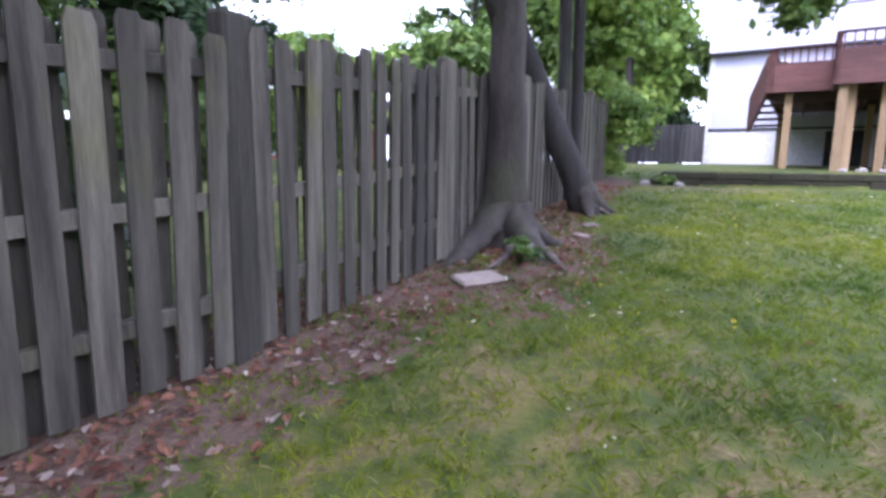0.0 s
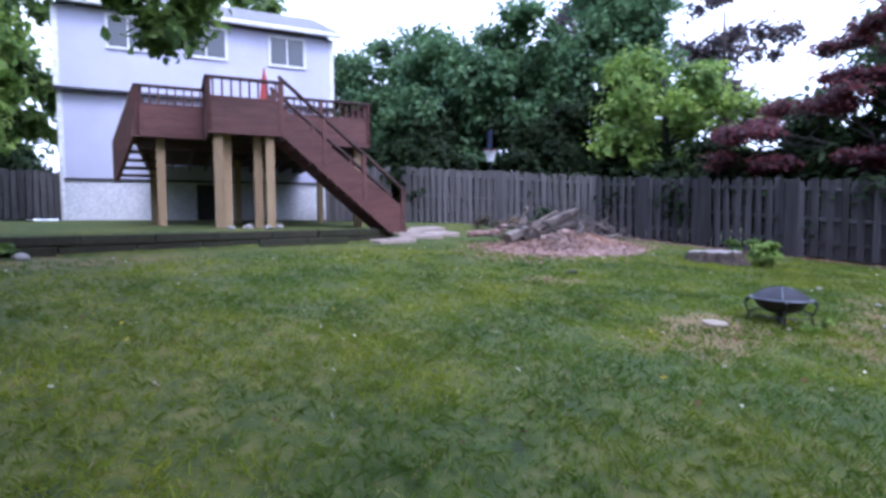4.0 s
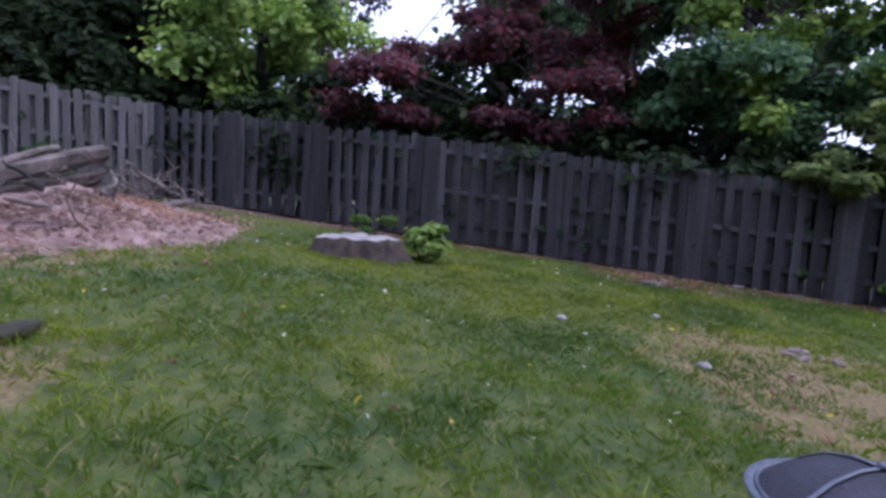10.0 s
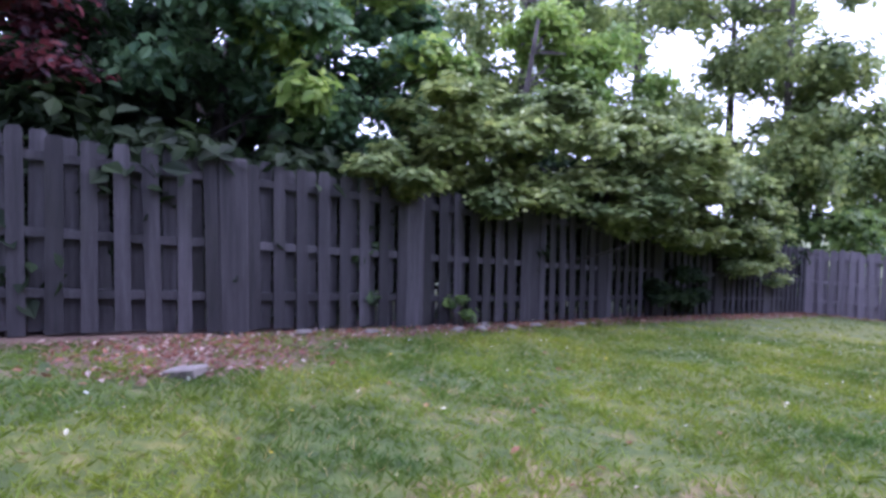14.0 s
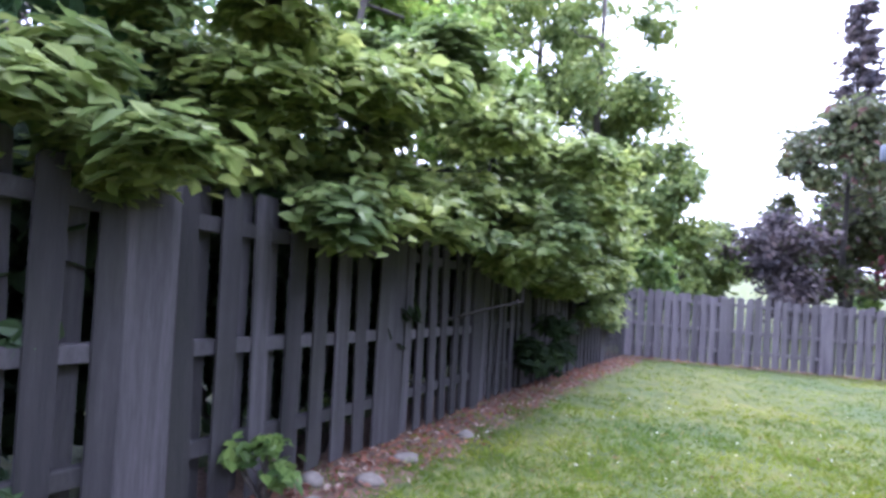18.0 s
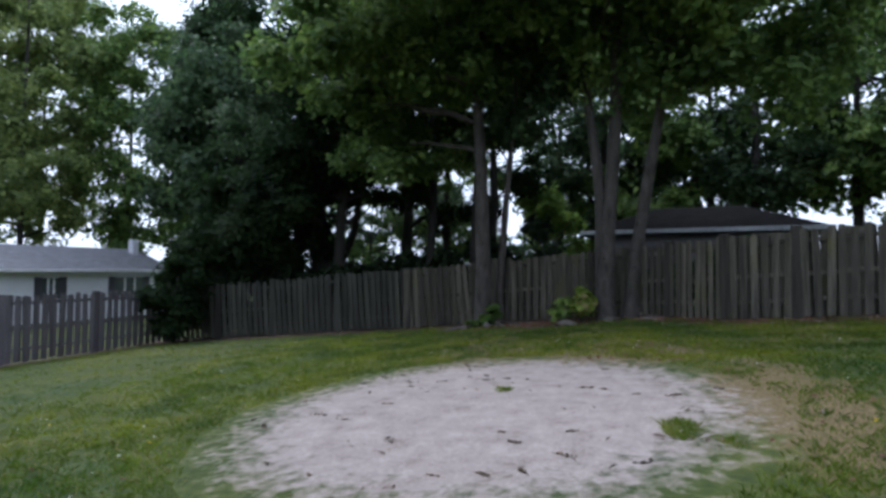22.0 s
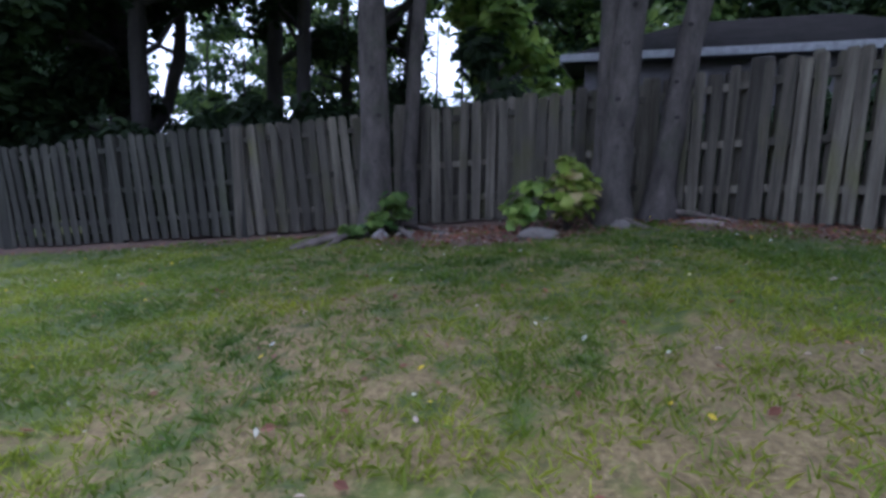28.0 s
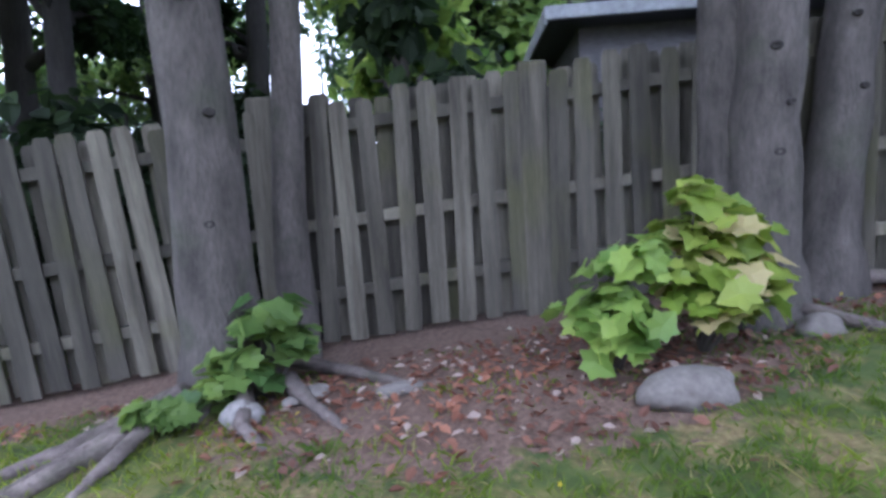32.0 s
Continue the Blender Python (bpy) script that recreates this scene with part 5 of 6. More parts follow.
for side, y in (("stringer", -10.3), ("stringer", -9.2)):
    bm = bmesh.new()
    prof = [(S0, ZT + 0.35), (S1, ZB + 0.5), (S1 + 0.1, ZB - 0.1), (S1 - 0.35, ZB - 0.1), (S0, ZT - 0.3)]
    a = [bm.verts.new((x, y - 0.025, z)) for x, z in prof]
    b = [bm.verts.new((x, y + 0.025, z)) for x, z in prof]
    bm.faces.new(a), bm.faces.new(b)
    for k in range(5):
        bm.faces.new((a[k], a[(k + 1) % 5], b[(k + 1) % 5], b[k]))
    part(side, bm, DECK, deck)
    for f in (0.0, 0.33, 0.66, 1.0):
        x, z = S0 + (S1 - S0) * f, ZT + (ZB - ZT) * f
        part("rail_post", boxm((x - 0.045, y - 0.045, z - 0.1), (x + 0.045, y + 0.045, z + 0.95), 0.006), DECK, deck)
    m = Matrix.Translation((S0, y, ZT + 0.9)) @ Matrix.Rotation(math.atan2(ZT - ZB, S1 - S0), 4, "Y")
    part("hand_rail", boxm((-0.1, -0.06, 0), (math.hypot(S1 - S0, ZT - ZB) + 0.15, 0.06, 0.06), 0.01, m), DECK_DARK, deck, "dark hand rail")
for k in range(13):
    f = (k + 0.5) / 13
    x, z = S0 + (S1 - S0) * f, ZT + (ZB - ZT) * f
    part("tread", boxm((x - 0.15, -10.27, z - 0.02), (x + 0.13, -9.23, z + 0.02), 0.004), DECK, deck)

# low flight at the other end of the deck
bm = bmesh.new()
prof = [(2.70, -8.88, RT - 0.05), (2.1, -6.4, 3.95), (2.1, -6.4, 2.95), (2.2, -6.9, 2.95), (2.70, -8.88, 3.8)]
a = [bm.verts.new(p) for p in prof]
b = [bm.verts.new((x - 0.07, y - 0.02, z)) for x, y, z in prof]
bm.faces.new(a), bm.faces.new(b)
for k in range(5):
    bm.faces.new((a[k], a[(k + 1) % 5], b[(k + 1) % 5], b[k]))
part("stair_side", bm, DECK, deck)
for k in range(6):
    f = (k + 0.5) / 6
    part("tread", boxm((2.66 - 0.56 * f, -8.8 + 2.3 * f, 3.95 - 0.95 * f), (3.5 - 0.56 * f, -8.45 + 2.3 * f, 4.0 - 0.95 * f), 0.004), DECK, deck)

umbrella = thing("patio_umbrella", "closed red patio umbrella standing on the deck", "umbrella")
umbrella.matrix_world = HOUSE @ Matrix.Translation((5.5, -8.3, DZ)) @ Matrix.Scale(0.85, 4)
v, f = tube([(0, 0, 0), (0, 0, 1.9)], [0.025, 0.02], 8)
part("pole", link_mesh("pole", v, f, DARK_TRIM, True), None, umbrella)
v, f = lathe([(0.02, 0.45), (0.17, 0.5), (0.15, 0.9), (0.1, 1.4), (0.09, 1.6), (0.05, 1.75), (0.015, 1.95)], 12)
part("canopy", link_mesh("canopy", v, f, RED, True), None, umbrella)
v, f = lathe([(0.0, 0.0), (0.24, 0.0), (0.24, 0.06), (0.05, 0.1), (0.04, 0.2)], 16)
part("base", link_mesh("base", v, f, DARK_TRIM, True), None, umbrella)

wall = thing("retaining_wall", "low mossy wall of rotten dark timbers below the house", "wall")
for k in range(7):
    for row in range(2):
        x = 3.1 + k * 1.12 + (0.3 if row % 2 else 0)
        z = 1.42 + row * 0.17
        part("timber", boxm((x, 13.02 + RNG.uniform(-0.03, 0.03), z), (x + 1.11, 13.2, z + 0.165), 0.02), TIMBER, wall)
slab_walk = thing("paver_path", "pale stone pavers at the foot of the stair", "path")
for k, (x, y, w, d, a) in enumerate(((10.9, 12.8, 1.0, 0.7, -10), (12.0, 13.0, 1.1, 0.8, -25), (13.1, 13.4, 1.1, 0.8, -20), (12.3, 13.9, 1.0, 0.8, -15), (13.7, 14.4, 1.0, 0.9, -30), (11.3, 13.7, 0.8, 0.7, 5))):
    ob = part("slab", boxm((-w / 2, -d / 2, -0.08), (w / 2, d / 2, 0.05), 0.02), PAVER, slab_walk)
    ob.matrix_basis = pose(x, y, gzf(x, y) + 0.02, 3, -2, a)
for k, (x, y, s) in enumerate(((7.2, 13.4, 0.1), (7.6, 13.45, 0.12), (8.0, 13.4, 0.1), (8.3, 13.45, 0.11), (3.7, 12.7, 0.12), (3.0, 12.8, 0.13))):
    ob = tagged(new("rock", rock_mesh("rock", (s, s * 0.8, s * 0.6), STONE_W, 200 + k, 2)), "small pale rock at the foot of the deck posts", "rock")
    ob.location = at(x, y, s * 0.3)

# ---- other buildings ----
ranch = thing("house", "white single-storey house with a grey roof and dark shutters", "house")
ranch.matrix_world = Matrix.Translation((-5.0, -31.0, 0)) @ Matrix.Rotation(radians(172), 4, "Z")
RE, RR, RL, RW = 1.65, 2.95, 14.0, 6.6
part("wall", boxm((0, 0, -2.2), (RL, RW, RE)), SIDING_W, ranch)
bm = bmesh.new()
rp = [(-0.4, RW + 0.5, RE - 0.1), (RL + 0.4, RW + 0.5, RE - 0.1), (RL + 0.4, RW / 2, RR), (-0.4, RW / 2, RR), (RL + 0.4, -0.5, RE - 0.1), (-0.4, -0.5, RE - 0.1)]
vs = [bm.verts.new(p) for p in rp] + [bm.verts.new((p[0], p[1], p[2] + 0.14)) for p in rp]
for q in ((0, 1, 2, 3), (3, 2, 4, 5), (6, 7, 8, 9), (9, 8, 10, 11), (0, 1, 7, 6), (4, 5, 11, 10), (0, 3, 9, 6), (3, 5, 11, 9), (1, 2, 8, 7), (2, 4, 10, 8)):
    bm.faces.new([vs[i] for i in q])
part("roof", bm, ROOF, ranch)
for x in (0.0, RL - 0.02):
    bm = bmesh.new()
    a = [bm.verts.new((x + d, y, z)) for d in (0, 0.02) for y, z in ((0, RE), (RW / 2, RR - 0.05), (RW, RE))]
    bm.faces.new(a[:3]), bm.faces.new(a[3:])
    part("gable", bm, SIDING_W, ranch)
part("gutter", boxm((-0.4, -0.62, RE - 0.12), (RL + 0.4, -0.5, RE + 0.02), 0.01), TRIM, ranch)
for x0, x1 in ((1.6, 2.9), (6.2, 7.1), (10.4, 12.4)):
    w = part("window", boxm((x0, -0.04, 0.05), (x1, 0.02, 1.2)), GLASS, ranch)
    for xx in (x0 - 0.4, x1):
        part("shutter", boxm((xx, -0.07, 0.0), (xx + 0.4, -0.002, 1.25), 0.01), DARK_TRIM, w, "dark shutter")
    for k in range(1, 3):
        xm = x0 + (x1 - x0) * k / 3
        part("mullion", boxm((xm - 0.05, -0.06, 0.05), (xm + 0.05, 0.0, 1.2)), TRIM, w)
part("chimney", boxm((13.3, 2.2, 1.5), (13.75, 2.65, 3.7), 0.02), FOUND, ranch)

brick_house = thing("house", "red brick neighbour's house seen through the fence", "house")
brick_house.matrix_world = Matrix.Translation((-17.9, 20.0, 0)) @ Matrix.Rotation(radians(18), 4, "Z")
part("wall", boxm((0, 0, 0), (12, 8, 3.6)), BRICK, brick_house)
bm = bmesh.new()
rp = [(-0.4, -0.5, 3.55), (12.4, -0.5, 3.55), (12.4, 4, 4.9), (-0.4, 4, 4.9), (12.4, 8.5, 3.55), (-0.4, 8.5, 3.55)]
vs = [bm.verts.new(p) for p in rp] + [bm.verts.new((p[0], p[1], p[2] + 0.14)) for p in rp]
for q in ((0, 1, 2, 3), (3, 2, 4, 5), (6, 7, 8, 9), (9, 8, 10, 11), (0, 1, 7, 6), (4, 5, 11, 10), (0, 3, 9, 6), (3, 5, 11, 9), (1, 2, 8, 7), (2, 4, 10, 8)):
    bm.faces.new([vs[i] for i in q])
part("roof", bm, ROOF_DARK, brick_house)
for x0 in (2.0, 6.0, 9.5):
    pane_window(brick_house, x0, x0 + 1.2, 2.2, 3.5, -0.03, trim=0.03)

# shed close behind the west fence
SH0, SH1 = Vector((-5.15, -1.9)), Vector((-4.0, 4.45))
shed = thing("shed", "low grey shed with pale fascia behind the west fence", "shed")
turn_shed = math.atan2(SH1.y - SH0.y, SH1.x - SH0.x)
shed.matrix_world = Matrix.Translation((SH0.x, SH0.y, 0)) @ Matrix.Rotation(turn_shed, 4, "Z")
SL, SE, SD = (SH1 - SH0).length, 2.86, 4.4
part("wall", boxm((0.35, 0.35, -0.2), (SL - 0.35, SD - 0.35, SE - 0.06)), SHED_WALL, shed)
bm = bmesh.new()
rp = [(0, 0, SE), (SL, 0, SE), (SL, SD, SE), (0, SD, SE), (2.0, SD / 2, SE + 0.85), (SL - 2.0, SD / 2, SE + 0.85)]
vs = [bm.verts.new(p) for p in rp]
for q in ((0, 1, 5, 4), (1, 2, 5), (2, 3, 4, 5), (3, 0, 4), (3, 2, 1, 0)):
    bm.faces.new([vs[i] for i in q])
part("roof", bm, ROOF_DARK, shed)
for lo, hi in (((-0.03, -0.03, SE - 0.09), (SL + 0.03, -0.002, SE + 0.03)), ((-0.03, 0.0, SE - 0.13), (-0.002, SD, SE + 0.03)), ((SL + 0.002, 0.0, SE - 0.13), (SL + 0.03, SD, SE + 0.03))):
    part("fascia", boxm(lo, hi, 0.004), SHED_TRIM, shed, "pale fascia board")
part("soffit", boxm((0.0, 0.0, SE - 0.1), (SL, SD, SE - 0.065)), DARK_TRIM, shed)

# ---- pole and hoop ----
pole = thing("utility_pole", "weathered wooden utility pole with a grey transformer box", "pole", at=(4.7, -22.2, gzf(4.7, -22.2)))
v, f = tube([(0, 0, -0.2), (0, 0, 4), (-0.02, 0, 9.0)], [0.17, 0.15, 0.12], 12)
part("shaft", link_mesh("shaft", v, f, POLE, True), None, pole)
v, f = lathe([(0.0, 0.0), (0.2, 0.02), (0.22, 0.06), (0.22, 0.56), (0.2, 0.6), (0.0, 0.62)], 16)
part("transformer", link_mesh("transformer", v + [0.42, 0.05, 7.1], f, STEEL_RIM, True), None, pole)
part("bracket", boxm((0.1, -0.03, 7.3), (0.3, 0.05, 7.4)), STEEL_RIM, pole)

hoop = thing("basketball_hoop", "basketball hoop with a dark backboard and white net", "hoop", at=(18.3, 15.5, gzf(18.3, 15.5)))
hoop.scale = (0.92, 0.92, 0.92)
v, f = tube([(0.3, 0.2, 0), (0.3, 0.2, 3.0), (0.05, 0.05, 3.4)], [0.06, 0.06, 0.05], 8)
part("post", link_mesh("post", v, f, STEEL, True), None, hoop)
part("backboard", boxm((-0.6, -0.02, 2.75), (0.6, 0.02, 3.65), 0.01, Matrix.Rotation(radians(45), 4, "Z")), NAVY, hoop)
v, f = lathe([(0.235, 0.0), (0.25, 0.0), (0.25, 0.02), (0.235, 0.02), (0.235, 0.0)], 20)
part("rim", link_mesh("rim", v + [-0.2, -0.2, 2.85], f, RED, True), None, hoop)
v, f = lathe([(0.24, 0.0), (0.19, -0.15), (0.14, -0.35), (0.15, -0.42)], 12)
part("net", link_mesh("net", v + [-0.2, -0.2, 2.85], f, NET, True), None, hoop)

# ---- things on the lawn ----
PIT = (8.83, 4.28)
pit = thing("fire_pit", "round black steel fire pit with a domed mesh lid", "fire pit", at=at(*PIT))
pit.rotation_euler = (radians(1.5), radians(1), 0)
pit.scale = (0.8, 0.8, 0.88)
RIM = 0.3
v, f = lathe([(0.0, RIM - 0.17), (0.14, RIM - 0.16), (0.26, RIM - 0.1), (0.335, RIM - 0.01), (0.345, RIM), (0.33, RIM), (0.25, RIM - 0.085), (0.13, RIM - 0.145), (0.0, RIM - 0.155)], 40)
part("bowl", link_mesh("bowl", v, f, STEEL, True), None, pit)
v, f = lathe([(0.335, RIM - 0.005), (0.385, RIM + 0.004), (0.39, RIM + 0.012), (0.385, RIM + 0.02), (0.335, RIM + 0.012), (0.335, RIM - 0.005)], 40)
part("rim", link_mesh("rim", v, f, STEEL_RIM, True), None, pit, "grey rolled rim")
v, f = lathe([(0.345, RIM + 0.014), (0.29, RIM + 0.06), (0.2, RIM + 0.112), (0.1, RIM + 0.142), (0.0, RIM + 0.15)], 40)
lid = part("lid", link_mesh("lid", v, f, MESHSCREEN, True), None, pit, "sooty domed mesh lid with the sky's blue in its colour")
v, f = tube([(0.348 * math.cos(a), 0.348 * math.sin(a), RIM + 0.018) for a in np.linspace(0, 2 * math.pi, 41)], [0.008] * 41, 6)
part("lid_hoop", link_mesh("lid_hoop", v, f, STEEL_RIM, True), None, lid, "pale steel hoop")
for a in (0.25, 0.25 + math.pi / 2, 0.25 + math.pi, 0.25 + 1.5 * math.pi):
    p = [(math.cos(a) * r, math.sin(a) * r, RIM + h) for r, h in ((0.345, 0.02), (0.29, 0.067), (0.2, 0.119), (0.1, 0.149), (0.0, 0.157))]
    v, f = tube(p, [0.009] * 5, 6, flat=0.5)
    part("lid_strap", link_mesh("lid_strap", v, f, STEEL_RIM, True), None, lid, "pale steel strap")
v, f = lathe([(0.0, RIM + 0.172), (0.016, RIM + 0.17), (0.018, RIM + 0.16), (0.01, RIM + 0.148)], 10)
part("lid_knob", link_mesh("lid_knob", v, f, STEEL_RIM, True), None, lid)
for k in range(4):
    a = 0.35 + k * math.pi / 2
    c, q = math.cos(a), math.sin(a)
    p = [(c * r, q * r, z) for r, z in ((0.37, RIM + 0.005), (0.41, RIM - 0.02), (0.425, RIM - 0.07), (0.4, RIM - 0.14), (0.37, RIM - 0.19), (0.385, 0.05), (0.42, -0.03))]
    v, f = tube(p, [0.011] * 7, 7, flat=2.2)
    part("leg", link_mesh("leg", v, f, STEEL, True), None, pit)
    p = [(c * r, q * r, z) for r, z in ((0.385, RIM - 0.17), (0.28, RIM - 0.125), (0.2, RIM - 0.13))]
    v, f = tube(p, [0.008] * 3, 6)
    part("leg_brace", link_mesh("leg_brace", v, f, STEEL, True), None, pit)
v, f = tube([(0.375 * math.cos(a), 0.375 * math.sin(a), 0.11) for a in np.linspace(0, 2 * math.pi, 41)], [0.007] * 41, 6)
part("leg_ring", link_mesh("leg_ring", v, f, STEEL, True), None, pit)
v, f = lathe([(0.0, -0.03), (0.085, -0.03), (0.09, 0.0), (0.05, 0.03), (0.045, RIM - 0.17), (0.06, RIM - 0.155)], 16)
part("pedestal", link_mesh("pedestal", v, f, STEEL, True), None, pit, "black ash pedestal")


def disc(x, y, r, name, label, material, tilt=2, thick=0.035, seed=0):
    v, f = lathe([(0.0, 0.0), (r * 0.97, 0.0), (r, 0.01), (r, thick * 0.8), (r * 0.95, thick), (0.0, thick * 1.1)], 28)
    k = np.array([1 + 0.03 * noise.noise(Vector((a * 4, b * 4, seed))) for a, b, _ in v])
    v[:, :2] *= k[:, None]
    ob = tagged(new(name, link_mesh(name, v, f, material)), label, "stepping stone")
    ob.matrix_world = pose(x, y, gzf(x, y) + 0.012, tilt, -tilt, seed * 40)
    return ob


disc(8.03, 4.71, 0.125, "round_paver", "round white paver lying beside the fire pit", PALE, seed=1)
sunk = tagged(new("stone", rock_mesh("stone", (0.15, 0.12, 0.05), STONE_W, 2, 3)), "flat pale stone sunk in the grass", "stone")
sunk.location = at(10.9, -2.95, 0.012)
billet = thing("log_round", "short round of sawn log with a pale cut face", "log", at=at(10.17, -2.64, 0.02))
v, f = lathe([(0.15, -0.06), (0.152, 0.0), (0.143, 0.03), (0.146, 0.058), (0.138, 0.066)], 28)
part("bark", link_mesh("bark", v * [[1.0, 0.94, 1.0]], f, STUMP, True), None, billet)
v, f = lathe([(0.138, 0.066), (0.09, 0.07), (0.04, 0.067), (0.0, 0.07)], 28)
part("cut_face", link_mesh("cut_face", v * [[1.0, 0.94, 1.0]], f, PALE), None, billet, "pale sawn face")
for k, (x, y, s) in enumerate(((10.26, -2.16, 0.055), (10.38, -2.27, 0.065), (10.5, -2.2, 0.04))):
    ob = tagged(new("stone", rock_mesh("stone", (s, s * 0.8, s * 0.5), STONE_W, 20 + k, 2)), "small pale stone in bare soil", "stone")
    ob.location = at(x, y, s * 0.25)


def brick_piece(x, y, dz, a, size, label, material=BRICK):
    r = random.Random(int(a * 10) + 3)
    bm = boxm((-size[0] / 2, -size[1] / 2, 0), (size[0] / 2, size[1] / 2, size[2]), 0.012)
    for v in bm.verts:
        v.co += Vector((r.uniform(-0.012, 0.012), r.uniform(-0.01, 0.01), r.uniform(-0.008, 0.008)))
    ob = tagged(new("brick", finish("brick", bm, material)), label, "brick", "bricks on the lawn")
    ob.matrix_world = pose(x, y, gzf(x, y) + dz - 0.01, 9 * math.sin(a), 8 * math.cos(a), a)


for k, (x, y, dz, a, w) in enumerate(((12.0, 2.52, 0.0, 20, 0.16), (11.93, 2.42, 0.0, -30, 0.12), (12.02, 2.45, 0.045, 50, 0.14), (12.16, 2.32, 0.0, 80, 0.17), (11.85, 2.5, 0.0, 10, 0.09), (12.1, 2.44, 0, 140, 0.1), (11.9, 2.16, 0, 170, 0.13), (11.96, 2.28, 0.0, 110, 0.1))):
    brick_piece(x, y, dz * 0.7, a, (w * 0.75, 0.07, 0.04), "broken greyish-pink brick lying on bare soil", RUBBLE)
brick_piece(15.5, 2.38, 0.0, 25, (0.3, 0.16, 0.08), "loose grey block lying before the fence", STONE)
for k, (x, y) in enumerate(((12.9, 3.3), (10.4, 2.2), (11.2, 3.6), (9.6, 3.4), (12.2, 4.4))):
    ob = tagged(new("stone", rock_mesh("stone", (0.06, 0.05, 0.03), STONE_W, 30 + k, 2)), "pale stone lying in thin grass", "stone")
    ob.location = at(x, y, 0.012)

# stump and its shrub
STP = (14.5, 6.55)
stump = thing("tree_stump", "broad weathered tree stump with a pale cut top", "stump", at=at(*STP))
ang = np.arange(40) * 2 * np.pi / 40
wob = 1 + 0.12 * np.sin(ang * 3 + 1) + 0.08 * np.sin(ang * 7) + 0.05 * np.sin(ang * 13)
rings = []
for r, z in ((0.68, -0.1), (0.58, 0.03), (0.51, 0.13), (0.48, 0.235), (0.46, 0.24)):
    rings += [(r * w * math.cos(a), r * w * math.sin(a), z + (0.012 * math.sin(a * 5) + 0.014 * math.sin(a * 11 + 1)) * (z > 0.1)) for a, w in zip(ang, wob)]
faces = [(i * 40 + k, i * 40 + (k + 1) % 40, i * 40 + 40 + (k + 1) % 40, i * 40 + 40 + k) for i in range(4) for k in range(40)]
part("bark", link_mesh("bark", rings, faces, STUMP, True), None, stump)
top = [(0.47 * w * math.cos(a), 0.47 * w * math.sin(a), 0.242 + 0.012 * math.sin(a * 5) + 0.014 * math.sin(a * 11 + 1)) for a, w in zip(ang, wob)] + [(0, 0, 0.25)]
part("cut_top", link_mesh("cut_top", top, [(k, (k + 1) % 40, 40) for k in range(40)], CUTWOOD), None, stump, "pale cracked cut face")


def shrub(x, y, masses, leaf, size, label, seed, stems=8, up=0.8, name="shrub", lobed=False):
    z = gzf(x, y)
    t = thing(name, label, "shrub", at=(x, y, z))
    pts, centres, outs = clumps([((x + a, y + b, z + c), rad, n, each, cr) for (a, b, c), rad, n, each, cr in masses], seed, 0.6)
    r = np.random.default_rng(seed)
    pieces = [tube(bend((0, 0, -0.03), c - [x, y, z], 0.03, 5, 0.04, r), np.linspace(0.012, 0.004, 5), 5) for c in centres[r.permutation(len(centres))[:stems]]]
    for v, f in pieces:
        part("stem", link_mesh("stem", v, f, BARK, True), None, t)
    tagged(part("foliage", leaf_mesh("foliage", pts - [x, y, z], size, leaf, up, seed, outs, lobed), None, t), kind="stuff")
    return t


shrub(14.75, 5.75, [((0, 0, 0.24), (0.3, 0.3, 0.24), 95, 20, 0.09)], LEAF_LIGHT, 0.085, "small leafy yellow-green shrub growing beside the stump", 101)
shrub(17.2, 6.6, [((0, 0, 0.25), (0.3, 0.7, 0.2), 20, 12, 0.12)], LEAF_MID, 0.12, "green weeds along the fence behind the stump", 102)
shrub(8.75, 3.95, [((0, 0, 0.06), (0.2, 0.18, 0.07), 12, 10, 0.06)], LEAF_LIGHT, 0.06, "green weeds growing under the fire pit", 103)
shrub(-2.72, -1.9, [((0, 0.07, 0.52), (0.2, 0.22, 0.22), 48, 5, 0.17), ((0.06, 0.06, 0.36), (0.2, 0.22, 0.16), 26, 5, 0.16), ((0.0, 0.02, 0.82), (0.1, 0.14, 0.1), 8, 7, 0.08)], LEAF_LIME, 0.15, "young bush with broad lobed yellow-green leaves at the fence", 104, 14, lobed=True)
shrub(-2.66, -2.42, [((0, 0.06, 0.5), (0.14, 0.2, 0.14), 16, 5, 0.16), ((0.04, 0.04, 0.26), (0.18, 0.2, 0.18), 34, 5, 0.16)], LEAF_LIGHT, 0.14, "low green plant with lobed leaves beside the stone", 105, lobed=True)
shrub(-3.3, -4.3, [((0, 0, 0.46), (0.18, 0.26, 0.15), 22, 6, 0.12), ((0.1, -0.2, 0.2), (0.16, 0.2, 0.1), 10, 7, 0.1)], LEAF_MID, 0.16, "green broad-leaved plant at the foot of the tree", 106, lobed=True)
shrub(-3.02, -4.75, [((0, 0, 0.14), (0.16, 0.2, 0.1), 12, 7, 0.1)], LEAF_MID, 0.12, "low green plant among the roots", 107, lobed=True)
shrub(16.85, -0.55, [((0.0, 0.0, 0.3), (0.1, 0.35, 0.3), 24, 12, 0.1), ((0.0, 0.0, 1.1), (0.1, 0.25, 0.5), 24, 12, 0.1)], LEAF_DARK, 0.1, "dark ivy climbing the picket fence", 108, up=0.2, name="ivy")
shrub(16.3, -1.9, [((0.0, 0.0, 0.35), (0.15, 0.2, 0.3), 16, 12, 0.1)], LEAF_MID, 0.09, "tall weed before the picket fence", 109)
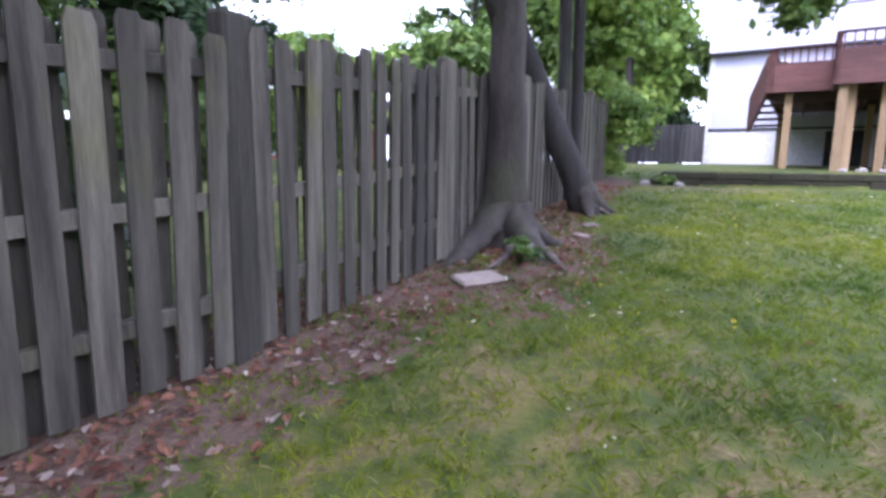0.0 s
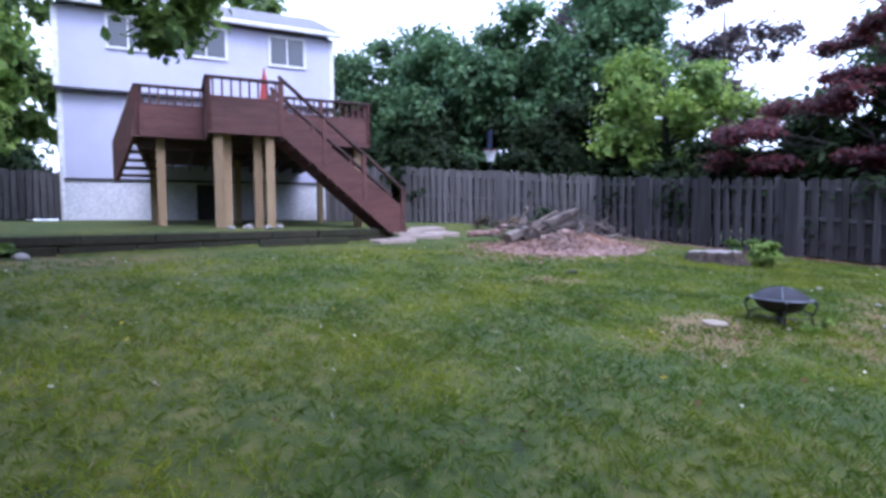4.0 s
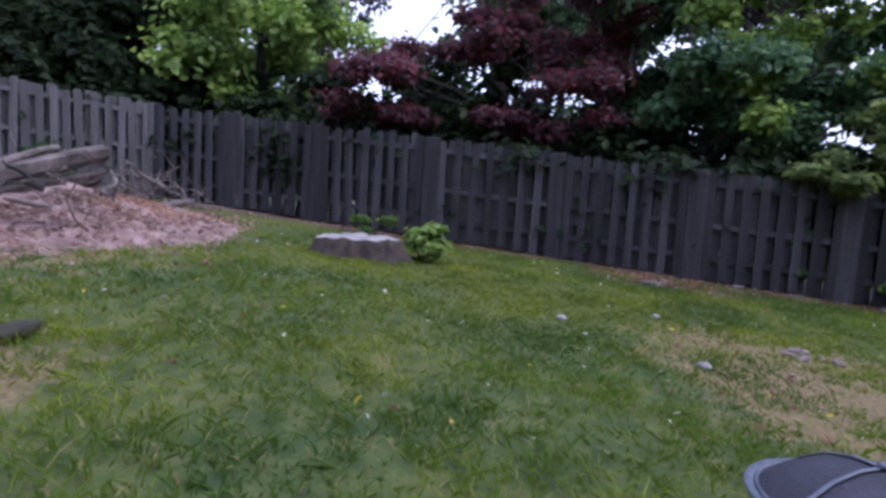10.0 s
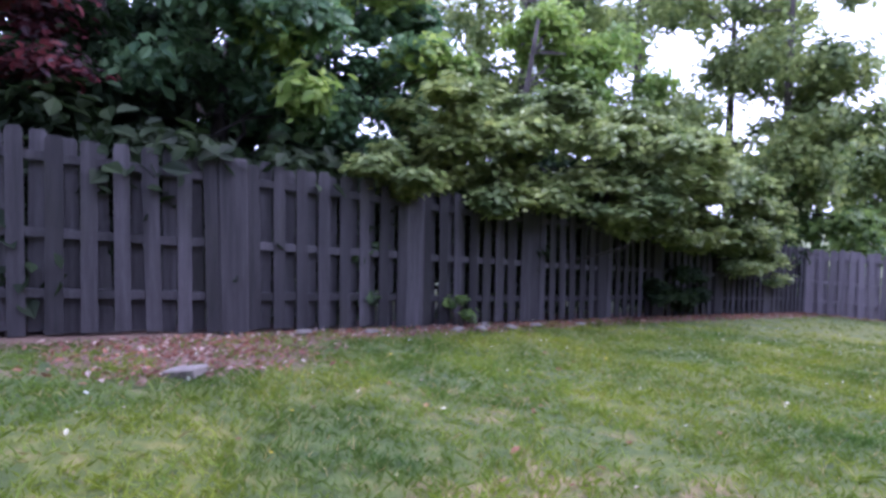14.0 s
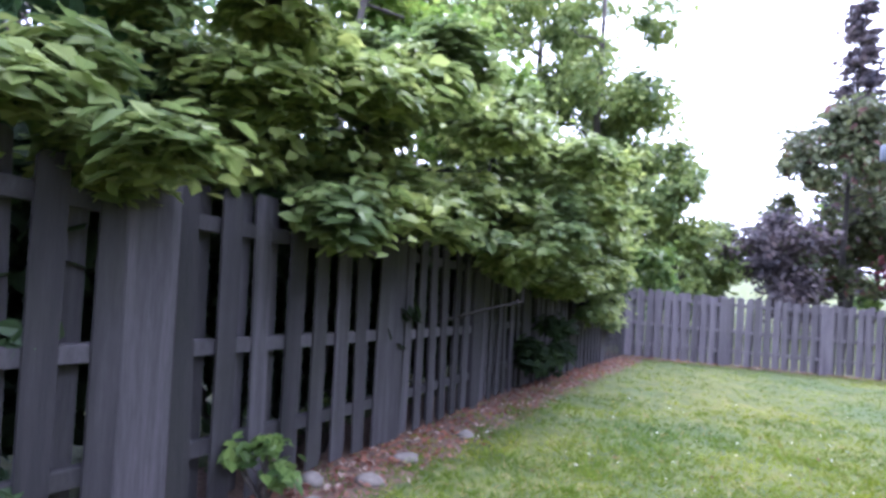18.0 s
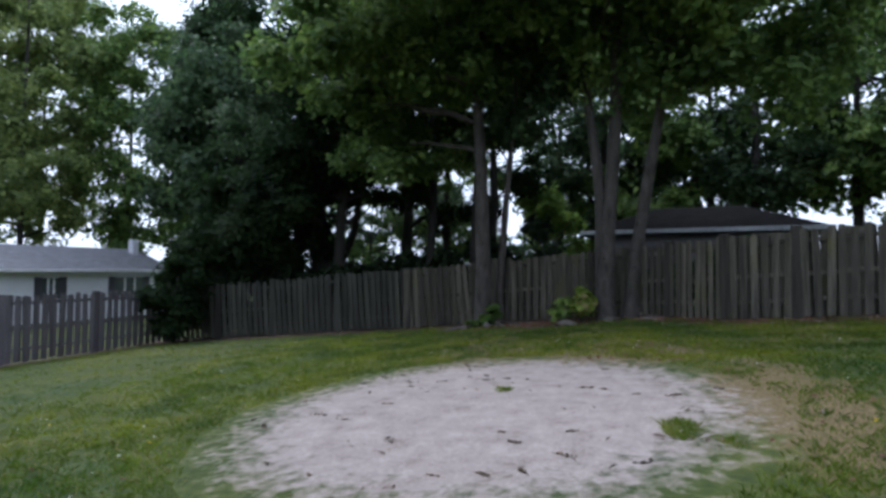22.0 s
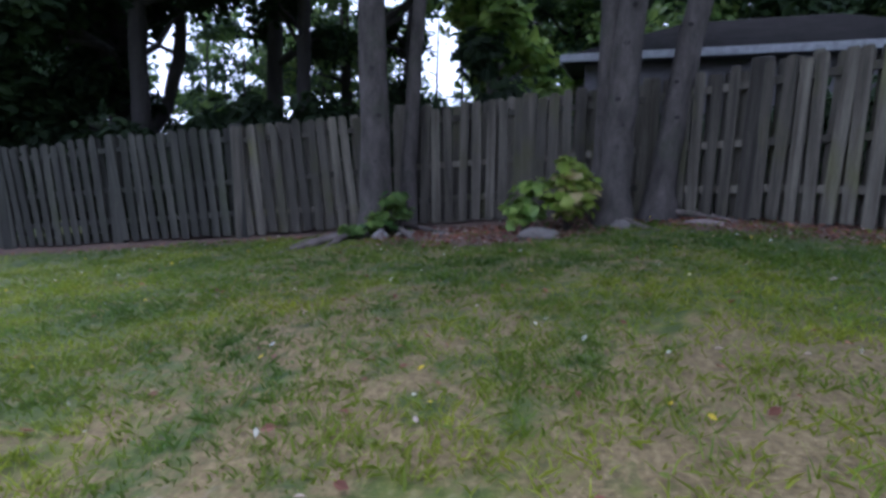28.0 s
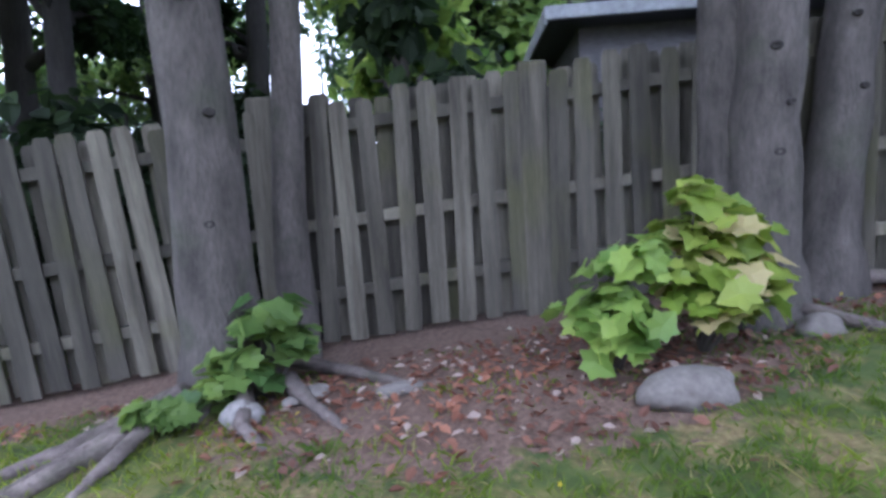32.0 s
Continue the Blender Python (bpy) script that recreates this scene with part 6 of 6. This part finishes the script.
shrub(16.5, -3.0, [((0.0, 0.0, 0.25), (0.15, 0.3, 0.2), 12, 12, 0.1)], LEAF_MID, 0.09, "weeds at the foot of the fence", 110)
shrub(0.75, 5.05, [((0, 0, 0.14), (0.22, 0.22, 0.12), 12, 9, 0.09)], LEAF_MID, 0.1, "green weed growing among the tree roots", 111)
# Dark leaves put where the overhanging bush shades the fence.
shrub(15.35, -9.2, [((0, 0, 0.75), (0.35, 2.6, 0.75), 120, 26, 0.22), ((-0.15, -3.4, 0.6), (0.35, 1.6, 0.6), 60, 26, 0.2)], LEAF_SHADED_DEEP, 0.13, "near-black leaves standing for the shade below the overgrown bush", 112)
# Added to cover the bright horizon seen under the gateway bushes.
shrub(16.0, 18.05, [((0, 0, 0.32), (0.55, 0.4, 0.36), 90, 26, 0.2)], LEAF_SHADED_DEEP, 0.12, "near-black growth added to fill the open gateway", 116)
shrub(3.1, 12.9, [((0, 0, 0.15), (0.8, 0.3, 0.12), 24, 12, 0.1)], LEAF_MID, 0.1, "low weeds at the end of the timber wall", 113)

# brush pile
PILE = (13.9, 9.7)
chips = thing("wood_chip_heap", "low reddish heap of wood chips and bark under the brush", "wood chips", at=at(*PILE))
n = 46
u, w = np.meshgrid(np.linspace(-1.3, 1.3, n), np.linspace(-1.3, 1.3, n), indexing="ij")
px, py = PILE[0] + u * 2.5, PILE[1] + w * 1.45 - 0.1 * u
ph = 0.4 * np.exp(-2.2 * (u * u + w * w)) + np.array([0.1 * noise.noise(Vector((a * 2.5, b * 2.5, 1))) + 0.05 * noise.noise(Vector((a * 8, b * 8, 2))) for a, b in zip(px.ravel(), py.ravel())]).reshape(u.shape) * np.clip(1.3 - np.hypot(u, w), 0, 1)
ph -= 0.2 * np.clip(np.hypot(u, w) - 0.85, 0, 1)
hm = np.stack([px - PILE[0], py - PILE[1], gz(px, py) + ph - gzf(*PILE)], -1).reshape(-1, 3)
qi = np.arange(n * n).reshape(n, n)
part("heap", link_mesh("heap", hm, np.stack([qi[:-1, :-1], qi[1:, :-1], qi[1:, 1:], qi[:-1, 1:]], -1).reshape(-1, 4), CHIPS, True), None, chips)
r9 = np.random.default_rng(9)
cp = np.stack([r9.normal(0, 1.0, 5200) * 1.3, r9.normal(0, 0.62, 5200)], 1)
cz = gz(cp[:, 0] + PILE[0], cp[:, 1] + PILE[1]) - gzf(*PILE) + 0.38 * np.exp(-2.2 * ((cp[:, 0] / 2.5) ** 2 + (cp[:, 1] / 1.45) ** 2)) + 0.03
tagged(part("chips", leaf_mesh("chips", np.c_[cp, cz], 0.06, CHIP, 1.2, 9), None, chips), kind="stuff")


def log(a, b, r0, r1, label, name="log", material=LOGWOOD, seed=0, n=9, wild=0.02):
    q = np.random.default_rng(seed)
    p = bend(a, b, 0.0, n, wild, q)
    mid = p.mean(0)
    v, f = tube(p - mid, np.linspace(r0, r1, n), 10, 0.04)
    ob = tagged(new(name, link_mesh(name, v, f, material, True)), label, "log", "wood of the brush pile")
    ob.location = mid
    return ob


def split_log(a, b, width, deep, label, material, seed):
    """A straight trunk split flat along its top, with a ragged cut at either end."""
    r = random.Random(seed)
    a, b = Vector(a), Vector(b)
    x = (b - a).normalized()
    y = Vector((0, 0, 1)).cross(x).normalized()
    z = x.cross(y)
    ring = ((-0.5, 0.42), (-0.3, 0.5), (0.3, 0.5), (0.5, 0.38), (0.46, -0.1), (0.26, -0.44), (-0.22, -0.48), (-0.45, -0.14))
    n, bm, rows = 12, bmesh.new(), []
    mid = (a + b) / 2
    for i in range(n + 1):
        c, k = a + (b - a) * i / n - mid, 1 - 0.22 * i / n
        rows.append([bm.verts.new(c + x * (r.uniform(-0.09, 0.09) if i in (0, n) else 0) + y * (u * width * k * r.uniform(0.92, 1.08)) + z * (w * deep * k * r.uniform(0.93, 1.07))) for u, w in ring])
    for p, q in zip(rows, rows[1:]):
        for i in range(8):
            bm.faces.new((p[i], p[(i + 1) % 8], q[(i + 1) % 8], q[i]))
    bm.faces.new(rows[0]), bm.faces.new(rows[-1])
    ob = tagged(new("log", finish("log", bm, material)), label, "log")
    ob.location = mid


split_log((12.15, 10.3, 1.5), (14.95, 10.1, 2.12), 0.3, 0.26, "long bleached split log propped on the brush pile", LOGWOOD, 1)
split_log((12.5, 10.05, 1.45), (14.4, 9.85, 1.78), 0.22, 0.2, "dark log under the propped one", STUMP, 2)
log((13.0, 10.22, 1.82), (14.2, 10.2, 2.12), 0.05, 0.035, "pale barkless branch lying along the split log", "branch", seed=21)
log((13.1, 10.5, 1.6), (13.35, 10.55, 2.25), 0.05, 0.03, "broken branch sticking up from the pile", "branch", seed=3)
log((12.5, 11.0, 1.6), (13.6, 11.4, 1.75), 0.09, 0.08, "cut reddish log behind the pile", seed=4, material=CHIPS)
log((12.2, 11.5, 1.6), (13.0, 11.2, 1.62), 0.08, 0.07, "cut reddish log behind the pile", seed=5, material=CHIPS)
log((14.2, 9.4, 1.35), (15.8, 9.3, 1.5), 0.07, 0.05, "grey branch lying on wood chips", "branch", seed=6)
log((13.4, 9.2, 1.3), (14.2, 9.6, 1.75), 0.09, 0.07, "dark log in the brush pile", seed=7, material=BARK_DARK)
for k in range(34):
    x, y = r9.uniform(12.5, 15.2), r9.uniform(9.3, 10.6)
    z, a = gzf(x, y) + r9.uniform(0.15, 0.5), r9.uniform(0, 3.14)
    d = r9.uniform(0.4, 0.9)
    log((x, y, z), (x + d * math.cos(a), y + d * 0.6 * math.sin(a), z + r9.uniform(-0.1, 0.4)), r9.uniform(0.015, 0.05), 0.012, "broken grey branch in the brush pile", "branch", LOGWOOD if k % 3 else BARK_DARK, 300 + k, 6, 0.05)
twigs = thing("brush_heap", "tangled grey twigs and brambles by the fence", "brush", at=at(15.2, 10.0))
pieces = []
for k in range(320):
    a = np.array([r9.normal(-0.3, 1.2), r9.normal(0.2, 0.5), abs(r9.normal(0.1, 0.3))])
    a[2] += gzf(15.2 + a[0], 10.0 + a[1]) - gzf(15.2, 10.0)
    d = r9.standard_normal(3) * [0.28, 0.24, 0.24]
    pieces.append(tube(bend(a, a + d, 0.05, 5, 0.06, r9), np.linspace(0.012, 0.004, 5), 4))
v, f = join(pieces)
tagged(part("twigs", link_mesh("twigs", v, f, LOGWOOD, True), None, twigs), kind="stuff")
shrub(17.0, 12.2, [((0, 0, 0.6), (0.9, 0.6, 0.5), 40, 20, 0.2)], LEAF_DARK, 0.13, "dark bramble before the fence corner", 114)
shrub(16.6, 14.0, [((0, 0, 0.4), (0.8, 0.9, 0.4), 30, 20, 0.2)], TWIG, 0.09, "dry brown brambles along the fence", 115)
ob = tagged(new("clod", rock_mesh("clod", (0.15, 0.08, 0.03), TIMBER, 77, 3)), "dark clod of earth on a bare patch", "clod")
ob.location = at(10.0, 7.47, 0.03)

# stones and roots at the trees
def flat_rock(x, y, size, material, label, seed, turn=0, dz=None):
    ob = tagged(new("rock", rock_mesh("rock", size, material, seed, 3)), label, "rock", "stones along the fences")
    ob.matrix_world = pose(x, y, gzf(x, y) + (size[2] * 0.35 if dz is None else dz), 0, 0, turn)


flat_rock(-2.25, -2.24, (0.16, 0.25, 0.095), STONE, "rounded grey-brown rock before the young bush", 41, 10)
slab = tagged(new("stone_slab", finish("stone_slab", boxm((-0.21, -0.15, 0), (0.21, 0.15, 0.05), 0.02), PAVER)), "flat pale stone slab near the tree roots", "slab")
slab.matrix_world = pose(0.4, 4.3, gzf(0.4, 4.3) + 0.015, 4, -3, 35)
flat_rock(0.75, 5.5, (0.2, 0.25, 0.12), STONE, "rock wedged between tree roots", 43, 20)
flat_rock(1.35, 6.4, (0.09, 0.13, 0.04), RUBBLE, "grey stone beside the tree", 44, 60)
flat_rock(1.5, 7.1, (0.1, 0.14, 0.04), RUBBLE, "grey stone beside the leaning tree", 45, 10)
flat_rock(-3.0, -4.45, (0.1, 0.11, 0.09), STONE_W, "pale rock among the roots", 46, 0)
flat_rock(-3.15, -4.1, (0.08, 0.15, 0.05), STONE, "rock at the foot of the tree", 47, 40)
flat_rock(-3.0, -3.55, (0.09, 0.16, 0.03), STONE, "flat stone in leaf litter", 48, 10)
flat_rock(-2.6, -0.2, (0.1, 0.24, 0.045), RUBBLE, "pale flat stone near the fence", 49, -10)
flat_rock(-2.7, -1.2, (0.1, 0.14, 0.08), STONE, "grey stone at the tree's foot", 50, 0)
for k, (x, y) in enumerate(((16.4, -0.3), (16.1, -1.6), (16.0, -2.0), (15.9, -2.6), (15.85, -3.2), (16.7, 0.5), (15.6, -4.2), (16.25, -2.4))):
    flat_rock(x, y, (0.08, 0.11, 0.05), STONE, "pale stone along the foot of the fence", 60 + k, 30 * k)


def root(points, r0, label, seed, material=ROOTWOOD):
    if points[0][1] > 3:
        points = [(x + NORTH_WEST.x, y + NORTH_WEST.y, h) for x, y, h in points]
    p = np.array([(x, y, gzf(x, y) + h) for x, y, h in points])
    steps = np.linspace(0, len(p) - 1, 14)
    q = np.stack([np.interp(steps, range(len(p)), p[:, i]) for i in range(3)], 1)
    mid = q.mean(0)
    v, f = tube(q - mid, np.linspace(r0, r0 * 0.35, 14), 10, 0.14, flat=0.8)
    ob = tagged(new("root", link_mesh("root", v, f, material, True)), label, "root", "surface roots")
    ob.location = mid


for k, line in enumerate(([(-3.4, -4.75, 0.1), (-2.9, -5.1, 0.05), (-2.4, -5.5, 0.0), (-2.0, -5.7, -0.03)], [(-3.35, -4.9, 0.1), (-3.0, -5.3, 0.04), (-2.7, -5.9, -0.02)], [(-3.3, -4.5, 0.12), (-2.8, -4.4, 0.04), (-2.5, -4.2, -0.03)],
                          [(-3.7, -4.3, 0.1), (-3.3, -3.8, 0.05), (-3.0, -3.4, -0.02)], [(-3.0, -1.2, 0.1), (-2.6, -1.0, 0.03), (-2.2, -0.7, -0.03)], [(-3.3, -0.5, 0.1), (-2.9, 0.0, 0.04), (-2.3, 0.3, -0.03)],
                          [(-3.3, -4.85, 0.14), (-2.85, -4.95, 0.07), (-2.55, -5.05, 0.02), (-2.3, -5.1, -0.03)], [(-3.2, -4.9, 0.1), (-2.8, -5.2, 0.06), (-2.5, -5.5, 0.02), (-2.2, -5.75, -0.03)],  [(-3.3, -4.25, 0.1), (-2.9, -4.05, 0.06), (-2.65, -3.85, -0.02)],
                          [(-0.65, 5.35, 0.5), (-0.82, 5.0, 0.2), (-0.98, 4.6, 0.04), (-1.15, 4.2, -0.06)], [(-0.52, 5.35, 0.42), (-0.36, 5.05, 0.14), (-0.24, 4.8, 0.02), (-0.15, 4.55, -0.06)], [(-0.5, 5.42, 0.36), (-0.2, 5.4, 0.08), (0.1, 5.32, -0.05)], [(0.3, 7.8, 0.5), (0.6, 7.75, 0.12), (0.85, 7.8, -0.03)], [(0.35, 7.75, 0.4), (0.4, 7.5, 0.12), (0.45, 7.25, -0.03)],
                          [(-0.4, 5.2, 0.14), (-0.1, 4.7, 0.06), (0.1, 4.2, -0.03)], [(-0.5, 5.1, 0.14), (-0.5, 4.6, 0.08), (-0.7, 4.2, -0.02)], [(0.5, 7.75, 0.1), (0.65, 7.65, 0.04), (0.8, 7.55, -0.03)])):
    root(line, 0.2 if k in (9, 10) else 0.15 if k in (11, 12, 13) else 0.085 if k < 2 else 0.06, "bare surface root of a tree", 70 + k, BARK_NW if 8 < k < 14 else ROOTWOOD)

# ---- grass, leaves and flowers ----
def scatter(count, seed, spread, keep):
    """Random spots on the lawn inside the fences, thicker round the middle of the walk."""
    r = np.random.default_rng(seed)
    x, y = r.uniform(-3.6, 18.2, count), r.uniform(-16.5, 12.4, count)
    w, li, sa = cover(x, y)
    far = near_line(x, y, [(0.9, 0.0), (2.3, 3.4), (6.4, 5.2), (9.8, 5.0), (13.8, 1.4), (13.4, -1.0), (8.4, -2.4), (0.2, -3.6)])
    lump = np.array([noise.noise(Vector((a * 1.7, b * 1.7, seed))) for a, b in zip(x, y)])
    ok = keep(r.uniform(0, 1, count), w, li, sa, far, lump) & (x > -3.9 + 0.42 * np.clip(y + 2.2, 0, 9)) & (x < 16.6 + 0.16 * np.clip(y + 1, -14, 9))
    return x[ok], y[ok], r


def blades(count, seed):
    x, y, r = scatter(count, seed, 0, lambda u, w, li, sa, far, lump: (u < np.clip(1.25 - far / 6.5, 0.12, 1) * np.clip(1.1 - w * 1.1 - li * 0.9 + lump * 0.9, 0.05, 1)) & (sa < 0.46))
    n = len(x)
    each = 4
    bx = (x[:, None] + r.normal(0, 0.03, (n, each))).ravel()
    by = (y[:, None] + r.normal(0, 0.03, (n, each))).ravel()
    bz = gz(bx, by) - 0.005
    a = r.uniform(0, 2 * np.pi, n * each)
    h = r.uniform(0.02, 0.062, n * each)
    wd = r.uniform(0.003, 0.006, n * each)
    lean = r.normal(0, 0.9, (n * each, 2)) * h[:, None]
    p = np.stack([bx, by, bz], 1)
    s = np.stack([np.cos(a) * wd, np.sin(a) * wd, 0 * a], 1)
    tip = p + np.c_[lean, h]
    mid = p + np.c_[lean * 0.35, h * 0.6]
    verts = np.stack([p - s, p + s, mid + s * 0.8, tip, mid - s * 0.8], 1).reshape(-1, 3)
    faces = np.arange(len(p) * 5).reshape(-1, 5)
    return link_mesh("grass", verts, faces, GRASS)


tagged(new("grass", blades(210000, 5)), "short mown grass with clover and straw tufts", "grass", kind="stuff")


def ground_bits(name, count, seed, keep, size, material, label, category, up=1.5, lift=0.015):
    x, y, r = scatter(count, seed, 0, keep)
    return tagged(new(name, leaf_mesh(name, np.stack([x, y, gz(x, y) + lift + r.uniform(0, 0.02, len(x))], 1), size, material, up, seed)), label, category, kind="stuff")


ground_bits("leaf_litter", 200000, 15, lambda u, w, li, sa, far, lump: (u < (li * 2.1 - 0.4) * (0.85 + 0.9 * lump)), 0.05, LEAF_DEAD, "dry brown leaves along the fences", "leaf litter")
ground_bits("dead_leaves", 15000, 16, lambda u, w, li, sa, far, lump: (u < 0.03 + 0.6 * w + 0.1 * lump) & (far < 5) & (sa < 0.5), 0.045, LEAF_DEAD, "dry leaf scraps on the lawn", "leaf litter")
ground_bits("clover_leaves", 40000, 17, lambda u, w, li, sa, far, lump: (u < 0.15 + lump) & (far < 5) & (sa < 0.45), 0.03, CLOVER, "low clover and weeds in the lawn", "clover", 3.0, 0.012)
ground_bits("flowers", 2600, 18, lambda u, w, li, sa, far, lump: (u < 0.5) & (far < 7) & (sa < 0.4), 0.03, FLOWER, "white clover and yellow dandelion heads", "flowers", 1.0, 0.06)
ground_bits("sand_scraps", 9000, 19, lambda u, w, li, sa, far, lump: (sa > 0.5) & (u < 0.03 + np.clip(lump - 0.12, 0, 1) * 1.6), 0.045, TWIG, "twigs and dead leaves on the sand", "debris")
def twig_streaks(count, seed):
    """Short dark drifts of twigs and leaf scraps on the sand."""
    r = np.random.default_rng(seed)
    p = []
    for _ in range(count):
        a, d = r.uniform(0, 6.28), r.uniform(0.1, 1.02) ** 0.5
        x, y = 6.25 + 3.0 * d * math.cos(a), -2.8 + 2.5 * d * math.sin(a)
        long, turn, n = r.uniform(0.03, 0.15), r.uniform(0.2, 1.8), int(r.integers(8, 34))
        u, w = r.normal(0, long * 0.5, n), r.normal(0, long * 0.13, n)
        px_, py_ = x + u * math.cos(turn) - w * math.sin(turn), y + u * math.sin(turn) + w * math.cos(turn)
        p.append(np.stack([px_, py_, gz(px_, py_) + r.uniform(0.006, 0.014, n)], 1))
    tagged(new("twig_debris", leaf_mesh("twig_debris", np.concatenate(p), 0.026, TWIG, 1.0, seed)), "small drifts of dark twigs and leaf scraps on sand", "debris", kind="stuff")


twig_streaks(46, 5)


def tuft(x, y, rx, ry, count, seed, label):
    """A low tuft of blades leaning all ways."""
    r = np.random.default_rng(seed)
    a, d = r.uniform(0, 6.28, count), r.uniform(0, 1, count) ** 0.5
    bx, by = x + rx * d * np.cos(a), y + ry * d * np.sin(a)
    p = np.stack([bx - x, by - y, gz(bx, by) - gzf(x, y) - 0.01], 1)
    h, turn = r.uniform(0.02, 0.07, (count, 1)), r.uniform(0, 6.28, count)
    w = np.stack([np.cos(turn), np.sin(turn), 0 * turn], 1) * 0.004
    lean = np.c_[r.normal(0, 1.0, (count, 2)), np.ones(count)] * h
    verts = np.stack([p - w, p + w, p + lean * 0.6 + w * 0.7, p + lean * [1, 1, 0.85], p + lean * 0.6 - w * 0.7], 1).reshape(-1, 3)
    ob = tagged(new("grass_tuft", link_mesh("grass_tuft", verts, np.arange(count * 5).reshape(-1, 5), GRASS)), label, "grass")
    ob.location = at(x, y)


for k, (x, y, rx, n) in enumerate(((5.58, -2.72, 0.16, 160), (7.35, -1.0, 0.3, 700), (7.75, -0.7, 0.16, 240))):
    tuft(x, y, rx, rx * 0.5, n, 120 + k, "low tuft of yellowish grass growing in the sand")
for k in range(9):
    a = 2.2 + k * 0.36
    tuft(STP[0] + 0.62 * math.cos(a), STP[1] + 0.62 * math.sin(a), 0.2, 0.16, 260, 140 + k, "longer grass growing round the stump")
for k, (x, y) in enumerate(((8.62, 4.1), (8.7, 3.8), (8.95, 4.0), (8.45, 3.95), (8.8, 4.5))):
    tuft(x, y, 0.16, 0.14, 200, 160 + k, "longer grass growing under the fire pit")


def tall_clumps(count, seed):
    """Clumps of longer, darker grass left standing in the lawn."""
    x, y, r = scatter(count, seed, 0, lambda u, w, li, sa, far, lump: (u < 0.25 + lump * 1.2) & (far < 6) & (sa < 0.42) & (li < 0.6))
    n, each = len(x), 26
    size = r.uniform(0.03, 0.1, (n, 1))
    bx, by = (x[:, None] + r.normal(0, 1, (n, each)) * size).ravel(), (y[:, None] + r.normal(0, 1, (n, each)) * size).ravel()
    m = n * each
    p = np.stack([bx, by, gz(bx, by) - 0.005], 1)
    h, turn = r.uniform(0.03, 0.1, (m, 1)), r.uniform(0, 6.28, m)
    w = np.stack([np.cos(turn), np.sin(turn), 0 * turn], 1) * 0.004
    lean = np.c_[r.normal(0, 0.8, (m, 2)), np.ones(m)] * h
    verts = np.stack([p - w, p + w, p + lean * 0.6 + w * 0.7, p + lean * [1, 1, 0.85], p + lean * 0.6 - w * 0.7], 1).reshape(-1, 3)
    tagged(new("grass_clumps", link_mesh("grass_clumps", verts, np.arange(m * 5).reshape(-1, 5), GRASS_TALL)), "clumps of longer dark-green grass in the lawn", "grass", kind="stuff")


tall_clumps(9000, 31)
